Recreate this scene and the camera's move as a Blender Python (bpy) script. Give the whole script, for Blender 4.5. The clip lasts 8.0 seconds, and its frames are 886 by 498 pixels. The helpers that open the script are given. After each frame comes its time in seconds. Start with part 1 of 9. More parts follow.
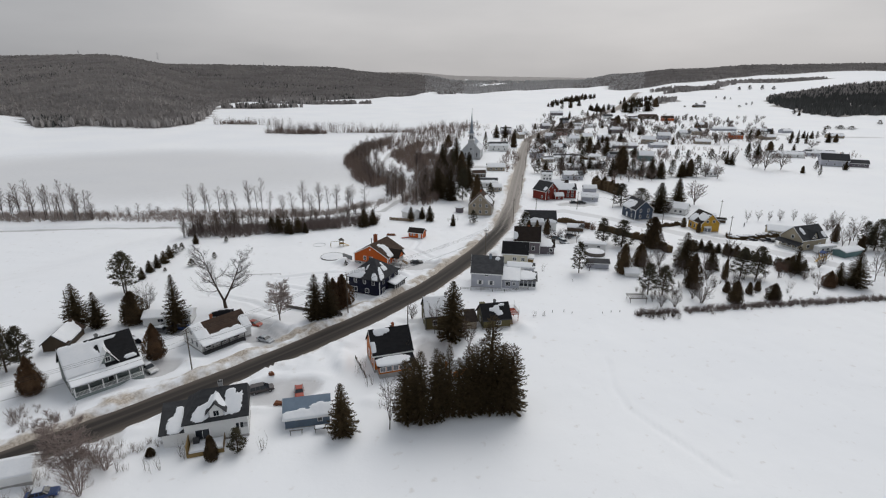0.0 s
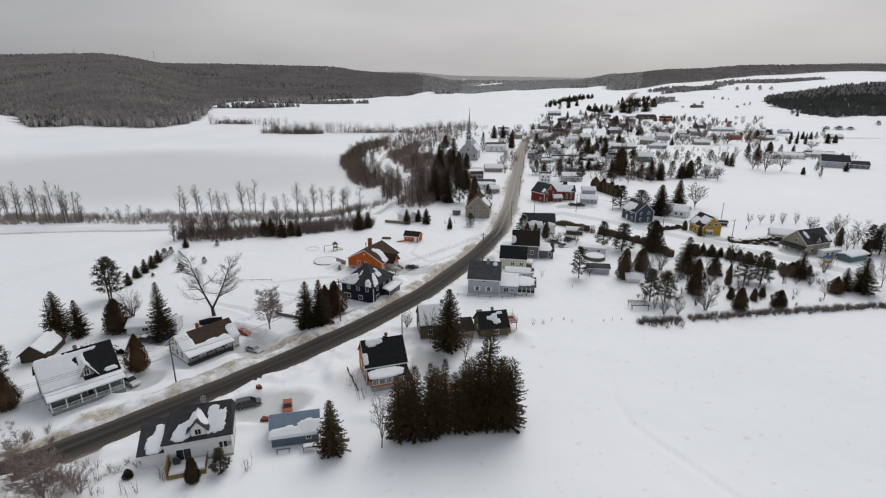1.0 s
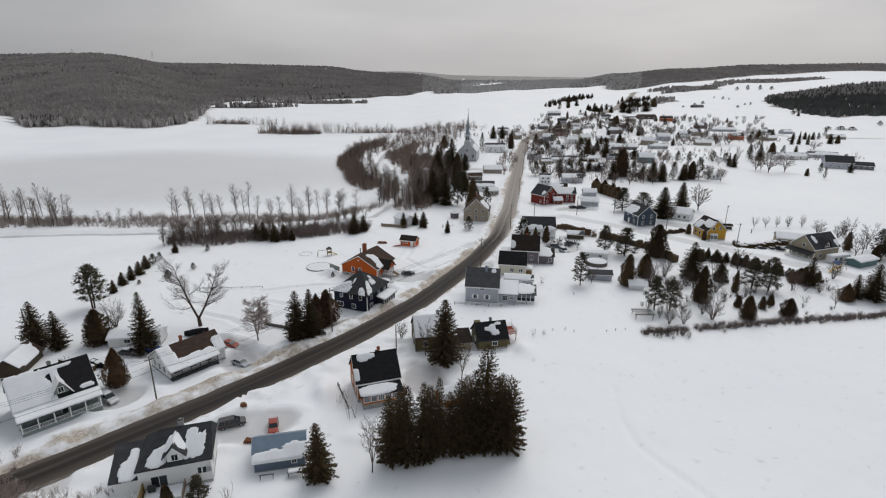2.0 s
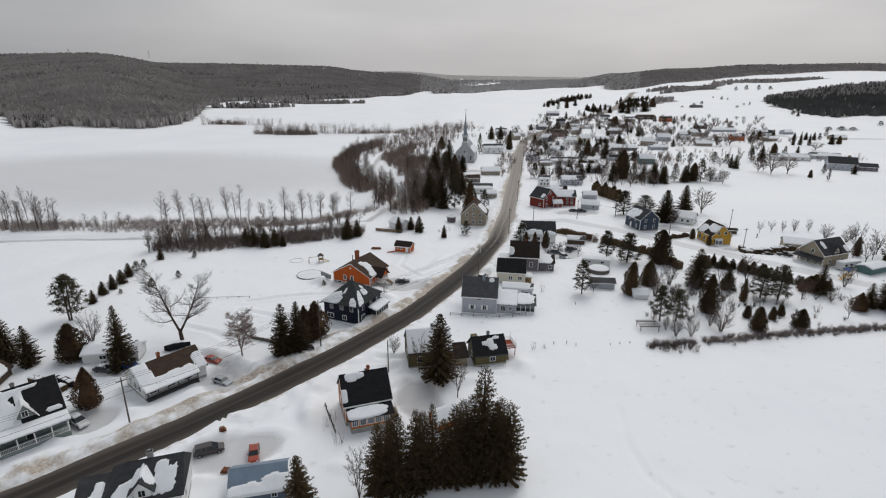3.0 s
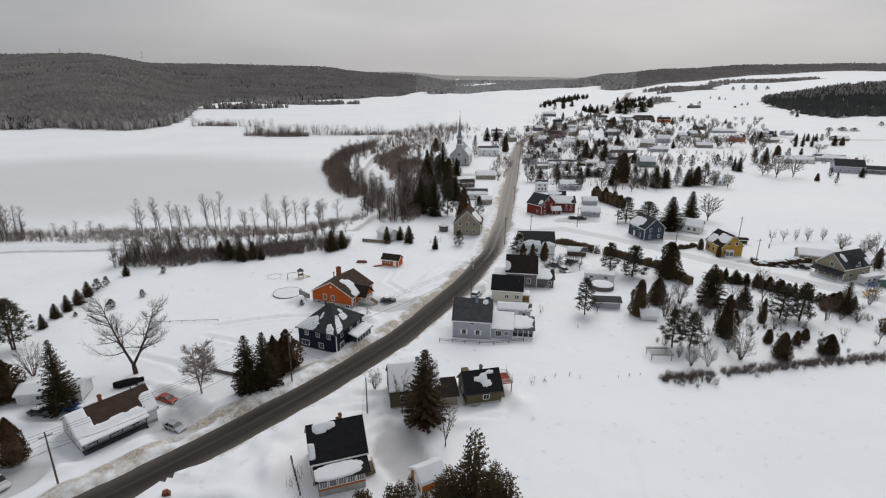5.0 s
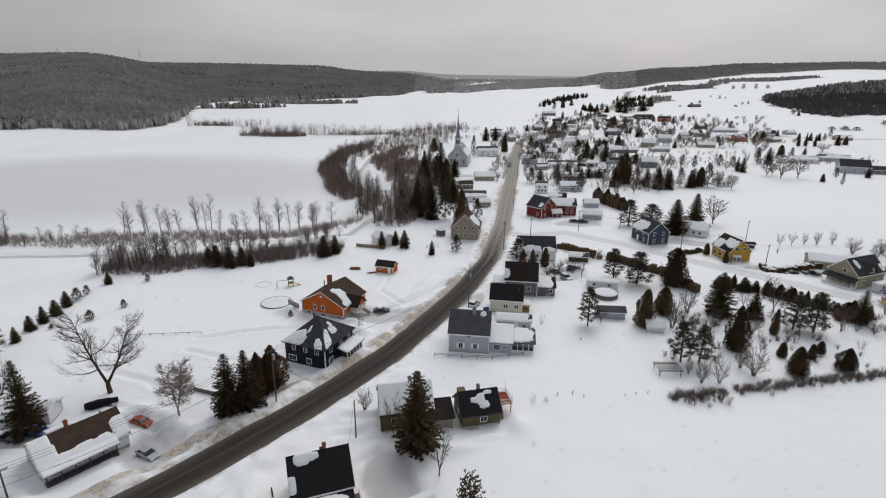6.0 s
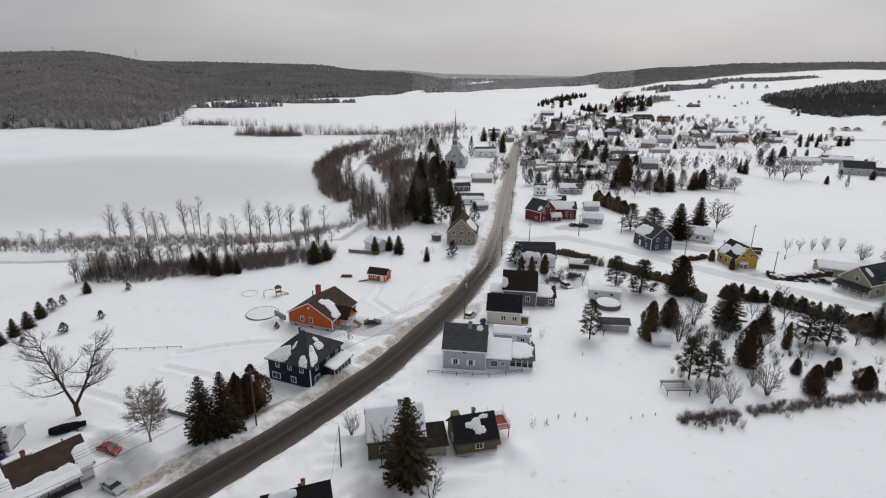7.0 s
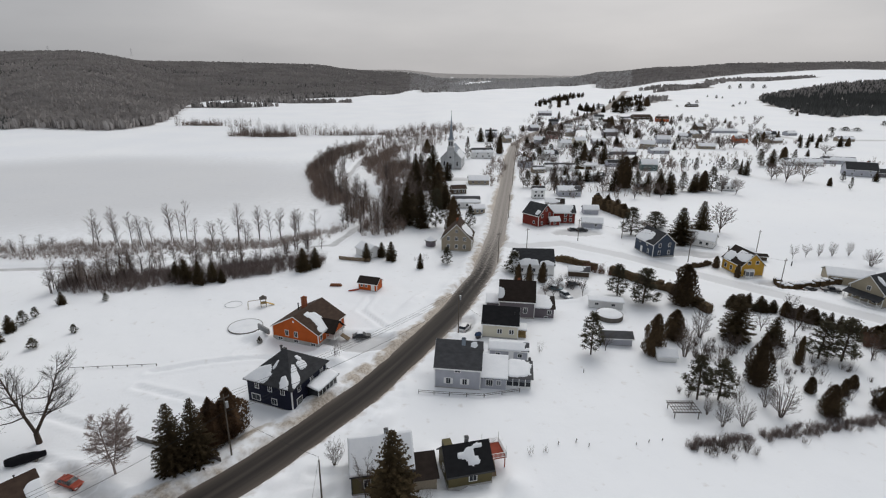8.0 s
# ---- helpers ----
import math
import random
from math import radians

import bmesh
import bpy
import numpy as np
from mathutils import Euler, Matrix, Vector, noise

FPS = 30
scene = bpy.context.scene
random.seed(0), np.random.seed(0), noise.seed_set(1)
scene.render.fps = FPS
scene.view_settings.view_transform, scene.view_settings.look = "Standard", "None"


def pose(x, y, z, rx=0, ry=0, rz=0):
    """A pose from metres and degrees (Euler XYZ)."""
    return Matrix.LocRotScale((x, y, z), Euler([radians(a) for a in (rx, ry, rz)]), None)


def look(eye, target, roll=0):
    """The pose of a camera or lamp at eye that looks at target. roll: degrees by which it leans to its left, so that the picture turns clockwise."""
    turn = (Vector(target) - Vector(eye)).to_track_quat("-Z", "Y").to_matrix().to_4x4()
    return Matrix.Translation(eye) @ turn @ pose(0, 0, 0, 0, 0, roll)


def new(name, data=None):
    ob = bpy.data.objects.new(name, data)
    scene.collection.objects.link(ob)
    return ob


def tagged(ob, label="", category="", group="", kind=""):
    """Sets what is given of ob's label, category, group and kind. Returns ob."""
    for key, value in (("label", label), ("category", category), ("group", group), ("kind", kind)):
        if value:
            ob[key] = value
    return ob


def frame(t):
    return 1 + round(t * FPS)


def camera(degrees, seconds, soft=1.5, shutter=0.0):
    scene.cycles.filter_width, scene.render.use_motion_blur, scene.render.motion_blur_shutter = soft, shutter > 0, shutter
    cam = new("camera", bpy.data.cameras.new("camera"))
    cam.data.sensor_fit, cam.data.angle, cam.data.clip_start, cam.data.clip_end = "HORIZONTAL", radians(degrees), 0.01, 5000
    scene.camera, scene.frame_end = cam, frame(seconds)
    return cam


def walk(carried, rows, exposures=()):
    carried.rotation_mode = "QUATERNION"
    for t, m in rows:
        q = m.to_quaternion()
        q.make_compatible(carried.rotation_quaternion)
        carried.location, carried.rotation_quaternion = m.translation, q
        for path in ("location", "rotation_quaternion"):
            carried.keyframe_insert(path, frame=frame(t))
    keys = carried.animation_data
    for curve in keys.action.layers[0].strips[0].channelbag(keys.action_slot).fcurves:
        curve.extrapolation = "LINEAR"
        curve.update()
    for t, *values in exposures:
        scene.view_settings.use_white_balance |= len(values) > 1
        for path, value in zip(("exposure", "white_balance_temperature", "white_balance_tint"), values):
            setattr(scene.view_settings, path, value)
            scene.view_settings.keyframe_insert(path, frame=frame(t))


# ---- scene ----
cam = camera(80.6, 8.0, 1.15)
PATH = [
    (0, (-1.448, 1.302, 61.528), (-1.419, 3.203, 60.909), 0.5),
    (0.5, (-1.232, 3.673, 61.582), (-1.199, 5.574, 60.961), 0.6),
    (1, (-0.911, 6.297, 61.602), (-0.873, 8.198, 60.982), 0.6),
    (1.5, (-0.43, 9.164, 61.664), (-0.391, 11.065, 61.043), 0.6),
    (3, (0.995, 19.618, 61.72), (1.041, 21.518, 61.099), 0.6),
    (3.5, (1.592, 23.554, 61.729), (1.643, 25.454, 61.108), 0.6),
    (4, (2.188, 27.42, 61.616), (2.242, 29.32, 60.996), 0.6),
    (4.5, (2.762, 30.984, 61.607), (2.819, 32.885, 60.988), 0.6),
    (6, (4.551, 41.969, 61.66), (4.612, 43.868, 61.037), 0.5),
    (6.5, (5.066, 45.764, 61.638), (5.129, 47.663, 61.014), 0.6),
    (7, (5.726, 49.513, 61.708), (5.794, 51.411, 61.083), 0.6),
    (7.5, (6.521, 53.561, 61.738), (6.594, 55.459, 61.113), 0.6),
    (8, (7.197, 57.145, 61.776), (7.274, 59.043, 61.15), 0.6),
]
walk(cam, [(t, look(eye, target, roll)) for t, eye, target, roll in PATH])


# ---------------------------------------------------------------- sky and sun
SUN_AZ, SUN_EL = 22.0, 48.0
world = bpy.data.worlds.new("winter_sky")
scene.world = world
world.use_nodes = True
wn, wl = world.node_tree.nodes, world.node_tree.links
wn.clear()
w_out = wn.new("ShaderNodeOutputWorld")
w_bg = wn.new("ShaderNodeBackground")
w_sky = wn.new("ShaderNodeTexSky")
w_sky.sky_type = "NISHITA"
w_sky.sun_disc = False
w_sky.sun_elevation, w_sky.sun_rotation = radians(SUN_EL), radians(SUN_AZ)
w_sky.air_density, w_sky.dust_density = 1.0, 3.0
w_grey = wn.new("ShaderNodeHueSaturation")
w_grey.inputs["Saturation"].default_value = 0.12
w_coord = wn.new("ShaderNodeTexCoord")
w_map = wn.new("ShaderNodeMapping")
w_map.inputs["Scale"].default_value = (1.2, 1.2, 5.0)
w_cloud = wn.new("ShaderNodeTexNoise")
w_cloud.inputs["Scale"].default_value, w_cloud.inputs["Detail"].default_value = 1.6, 6.0
w_ramp = wn.new("ShaderNodeValToRGB")
w_ramp.color_ramp.elements[0].position, w_ramp.color_ramp.elements[0].color = 0.25, (4.75, 4.9, 5.1, 1)
w_ramp.color_ramp.elements[1].position, w_ramp.color_ramp.elements[1].color = 0.8, (6.9, 7.0, 7.15, 1)
w_mix = wn.new("ShaderNodeMixRGB")
w_mix.inputs["Fac"].default_value = 0.86
wl.new(w_sky.outputs["Color"], w_grey.inputs["Color"])
wl.new(w_coord.outputs["Generated"], w_map.inputs["Vector"])
wl.new(w_map.outputs["Vector"], w_cloud.inputs["Vector"])
wl.new(w_cloud.outputs["Fac"], w_ramp.inputs["Fac"])
wl.new(w_grey.outputs["Color"], w_mix.inputs["Color1"])
wl.new(w_ramp.outputs["Color"], w_mix.inputs["Color2"])
w_split, w_tint, w_mul = wn.new("ShaderNodeSeparateXYZ"), wn.new("ShaderNodeValToRGB"), wn.new("ShaderNodeMixRGB")
w_tint.color_ramp.elements[0].position, w_tint.color_ramp.elements[0].color = 0.0, (0.86, 0.835, 0.823, 1)
w_tint.color_ramp.elements[1].position, w_tint.color_ramp.elements[1].color = 0.45, (1.0, 1.015, 1.035, 1)
w_mul.blend_type, w_mul.inputs["Fac"].default_value = "MULTIPLY", 1.0
wl.new(w_coord.outputs["Generated"], w_split.inputs["Vector"])
wl.new(w_split.outputs["Z"], w_tint.inputs["Fac"])
wl.new(w_mix.outputs["Color"], w_mul.inputs["Color1"])
wl.new(w_tint.outputs["Color"], w_mul.inputs["Color2"])
# thinner cloud round the sun's bearing
w_dot, w_glow, w_warm = wn.new("ShaderNodeVectorMath"), wn.new("ShaderNodeValToRGB"), wn.new("ShaderNodeMixRGB")
w_dot.operation = "DOT_PRODUCT"
w_dot.inputs[1].default_value = (math.sin(radians(SUN_AZ)), math.cos(radians(SUN_AZ)), 0.1)
w_glow.color_ramp.elements[0].position, w_glow.color_ramp.elements[0].color = 0.32, (0.74, 0.76, 0.785, 1)
w_glow.color_ramp.elements[1].position, w_glow.color_ramp.elements[1].color = 1.0, (1.12, 1.10, 1.08, 1)
w_warm.blend_type, w_warm.inputs["Fac"].default_value = "MULTIPLY", 1.0
wl.new(w_coord.outputs["Generated"], w_dot.inputs[0])
wl.new(w_dot.outputs["Value"], w_glow.inputs["Fac"])
wl.new(w_mul.outputs["Color"], w_warm.inputs["Color1"])
wl.new(w_glow.outputs["Color"], w_warm.inputs["Color2"])
wl.new(w_warm.outputs["Color"], w_bg.inputs["Color"])
w_bg.inputs["Strength"].default_value = 0.098
wl.new(w_bg.outputs["Background"], w_out.inputs["Surface"])

sun = new("sun", bpy.data.lights.new("sun", "SUN"))
sun.data.energy, sun.data.angle, sun.data.color = 1.19, radians(46), (1.0, 0.97, 0.93)
sun.matrix_basis = look((0, 0, 200), (-math.sin(radians(SUN_AZ)) * 100 * math.cos(radians(SUN_EL)), -math.cos(radians(SUN_AZ)) * 100 * math.cos(radians(SUN_EL)), 200 - 100 * math.sin(radians(SUN_EL))))

# ---------------------------------------------------------------- materials


def material(name, colour, other=None, scale=1.0, fine=8.0, rough=0.8, metal=0.0, bump=0.15, depth=0.02, stretch=(1, 1, 1), rand=0.0, coords="Object"):
    """A surface with two scales of noise between two colours, bump, and some difference between pieces."""
    m = bpy.data.materials.new(name)
    m.use_nodes = True
    n, l = m.node_tree.nodes, m.node_tree.links
    b = n["Principled BSDF"]
    b.inputs["Roughness"].default_value, b.inputs["Metallic"].default_value = rough, metal
    b.inputs["Specular IOR Level"].default_value = 0.5 if rough < 0.6 else 0.15
    other = other or tuple(c * 0.72 for c in colour)
    tc, mp = n.new("ShaderNodeTexCoord"), n.new("ShaderNodeMapping")
    mp.inputs["Scale"].default_value = stretch
    l.new(tc.outputs[coords], mp.inputs["Vector"])
    a, c = n.new("ShaderNodeTexNoise"), n.new("ShaderNodeTexNoise")
    a.inputs["Scale"].default_value, a.inputs["Detail"].default_value = scale, 4
    c.inputs["Scale"].default_value, c.inputs["Detail"].default_value = scale * fine, 3
    l.new(mp.outputs["Vector"], a.inputs["Vector"])
    l.new(mp.outputs["Vector"], c.inputs["Vector"])
    add = n.new("ShaderNodeMath")
    add.operation = "MULTIPLY_ADD"
    add.inputs[1].default_value = 0.5
    l.new(c.outputs["Fac"], add.inputs[0])
    l.new(a.outputs["Fac"], add.inputs[2])
    ramp = n.new("ShaderNodeValToRGB")
    ramp.color_ramp.elements[0].position, ramp.color_ramp.elements[0].color = 0.45, (*other, 1)
    ramp.color_ramp.elements[1].position, ramp.color_ramp.elements[1].color = 0.95, (*colour, 1)
    l.new(add.outputs[0], ramp.inputs["Fac"])
    last = ramp.outputs["Color"]
    if rand:
        info, hs, mr = n.new("ShaderNodeObjectInfo"), n.new("ShaderNodeHueSaturation"), n.new("ShaderNodeMapRange")
        mr.inputs["To Min"].default_value, mr.inputs["To Max"].default_value = 1 - rand, 1 + rand
        l.new(info.outputs["Random"], mr.inputs["Value"])
        l.new(mr.outputs["Result"], hs.inputs["Value"])
        l.new(last, hs.inputs["Color"])
        last = hs.outputs["Color"]
    l.new(last, b.inputs["Base Color"])
    if bump:
        bp = n.new("ShaderNodeBump")
        bp.inputs["Strength"].default_value, bp.inputs["Distance"].default_value = bump, depth
        l.new(c.outputs["Fac"], bp.inputs["Height"])
        l.new(bp.outputs["Normal"], b.inputs["Normal"])
    return m


def siding(name, colour, pitch=0.16, worn=0.8):
    """Painted clapboards: lines along the wall, with a worn tone."""
    m = material(name, colour, tuple(c * worn for c in colour), 0.5, 14, 0.65, 0, 0.1)
    n, l = m.node_tree.nodes, m.node_tree.links
    tc, wv, bp = n.new("ShaderNodeTexCoord"), n.new("ShaderNodeTexWave"), n.new("ShaderNodeBump")
    wv.bands_direction, wv.wave_profile = "Z", "SAW"
    wv.inputs["Scale"].default_value = 0.314 / pitch
    bp.inputs["Strength"].default_value, bp.inputs["Distance"].default_value = 0.8, 0.03
    l.new(tc.outputs["Object"], wv.inputs["Vector"])
    l.new(wv.outputs["Fac"], bp.inputs["Height"])
    l.new(bp.outputs["Normal"], n["Principled BSDF"].inputs["Normal"])
    return m


def shingle(name, colour, rough=0.9):
    return material(name, colour, tuple(c * 0.6 for c in colour), 0.8, 9, rough, 0, 0.4, 0.03, (1, 1, 2.5))


M = {
    "snow_roof": material("roof_snow", (0.86, 0.87, 0.89), (0.78, 0.80, 0.83), 0.5, 5, 0.6, 0, 0.3, 0.06),
    "white": siding("white_siding", (0.84, 0.84, 0.83), worn=0.94),
    "black": siding("navy_black_siding", (0.013, 0.015, 0.034)),
    "orange": siding("orange_siding", (0.55, 0.115, 0.022)),
    "orange2": siding("amber_orange_siding", (0.50, 0.15, 0.028)),
    "grey": siding("pale_grey_siding", (0.47, 0.48, 0.53)),
    "cream": siding("cream_siding", (0.68, 0.64, 0.52), worn=0.92),
    "mauve": siding("mauve_grey_siding", (0.17, 0.15, 0.165)),
    "sage": siding("sage_grey_siding", (0.26, 0.30, 0.29)),
    "olive": siding("olive_brown_siding", (0.135, 0.115, 0.055)),
    "brown": siding("dark_brown_siding", (0.085, 0.062, 0.042)),
    "slate": siding("slate_blue_siding", (0.062, 0.08, 0.115)),
    "bluegrey": siding("blue_grey_siding", (0.13, 0.17, 0.22), 0.25),
    "yellow": siding("yellow_siding", (0.62, 0.36, 0.055)),
    "beige": siding("beige_siding", (0.40, 0.35, 0.26)),
    "red": siding("red_brick_siding", (0.20, 0.035, 0.025)),
    "tan": siding("tan_siding", (0.34, 0.29, 0.22)),
    "teal": siding("teal_siding", (0.12, 0.20, 0.20)),
    "pink": siding("pink_siding", (0.42, 0.27, 0.24)),
    "trim": material("white_trim", (0.84, 0.84, 0.83), (0.76, 0.76, 0.75), 1.5, 6, 0.5, 0, 0.05),
    "darktrim": material("dark_trim", (0.03, 0.03, 0.032), None, 1.5, 6, 0.5, 0, 0.05),
    "concrete": material("concrete_base", (0.42, 0.41, 0.39), (0.30, 0.29, 0.28), 0.8, 12, 0.9),
    "roof_black": shingle("black_shingles", (0.022, 0.022, 0.024)),
    "roof_grey": shingle("grey_shingles", (0.10, 0.10, 0.105)),
    "roof_charcoal": shingle("charcoal_shingles", (0.055, 0.056, 0.06)),
    "roof_brown": shingle("brown_shingles", (0.075, 0.05, 0.038)),
    "roof_darkbrown": shingle("dark_brown_shingles", (0.035, 0.026, 0.022)),
    "roof_metal": material("grey_metal_roof", (0.24, 0.28, 0.33), (0.18, 0.21, 0.25), 0.6, 10, 0.45, 0.6, 0.1),
    "roof_bluegrey": material("blue_grey_metal_roof", (0.20, 0.26, 0.33), (0.15, 0.20, 0.26), 0.6, 10, 0.5, 0.4, 0.1),
    "brick": material("chimney_brick", (0.40, 0.14, 0.07), (0.28, 0.09, 0.05), 3, 6, 0.9),
    "stone": material("grey_stone", (0.30, 0.30, 0.30), (0.20, 0.20, 0.20), 2, 6, 0.9),
    "wood": material("weathered_wood", (0.24, 0.18, 0.12), (0.15, 0.11, 0.075), 1.5, 10, 0.85, 0, 0.3, 0.02, (1, 1, 0.3), 0.1),
    "newwood": material("treated_wood", (0.30, 0.21, 0.09), (0.20, 0.14, 0.06), 1.5, 10, 0.8, 0, 0.3, 0.02),
    "redwood": material("red_stained_deck", (0.33, 0.075, 0.045), (0.24, 0.055, 0.035), 1.5, 10, 0.8),
    "logs": material("cut_logs", (0.24, 0.095, 0.05), (0.12, 0.06, 0.04), 2, 6, 0.9),
    "greywood": material("grey_weathered_wood", (0.17, 0.15, 0.135), (0.10, 0.09, 0.08), 1.5, 10, 0.9, 0, 0.3, 0.02, (1, 1, 0.3), 0.1),
    "pole": material("pole_wood", (0.16, 0.135, 0.11), (0.10, 0.085, 0.07), 2, 8, 0.9, 0, 0.3, 0.02, (1, 1, 0.15)),
    "wire": material("power_cable", (0.03, 0.03, 0.03), None, 2, 2, 0.6),
    "steel": material("galvanised_steel", (0.45, 0.46, 0.47), (0.36, 0.37, 0.38), 2, 6, 0.4, 0.8),
    "tyre": material("tyre_rubber", (0.02, 0.02, 0.02), None, 4, 4, 0.85),
    "bark": material("dark_bark", (0.085, 0.062, 0.048), (0.045, 0.034, 0.028), 2, 8, 0.95, 0, 0.5, 0.03, (1, 1, 0.3)),
    "twig": material("bare_twigs", (0.125, 0.098, 0.084), (0.075, 0.058, 0.05), 1, 6, 0.95, rand=0.2),
    "twig_dark": material("dark_limbs", (0.07, 0.055, 0.048), (0.04, 0.032, 0.028), 1, 6, 0.95),
    "twig_grey": material("frosty_grey_twigs", (0.34, 0.295, 0.27), (0.22, 0.185, 0.17), 1, 6, 0.95, rand=0.2),
    "poplar_twigs": material("poplar_twigs", (0.21, 0.168, 0.148), (0.12, 0.095, 0.083), 1, 6, 0.95, rand=0.25),
    "scrub": material("brown_scrub", (0.27, 0.207, 0.175), (0.15, 0.112, 0.093), 1, 6, 0.95),
    "hedge_twigs": material("hedge_twigs", (0.235, 0.19, 0.175), (0.14, 0.11, 0.10), 1, 6, 0.95),
    "church": siding("pale_grey_church_boards", (0.52, 0.53, 0.54)),
    "twig_red": material("reddish_twigs", (0.17, 0.10, 0.07), (0.10, 0.06, 0.045), 1, 6, 0.95, rand=0.2),
    "birch": material("pale_birch_twigs", (0.33, 0.27, 0.245), (0.20, 0.155, 0.14), 1, 6, 0.95),
    "needles": material("spruce_needles", (0.086, 0.061, 0.030), (0.032, 0.0225, 0.0125), 1.2, 6, 0.9, rand=0.25),
    "needles_pine": material("pine_needles", (0.075, 0.066, 0.04), (0.038, 0.034, 0.022), 1.2, 6, 0.9, rand=0.25),
    "thuja": material("winter_cedar_leaves", (0.115, 0.078, 0.042), (0.056, 0.04, 0.025), 1.2, 6, 0.95, rand=0.25),
    "thuja_brown": material("bronzed_cedar_leaves", (0.15, 0.088, 0.048), (0.078, 0.05, 0.031), 1.2, 6, 0.95, rand=0.2),
    "blue_plastic": material("blue_plastic", (0.03, 0.14, 0.42), None, 2, 4, 0.4),
    "orange_plastic": material("orange_plastic", (0.55, 0.16, 0.04), None, 2, 4, 0.5),
}


def glass(name, colour, rough):
    m = bpy.data.materials.new(name)
    m.use_nodes = True
    b = m.node_tree.nodes["Principled BSDF"]
    b.inputs["Base Color"].default_value = (*colour, 1)
    b.inputs["Roughness"].default_value = rough
    b.inputs["IOR"].default_value = 1.5
    return m


M["glass"] = glass("window_glass", (0.02, 0.024, 0.03), 0.06)
M["glass_pale"] = glass("curtained_glass", (0.16, 0.17, 0.19), 0.08)


def paint(name, colour):
    m = material(name, colour, tuple(c * 0.85 for c in colour), 0.8, 10, 0.35, 0.15, 0.02)
    m.node_tree.nodes["Principled BSDF"].inputs["Coat Weight"].default_value = 0.4
    return m


def ground_material():
    m = bpy.data.materials.new("snow_ground")
    m.use_nodes = True
    n, l = m.node_tree.nodes, m.node_tree.links
    b = n["Principled BSDF"]
    b.inputs["Roughness"].default_value = 0.65
    tc = n.new("ShaderNodeTexCoord")

    def noise_node(scale, detail=4.0):
        t = n.new("ShaderNodeTexNoise")
        t.inputs["Scale"].default_value, t.inputs["Detail"].default_value = scale, detail
        l.new(tc.outputs["Object"], t.inputs["Vector"])
        return t

    def ramp(source, p0, c0, p1, c1):
        r = n.new("ShaderNodeValToRGB")
        r.color_ramp.elements[0].position, r.color_ramp.elements[0].color = p0, (*c0, 1)
        r.color_ramp.elements[1].position, r.color_ramp.elements[1].color = p1, (*c1, 1)
        l.new(source, r.inputs["Fac"])
        return r

    def mix(fac, a, c):
        x = n.new("ShaderNodeMixRGB")
        l.new(fac, x.inputs["Fac"])
        l.new(a, x.inputs["Color1"])
        l.new(c, x.inputs["Color2"])
        return x.outputs["Color"]

    def masked(layer, grain, gain, low, high):
        at = n.new("ShaderNodeAttribute")
        at.attribute_name = layer
        k = n.new("ShaderNodeMath")
        k.operation = "MULTIPLY_ADD"
        k.inputs[1].default_value = gain
        l.new(grain.outputs["Fac"], k.inputs[0])
        l.new(at.outputs["Fac"], k.inputs[2])
        r = n.new("ShaderNodeMapRange")
        r.inputs["From Min"].default_value, r.inputs["From Max"].default_value = low, high
        r.clamp = True
        l.new(k.outputs[0], r.inputs["Value"])
        return r.outputs["Result"]

    wide, mid, fine, patch = noise_node(0.015, 5), noise_node(0.25, 5), noise_node(2.2, 4), noise_node(0.45, 8)
    base = ramp(wide.outputs["Fac"], 0.3, (0.865, 0.88, 0.91), 0.7, (0.92, 0.928, 0.942)).outputs["Color"]
    # trodden snow and river ice, also the painted dimness of the left plain
    packed = ramp(mid.outputs["Fac"], 0.3, (0.45, 0.445, 0.45), 0.7, (0.64, 0.64, 0.65)).outputs["Color"]
    sand = ramp(fine.outputs["Fac"], 0.35, (0.33, 0.275, 0.225), 0.65, (0.56, 0.50, 0.43)).outputs["Color"]
    litter = ramp(mid.outputs["Fac"], 0.3, (0.155, 0.14, 0.132), 0.75, (0.215, 0.197, 0.187)).outputs["Color"]
    c = mix(masked("pack_dim", mid, 0.5, 0.45, 1.1), base, packed)
    c = mix(masked("dirt", patch, 1.2, 0.76, 1.24), c, sand)
    c = mix(masked("forest", mid, 0.5, 0.5, 0.85), c, litter)
    l.new(c, b.inputs["Base Color"])
    bp = n.new("ShaderNodeBump")
    bp.inputs["Strength"].default_value, bp.inputs["Distance"].default_value = 0.3, 0.3
    hgt = n.new("ShaderNodeMath")
    hgt.operation = "MULTIPLY_ADD"
    hgt.inputs[1].default_value = 0.2
    l.new(fine.outputs["Fac"], hgt.inputs[0])
    l.new(mid.outputs["Fac"], hgt.inputs[2])
    l.new(hgt.outputs[0], bp.inputs["Height"])
    l.new(bp.outputs["Normal"], b.inputs["Normal"])
    return m


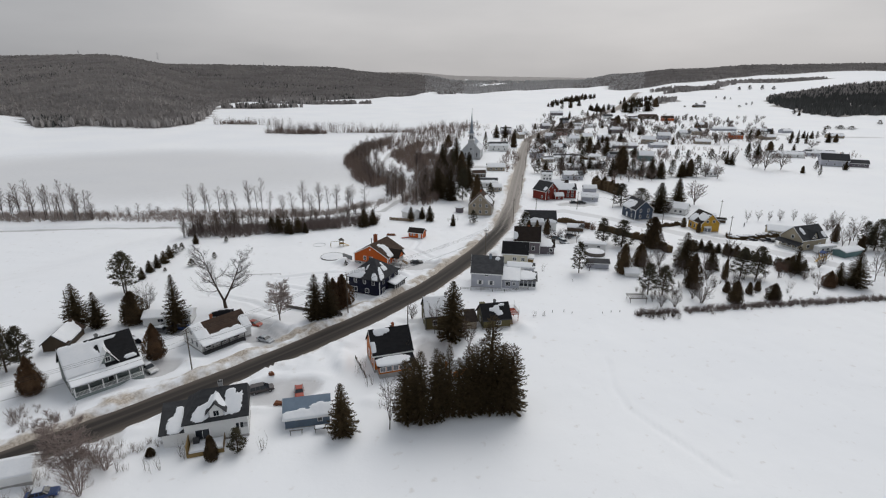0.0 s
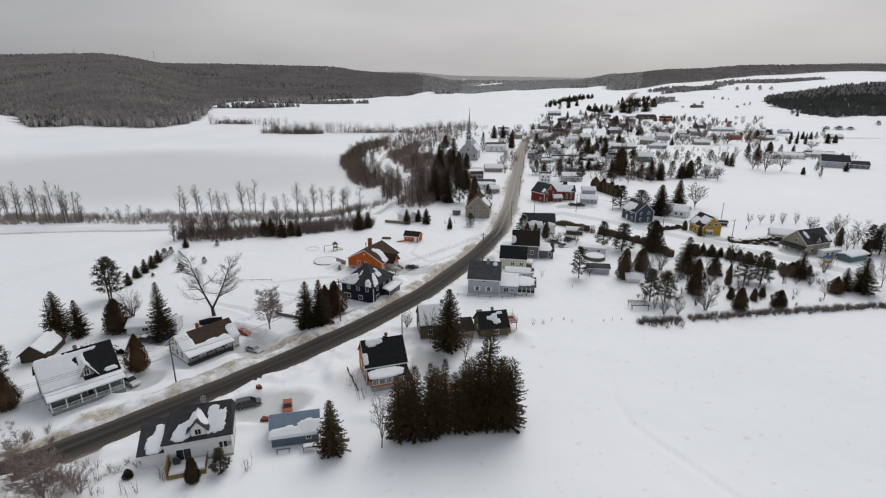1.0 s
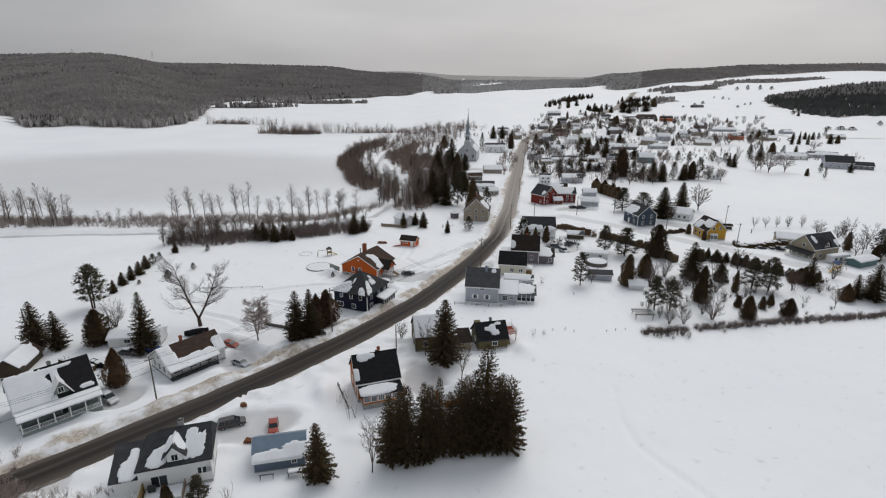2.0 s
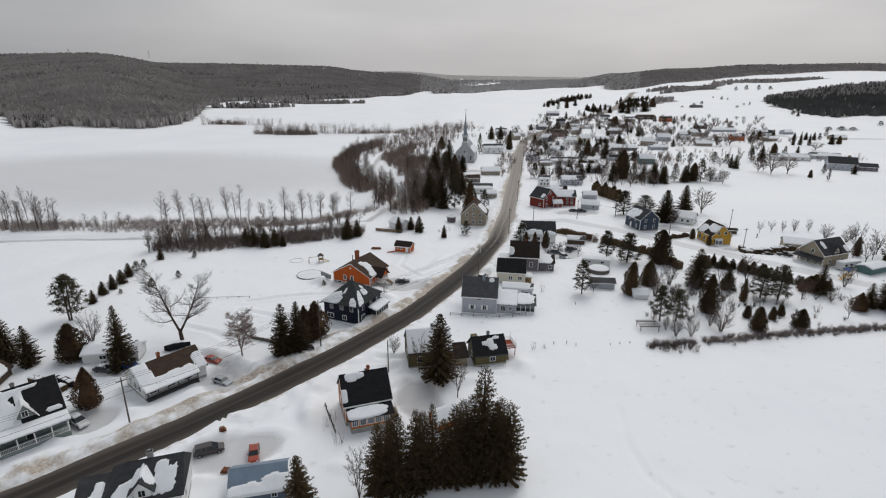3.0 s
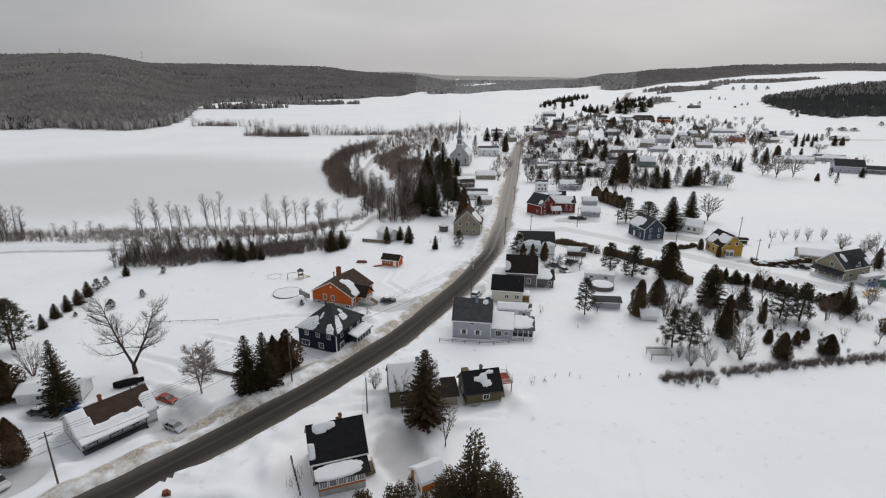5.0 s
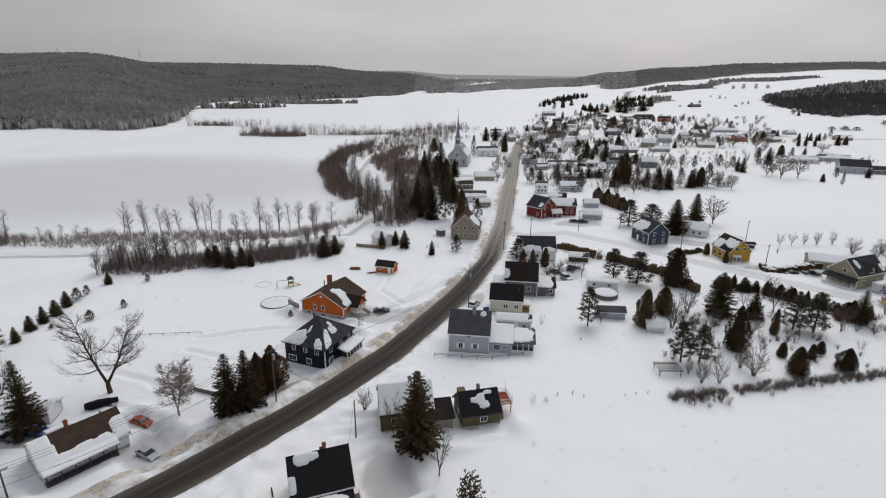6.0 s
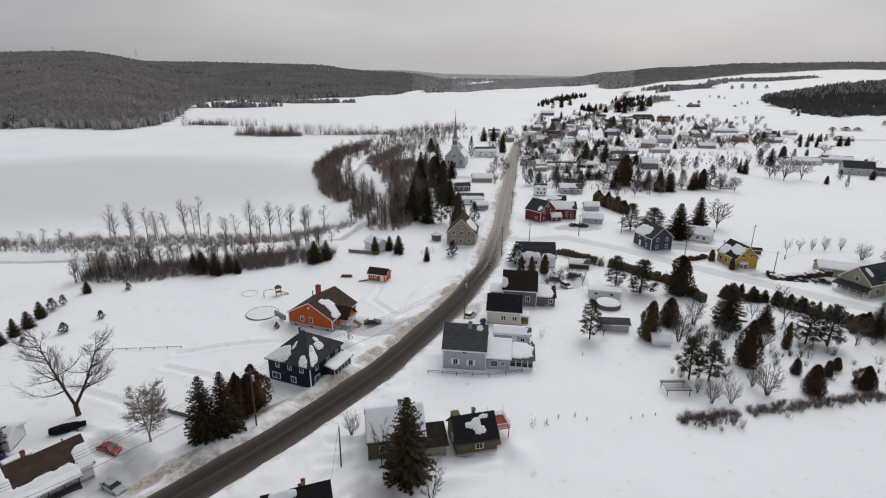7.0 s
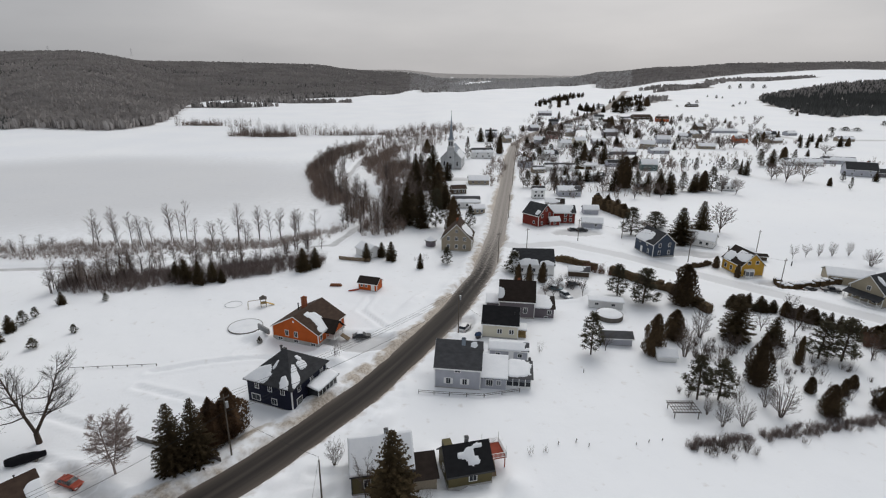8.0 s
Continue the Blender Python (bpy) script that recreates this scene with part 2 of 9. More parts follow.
def road_material():
    m = bpy.data.materials.new("worn_asphalt")
    m.use_nodes = True
    n, l = m.node_tree.nodes, m.node_tree.links
    b = n["Principled BSDF"]
    b.inputs["Roughness"].default_value = 0.8
    b.inputs["Specular IOR Level"].default_value = 0.25
    uv = n.new("ShaderNodeUVMap")
    uv.uv_map = "across"
    mp = n.new("ShaderNodeMapping")
    mp.inputs["Scale"].default_value = (3.2, 0.03, 1)
    l.new(uv.outputs["UV"], mp.inputs["Vector"])
    streak, grain = n.new("ShaderNodeTexNoise"), n.new("ShaderNodeTexNoise")
    streak.inputs["Scale"].default_value, streak.inputs["Detail"].default_value = 1.0, 5
    l.new(mp.outputs["Vector"], streak.inputs["Vector"])
    tc = n.new("ShaderNodeTexCoord")
    grain.inputs["Scale"].default_value, grain.inputs["Detail"].default_value = 1.1, 6
    l.new(tc.outputs["Object"], grain.inputs["Vector"])
    asphalt = n.new("ShaderNodeValToRGB")
    asphalt.color_ramp.elements[0].position, asphalt.color_ramp.elements[0].color = 0.26, (0.024, 0.0205, 0.0185, 1)
    asphalt.color_ramp.elements[1].position, asphalt.color_ramp.elements[1].color = 0.80, (0.125, 0.104, 0.088, 1)
    worn, blend = n.new("ShaderNodeAttribute"), n.new("ShaderNodeMath")
    worn.attribute_name = "wear"
    blend.operation = "MULTIPLY_ADD"
    blend.inputs[1].default_value = 0.42
    l.new(streak.outputs["Fac"], blend.inputs[0])
    l.new(worn.outputs["Fac"], blend.inputs[2])
    l.new(blend.outputs[0], asphalt.inputs["Fac"])
    at = n.new("ShaderNodeAttribute")
    at.attribute_name = "edge"
    k = n.new("ShaderNodeMath")
    k.operation = "MULTIPLY_ADD"
    k.inputs[1].default_value = 0.8
    l.new(grain.outputs["Fac"], k.inputs[0])
    l.new(at.outputs["Fac"], k.inputs[2])
    r = n.new("ShaderNodeMapRange")
    r.inputs["From Min"].default_value, r.inputs["From Max"].default_value = 0.85, 1.35
    l.new(k.outputs[0], r.inputs["Value"])
    slush = n.new("ShaderNodeMixRGB")
    slush.inputs["Color2"].default_value = (0.36, 0.325, 0.295, 1)
    l.new(r.outputs["Result"], slush.inputs["Fac"])
    l.new(asphalt.outputs["Color"], slush.inputs["Color1"])
    l.new(slush.outputs["Color"], b.inputs["Base Color"])
    bp = n.new("ShaderNodeBump")
    bp.inputs["Strength"].default_value, bp.inputs["Distance"].default_value = 0.2, 0.03
    l.new(grain.outputs["Fac"], bp.inputs["Height"])
    l.new(bp.outputs["Normal"], b.inputs["Normal"])
    return m


# ---------------------------------------------------------------- ground shape
ROAD = [(-260, -90), (-180, -18), (-120, 35), (-73.8, 73.9), (-61.6, 85.0), (-43.6, 102.8), (-31.7, 115.7), (-19.8, 129.5), (-4.9, 150.0), (4.2, 166.5),
        (15.3, 188.8), (27.2, 219.2), (37.6, 263), (49.5, 326), (64.3, 403), (80.0, 490), (100, 580), (135, 670), (215, 830), (330, 1060), (425, 1260), (560, 1560), (700, 1900)]
BENCH = [(-420, -600), (-170, 30), (-128, 150), (-104, 205), (-70, 226), (-33, 240), (-12, 285), (-6, 330), (0, 380), (8, 430), (25, 490), (55, 570), (80, 660)]
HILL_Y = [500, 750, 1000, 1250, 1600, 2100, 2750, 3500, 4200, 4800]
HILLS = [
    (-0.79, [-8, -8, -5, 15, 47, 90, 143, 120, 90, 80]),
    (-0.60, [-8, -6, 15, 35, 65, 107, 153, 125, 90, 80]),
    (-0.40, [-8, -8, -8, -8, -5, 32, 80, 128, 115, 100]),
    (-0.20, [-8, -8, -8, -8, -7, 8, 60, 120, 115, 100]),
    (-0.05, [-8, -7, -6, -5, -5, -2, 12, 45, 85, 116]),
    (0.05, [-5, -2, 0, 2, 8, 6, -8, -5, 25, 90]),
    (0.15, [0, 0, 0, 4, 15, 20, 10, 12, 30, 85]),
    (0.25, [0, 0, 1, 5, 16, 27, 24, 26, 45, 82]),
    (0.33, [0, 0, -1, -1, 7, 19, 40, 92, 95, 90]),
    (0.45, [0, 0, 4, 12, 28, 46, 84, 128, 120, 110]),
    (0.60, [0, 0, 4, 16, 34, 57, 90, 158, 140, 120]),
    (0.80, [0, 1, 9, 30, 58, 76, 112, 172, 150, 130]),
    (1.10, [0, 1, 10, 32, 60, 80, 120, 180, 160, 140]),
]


def smooth(a, b, v):
    k = np.clip((v - a) / (b - a), 0, 1)
    return k * k * (3 - 2 * k)


def to_line(x, y, line):
    """Distance of points from a line of points, its side (left: positive) and the run along it."""
    best = np.full(np.shape(x), 1e9)
    side = np.zeros(np.shape(x))
    run = np.zeros(np.shape(x))
    s = 0.0
    for (ax, ay), (bx, by) in zip(line, line[1:]):
        dx, dy = bx - ax, by - ay
        n = math.hypot(dx, dy)
        k = np.clip(((x - ax) * dx + (y - ay) * dy) / n ** 2, 0, 1)
        d = np.hypot(x - ax - k * dx, y - ay - k * dy)
        near = d < best
        side = np.where(near, np.sign(dx * (y - ay) - dy * (x - ax)), side)
        run = np.where(near, s + k * n, run)
        best = np.where(near, d, best)
        s += n
    return best, side, run


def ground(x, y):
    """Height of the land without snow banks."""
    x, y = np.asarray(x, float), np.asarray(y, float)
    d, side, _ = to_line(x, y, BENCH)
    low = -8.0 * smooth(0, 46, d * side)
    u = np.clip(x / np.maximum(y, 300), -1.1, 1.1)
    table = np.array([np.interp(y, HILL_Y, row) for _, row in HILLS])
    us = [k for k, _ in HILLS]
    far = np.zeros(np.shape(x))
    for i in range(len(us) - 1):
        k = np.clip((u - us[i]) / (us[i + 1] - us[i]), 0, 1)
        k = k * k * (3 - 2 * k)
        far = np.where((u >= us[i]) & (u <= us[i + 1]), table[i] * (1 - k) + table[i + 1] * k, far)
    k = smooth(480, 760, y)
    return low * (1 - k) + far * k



def fbm(x, y, scale, seed=0.0):
    """Cheap smooth noise from summed waves, about -1 to 1."""
    v = np.zeros(np.shape(x))
    a = 1.0
    rng = np.random.RandomState(int(seed) + 11)
    for _ in range(7):
        ang, ph = rng.uniform(0, 2 * math.pi), rng.uniform(0, 2 * math.pi)
        warp = 1.3 * np.sin((x * math.sin(ang) - y * math.cos(ang)) / (scale * 1.7) + ph * 2)
        v += a * np.sin((x * math.cos(ang) + y * math.sin(ang)) / scale + ph + warp)
        a *= 0.72
        scale *= 0.62
    return v / 2.4


ROAD_HALF = 3.5
SIDE_STREET = [(40, 247), (62, 251), (80, 236), (98, 216), (118, 196), (133, 181), (165, 150), (260, 80)]
UPPER_ROAD = [(330, 1060), (420, 640), (620, 585), (1200, 520)]
# ploughed yards and drives: x, y, half sizes, turn
RIVER = [(-420, 238), (-209, 242), (-165, 246), (-116, 251), (-70, 251), (-28, 252), (-15, 300), (-18, 335), (-33, 393), (-48, 441), (-47, 525), (-26, 594), (10, 660)]
SKI_TRACK = [(38.4, 108), (36.2, 97), (36.7, 89.5), (39, 85), (42.6, 78.5), (47, 70)]
YARDS = [(-1.5, 111, 5.0, 8.5, 15), (-33, 95, 9, 5, 20), (-43, 119, 6, 6, -30), (-49, 127, 6, 3, -25), (-63, 104, 6, 4, 45), (-68, 122, 7, 3, 5), (-8, 172, 10, 5, -10),
         (17, 180, 3.5, 7, -25), (49, 203, 9, 6, 10), (72, 266, 12, 6, 0), (126, 206, 14, 4, -10), (105, 240, 16, 5, -20), (32, 385, 12, 8, 0), (150, 200, 8, 5, 0), (-62, 82, 4, 6, 45)]
# trodden and ploughed tracks
PATHS = [[(-23, 142), (-33, 146), (-44, 150), (-52, 153)], [(-16, 168), (-22, 163), (-28, 156)], [(-12, 122), (-3, 124), (6, 125), (13, 124)], [(-11, 127), (-3, 127.5), (6, 128.5), (14, 129)], 
         [(-40, 102), (-46, 96), (-56, 90)], [(-14, 108), (-9, 113), (-4, 118)], [(-17, 112), (-11, 118), (-7, 124)], [(-44, 132), (-54, 140), (-70, 146)], [(24, 205), (30, 210), (40, 212)], [(-36, 166), (-30, 178), (-22, 190)],
         [(-52, 159), (-40, 163), (-30, 165), (-22, 163)], [(-9, 173), (-2, 179), (6, 186)], [(-3, 180), (-10, 190), (-8, 200)], [(20, 168), (24, 168)], [(-60, 133), (-52, 130), (-46, 124), (-41, 119)]]
# stains of ploughed-up sand: x, y, half sizes, turn
SAND = [(-6.5, 157, 3.2, 6, -32), (-1.0, 166, 2.6, 6, -32), (-47, 108.5, 9, 2.0, 45), (-36, 121, 8, 2.0, 45), (-64, 91, 8, 2.0, 42), (-24, 137, 6, 1.5, 50), (6, 178, 7, 2.2, 64), (13, 196, 7, 1.6, 66),
        (-20, 134, 4, 1.3, 50), (-54, 101, 5, 1.6, 45)]

# heaps left by the plough: x, y, half sizes, turn, height
HEAPS = [(-22.5, 107, 2.6, 6.5, 10, 1.5), (-38.5, 103, 7, 1.8, 38, 1.1), (8, 117.5, 9, 2.2, 10, 0.9), (-66.5, 92.5, 6, 2.2, 44, 1.1), (-1.5, 139, 2.2, 8, -34, 1.1), (-13.5, 163, 5, 2.6, -20, 1.3), (-33.5, 174.5, 4.5, 2.6, 0, 1.5),
         (4, 195, 2.2, 9, -25, 1.0), (-47.5, 113, 6, 1.6, 44, 0.9), (-36.5, 125, 5, 1.6, 44, 0.9), (8.5, 131.5, 2.5, 3.5, 0, 0.8), (22, 124, 3.5, 5, 20, 0.7), (-56, 106.5, 3, 1.6, 44, 0.9), (24, 205, 2, 8, -22, 0.9),
         (47, 238, 6, 2.5, 30, 1.0), (40, 198, 3, 2, 0, 0.9), (-14, 92, 3, 2, 0, 0.6), (15, 120.6, 5, 0.9, 12, 0.7), (21, 123.4, 3, 0.9, 55, 0.7)]


def ellipse(x, y, cx, cy, rx, ry, turn):
    c, s = math.cos(radians(turn)), math.sin(radians(turn))
    dx, dy = x - cx, y - cy
    return np.hypot((dx * c + dy * s) / rx, (-dx * s + dy * c) / ry)


def woods(x, y):
    """Where the land is wooded: 0 to 1."""
    u = x / np.maximum(y, 1)
    n = fbm(x, y, 120, 3) * 0.5
    n2 = fbm(x, y, 40, 5)
    # wooded hill across the river
    base = np.interp(u, [-1.2, -0.80, -0.756, -0.748, -0.6, -0.52, -0.46, -0.435, -0.42, -0.405, -0.36, -0.20, -0.12, -0.04, 0.04], [840, 850, 870, 745, 735, 745, 795, 880, 1010, 1350, 1500, 1680, 1800, 2150, 3000])
    k = smooth(-20, 40, y + n * 50 - base) * (u < 0.05)
    # far ridges in the middle
    far = smooth(-60, 60, y - np.interp(u, [-0.05, 0.05, 0.15, 0.25, 0.31], [2200, 2300, 2450, 2600, 2700])) * smooth(-0.04, 0.05, u) * (u < 0.36)
    far = far * smooth(-0.65, -0.3, fbm(x, y, 230, 8))
    # ridge to the right
    right = smooth(-80, 80, y - np.interp(u, [0.3, 0.4, 0.5, 0.6, 0.7, 0.8, 1.1], [2200, 2150, 2400, 2800, 2900, 2850, 2800])) * smooth(0.28, 0.36, u)
    # dark plantation on the right slope
    lo = np.interp(u, [0.60, 0.64, 0.70, 0.75, 0.80, 1.2], [1300, 1120, 960, 900, 930, 900])
    hi = np.interp(u, [0.60, 0.66, 0.75, 0.85, 1.2], [1330, 1420, 1520, 1600, 1700])
    plant = ((y > lo) & (y < hi) & (u > 0.615)).astype(float)
    strip = (ellipse(x, y, 885, 1805, 320, 20, 44) < 1) | (ellipse(x, y, 560, 1330, 60, 26, 60) < 1) | (ellipse(x, y, 1330, 2160, 260, 60, 12) < 1)
    strip = strip | (ellipse(x, y, 820, 1800, 120, 40, 0) < 1) | (ellipse(x, y, -430, 1290, 110, 16, 6) < 1) | (ellipse(x, y, -330, 1480, 150, 18, 3) < 1)
    return np.maximum.reduce([k, far, right, plant, strip.astype(float)])


def brush(x, y):
    """Where scrub grows along the river: 0 to 1."""
    return np.clip(np.maximum.reduce([
        1.25 - ellipse(x, y, -66, 218, 40, 11, 12), 1.2 - ellipse(x, y, -150, 266, 70, 10, -8), 1.2 - ellipse(x, y, -80, 270, 75, 9, -2),
        1.2 - ellipse(x, y, -18, 300, 22, 60, 8), 1.2 - ellipse(x, y, -42, 400, 26, 70, 8), 1.2 - ellipse(x, y, -24, 470, 22, 90, 10), 1.2 - ellipse(x, y, -66, 460, 14, 110, 8), 1.3 - ellipse(x, y, -5, 660, 60, 110, -12), 1.2 - ellipse(x, y, -180, 705, 50, 16, 2)]), 0, 1)


def land(x, y):
    """Height of the snow surface with banks, drifts and yards, and the masks of dirt and of packed snow with the dimmed
    plain.
    """
    x, y = np.asarray(x, float), np.asarray(y, float)
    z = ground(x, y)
    d, side, run = to_line(x, y, ROAD)
    near = 1 - smooth(350, 600, y)
    wob = fbm(x, y, 5.0, 1)
    wob2 = fbm(x, y, 1.7, 2)
    z = z + near * (0.28 * fbm(x, y, 22, 4) + 0.14 * fbm(x, y, 9, 12) + 0.06 * wob) * smooth(5, 12, d)
    edge = ROAD_HALF + 0.35 * wob + 0.15 * wob2
    bank = smooth(0, 1.4, d - edge) * (1 - smooth(2.4, 6.5, d - edge))
    z = z + near * bank * (0.8 + 0.5 * wob + 0.32 * wob2 + 0.25 * fbm(x, y, 0.9, 7))
    z = z - 0.35 * (1 - smooth(-0.5, 0.25, d - edge)) * near
    z = np.where(d < 12 + 0.02 * y, z - 0.6 * (1 - near), z)
    dirt = np.clip(1.0 - (d - ROAD_HALF + 0.2) / (2.6 + 1.2 * wob + 1.6 * (side > 0)), 0, 1) ** 1.1 * (0.85 + 0.15 * (side > 0)) * (0.45 + 0.55 * smooth(-0.25, 0.35, fbm(x, y, 13, 11)))
    pack_dim = np.zeros(np.shape(x))
    ds, _, _ = to_line(x, y, SIDE_STREET)
    street = 1 - smooth(2.6, 4.2, ds)
    pack_dim = np.maximum(pack_dim, 0.55 * street)
    z = z + near * (0.3 * smooth(3.0, 4.2, ds) * (1 - smooth(4.6, 7.5, ds))) * (0.8 + wob2 * 0.4)
    du, _, _ = to_line(x, y, UPPER_ROAD)
    pack_dim = np.maximum(pack_dim, 0.9 * (1 - smooth(4, 9, du)))
    dr, _, _ = to_line(x, y, RIVER)
    z = z - 1.0 * (1 - smooth(1.5, 5.0, dr))
    pack_dim = np.maximum(pack_dim, 1.0 * (1 - smooth(0.8, 2.6, dr + 0.8 * wob)))
    # weaker light over the left plain, painted as a broad grey ellipse
    pack_dim = np.maximum(pack_dim, 0.58 * (1 - smooth(0.45, 1.25, ellipse(x, y, -225, 410, 230, 150, 0) + 0.05 * fbm(x, y, 40, 5))))
    dt, _, _ = to_line(x, y, SKI_TRACK)
    z = z - 0.30 * (1 - smooth(0.15, 0.8, dt)) + 0.08 * smooth(0.5, 0.9, dt) * (1 - smooth(1.0, 1.8, dt))
    for cx, cy, rx, ry, turn in YARDS:
        e = ellipse(x, y, cx, cy, rx, ry, turn) + 0.10 * wob2
        pack_dim = np.maximum(pack_dim, 0.8 * (1 - smooth(0.75, 1.1, e)))
        z = z - 0.40 * (1 - smooth(0.82, 1.0, e)) + 0.42 * smooth(0.92, 1.06, e) * (1 - smooth(1.12, 1.45, e)) * (d > 6) * (0.7 + 0.6 * wob + 0.4 * wob2)
    for cx, cy, rx, ry, turn, top in HEAPS:
        e = ellipse(x, y, cx, cy, rx, ry, turn) + 0.16 * wob2
        z = z + 1.35 * top * (1 - smooth(0.1, 1.15, e)) * (0.8 + 0.35 * wob2) * (d > ROAD_HALF + 0.4)
    for line in PATHS:
        dp, _, _ = to_line(x, y, line)
        dp = dp + 0.25 * wob2
        z = z - 0.42 * (1 - smooth(0.3, 0.9, dp)) + 0.24 * smooth(0.7, 1.2, dp) * (1 - smooth(1.4, 2.4, dp))
    for cx, cy, rx, ry, turn in SAND:
        e = ellipse(x, y, cx, cy, rx, ry, turn) + 0.25 * wob2
        dirt = np.maximum(dirt, 0.62 * (1 - smooth(0.45, 1.15, e)))
        z = z + 0.22 * (1 - smooth(0.3, 1.1, e)) * (0.6 + wob2)
    return z, dirt, pack_dim


SURFACE = {}


def height(x, y):
    """Height of the built ground at a place."""
    xs, ys, z = SURFACE["xs"], SURFACE["ys"], SURFACE["z"]
    i = min(max(int(np.searchsorted(xs, x)) - 1, 0), len(xs) - 2)
    j = min(max(int(np.searchsorted(ys, y)) - 1, 0), len(ys) - 2)
    a, b = (x - xs[i]) / (xs[i + 1] - xs[i]), (y - ys[j]) / (ys[j + 1] - ys[j])
    return float((z[j, i] * (1 - a) + z[j, i + 1] * a) * (1 - b) + (z[j + 1, i] * (1 - a) + z[j + 1, i + 1] * a) * b)


def spread(lo, hi, step, far_lo, far_hi, grow):
    a = list(np.arange(lo, hi + step / 2, step))
    s, v, up = step, hi, []
    while v < far_hi:
        s *= grow
        v += s
        up.append(v)
    s, v, down = step, lo, []
    while v > far_lo:
        s *= grow
        v -= s
        down.append(v)
    return np.array(down[::-1] + a + up)


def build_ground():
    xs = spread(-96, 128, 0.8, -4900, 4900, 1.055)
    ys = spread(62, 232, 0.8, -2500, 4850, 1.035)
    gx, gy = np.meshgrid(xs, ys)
    z, dirt, pack_dim = land(gx, gy)
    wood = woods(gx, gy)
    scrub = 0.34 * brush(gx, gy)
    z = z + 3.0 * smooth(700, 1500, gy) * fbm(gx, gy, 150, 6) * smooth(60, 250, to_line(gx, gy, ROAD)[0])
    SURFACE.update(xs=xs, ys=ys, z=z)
    nx, ny = len(xs), len(ys)
    verts = np.stack([gx, gy, z], -1).reshape(-1, 3)
    i = np.arange(nx * ny).reshape(ny, nx)
    faces = np.stack([i[:-1, :-1], i[:-1, 1:], i[1:, 1:], i[1:, :-1]], -1).reshape(-1, 4)
    me = bpy.data.meshes.new("ground")
    me.from_pydata(verts.tolist(), [], faces.tolist())
    me.polygons.foreach_set("use_smooth", [True] * len(faces))
    for layer, data in (("dirt", dirt), ("pack_dim", pack_dim), ("forest", np.maximum(wood, scrub))):
        me.attributes.new(layer, "FLOAT", "POINT").data.foreach_set("value", data.reshape(-1).astype(np.float32))
    me.materials.append(ground_material())
    tagged(new("ground", me), "snow-covered valley ground with fields, banks and wooded hills", "snow ground", kind="structure")


build_ground()


def along(line, step):
    """Points every step metres along a line that is rounded at its corners."""
    p = np.array(line, float)
    s = np.concatenate([[0], np.cumsum(np.hypot(*np.diff(p, axis=0).T))])
    at = np.arange(0, s[-1], step)
    q = np.stack([np.interp(at, s, p[:, 0]), np.interp(at, s, p[:, 1])], -1)
    for _ in range(3):
        q[1:-1] = (q[:-2] + 2 * q[1:-1] + q[2:]) / 4
    return q


def build_road():
    q = along(ROAD, 3.0)
    t = np.gradient(q, axis=0)
    t /= np.hypot(t[:, 0], t[:, 1])[:, None]
    nrm = np.stack([-t[:, 1], t[:, 0]], -1)
    off = np.linspace(-1, 1, 21)
    half = ROAD_HALF + 0.5 + 4.5 * smooth(900, 1300, q[:, 1])
    verts, edge, wear, uvs = [], [], [], []
    for i in range(len(q)):
        for o in off:
            x, y = q[i] + nrm[i] * o * half[i]
            lift = 0.6 * float(smooth(500, 900, y)) + 1.2 * float(smooth(900, 1500, y))
            verts.append((x, y, float(ground(x, y)) - 0.02 + 0.08 * (1 - o * o) + lift))
            edge.append(0.75 * abs(o) ** 4 + 0.16 * math.exp(-(o / 0.10) ** 2) + 0.85 * float(smooth(150, 280, y)))
            wear.append(0.06 + 0.60 * abs(o) ** 2.4 + 0.13 * math.exp(-((o - 0.08) / 0.12) ** 2))
            uvs.append((o, i * 3.0))
    w = len(off)
    faces = [(i * w + j, i * w + j + 1, (i + 1) * w + j + 1, (i + 1) * w + j) for i in range(len(q) - 1) for j in range(w - 1)]
    me = bpy.data.meshes.new("road")
    me.from_pydata(verts, [], [f[::-1] for f in faces])
    me.attributes.new("edge", "FLOAT", "POINT").data.foreach_set("value", edge)
    me.attributes.new("wear", "FLOAT", "POINT").data.foreach_set("value", wear)
    layer = me.uv_layers.new(name="across")
    for lp in me.loops:
        layer.data[lp.index].uv = uvs[lp.vertex_index]
    me.polygons.foreach_set("use_smooth", [True] * len(me.polygons))
    me.materials.append(road_material())
    tagged(new("road", me), "wet dark asphalt village road with slushy edges", "road", kind="structure")


build_road()


# ---------------------------------------------------------------- mesh kit


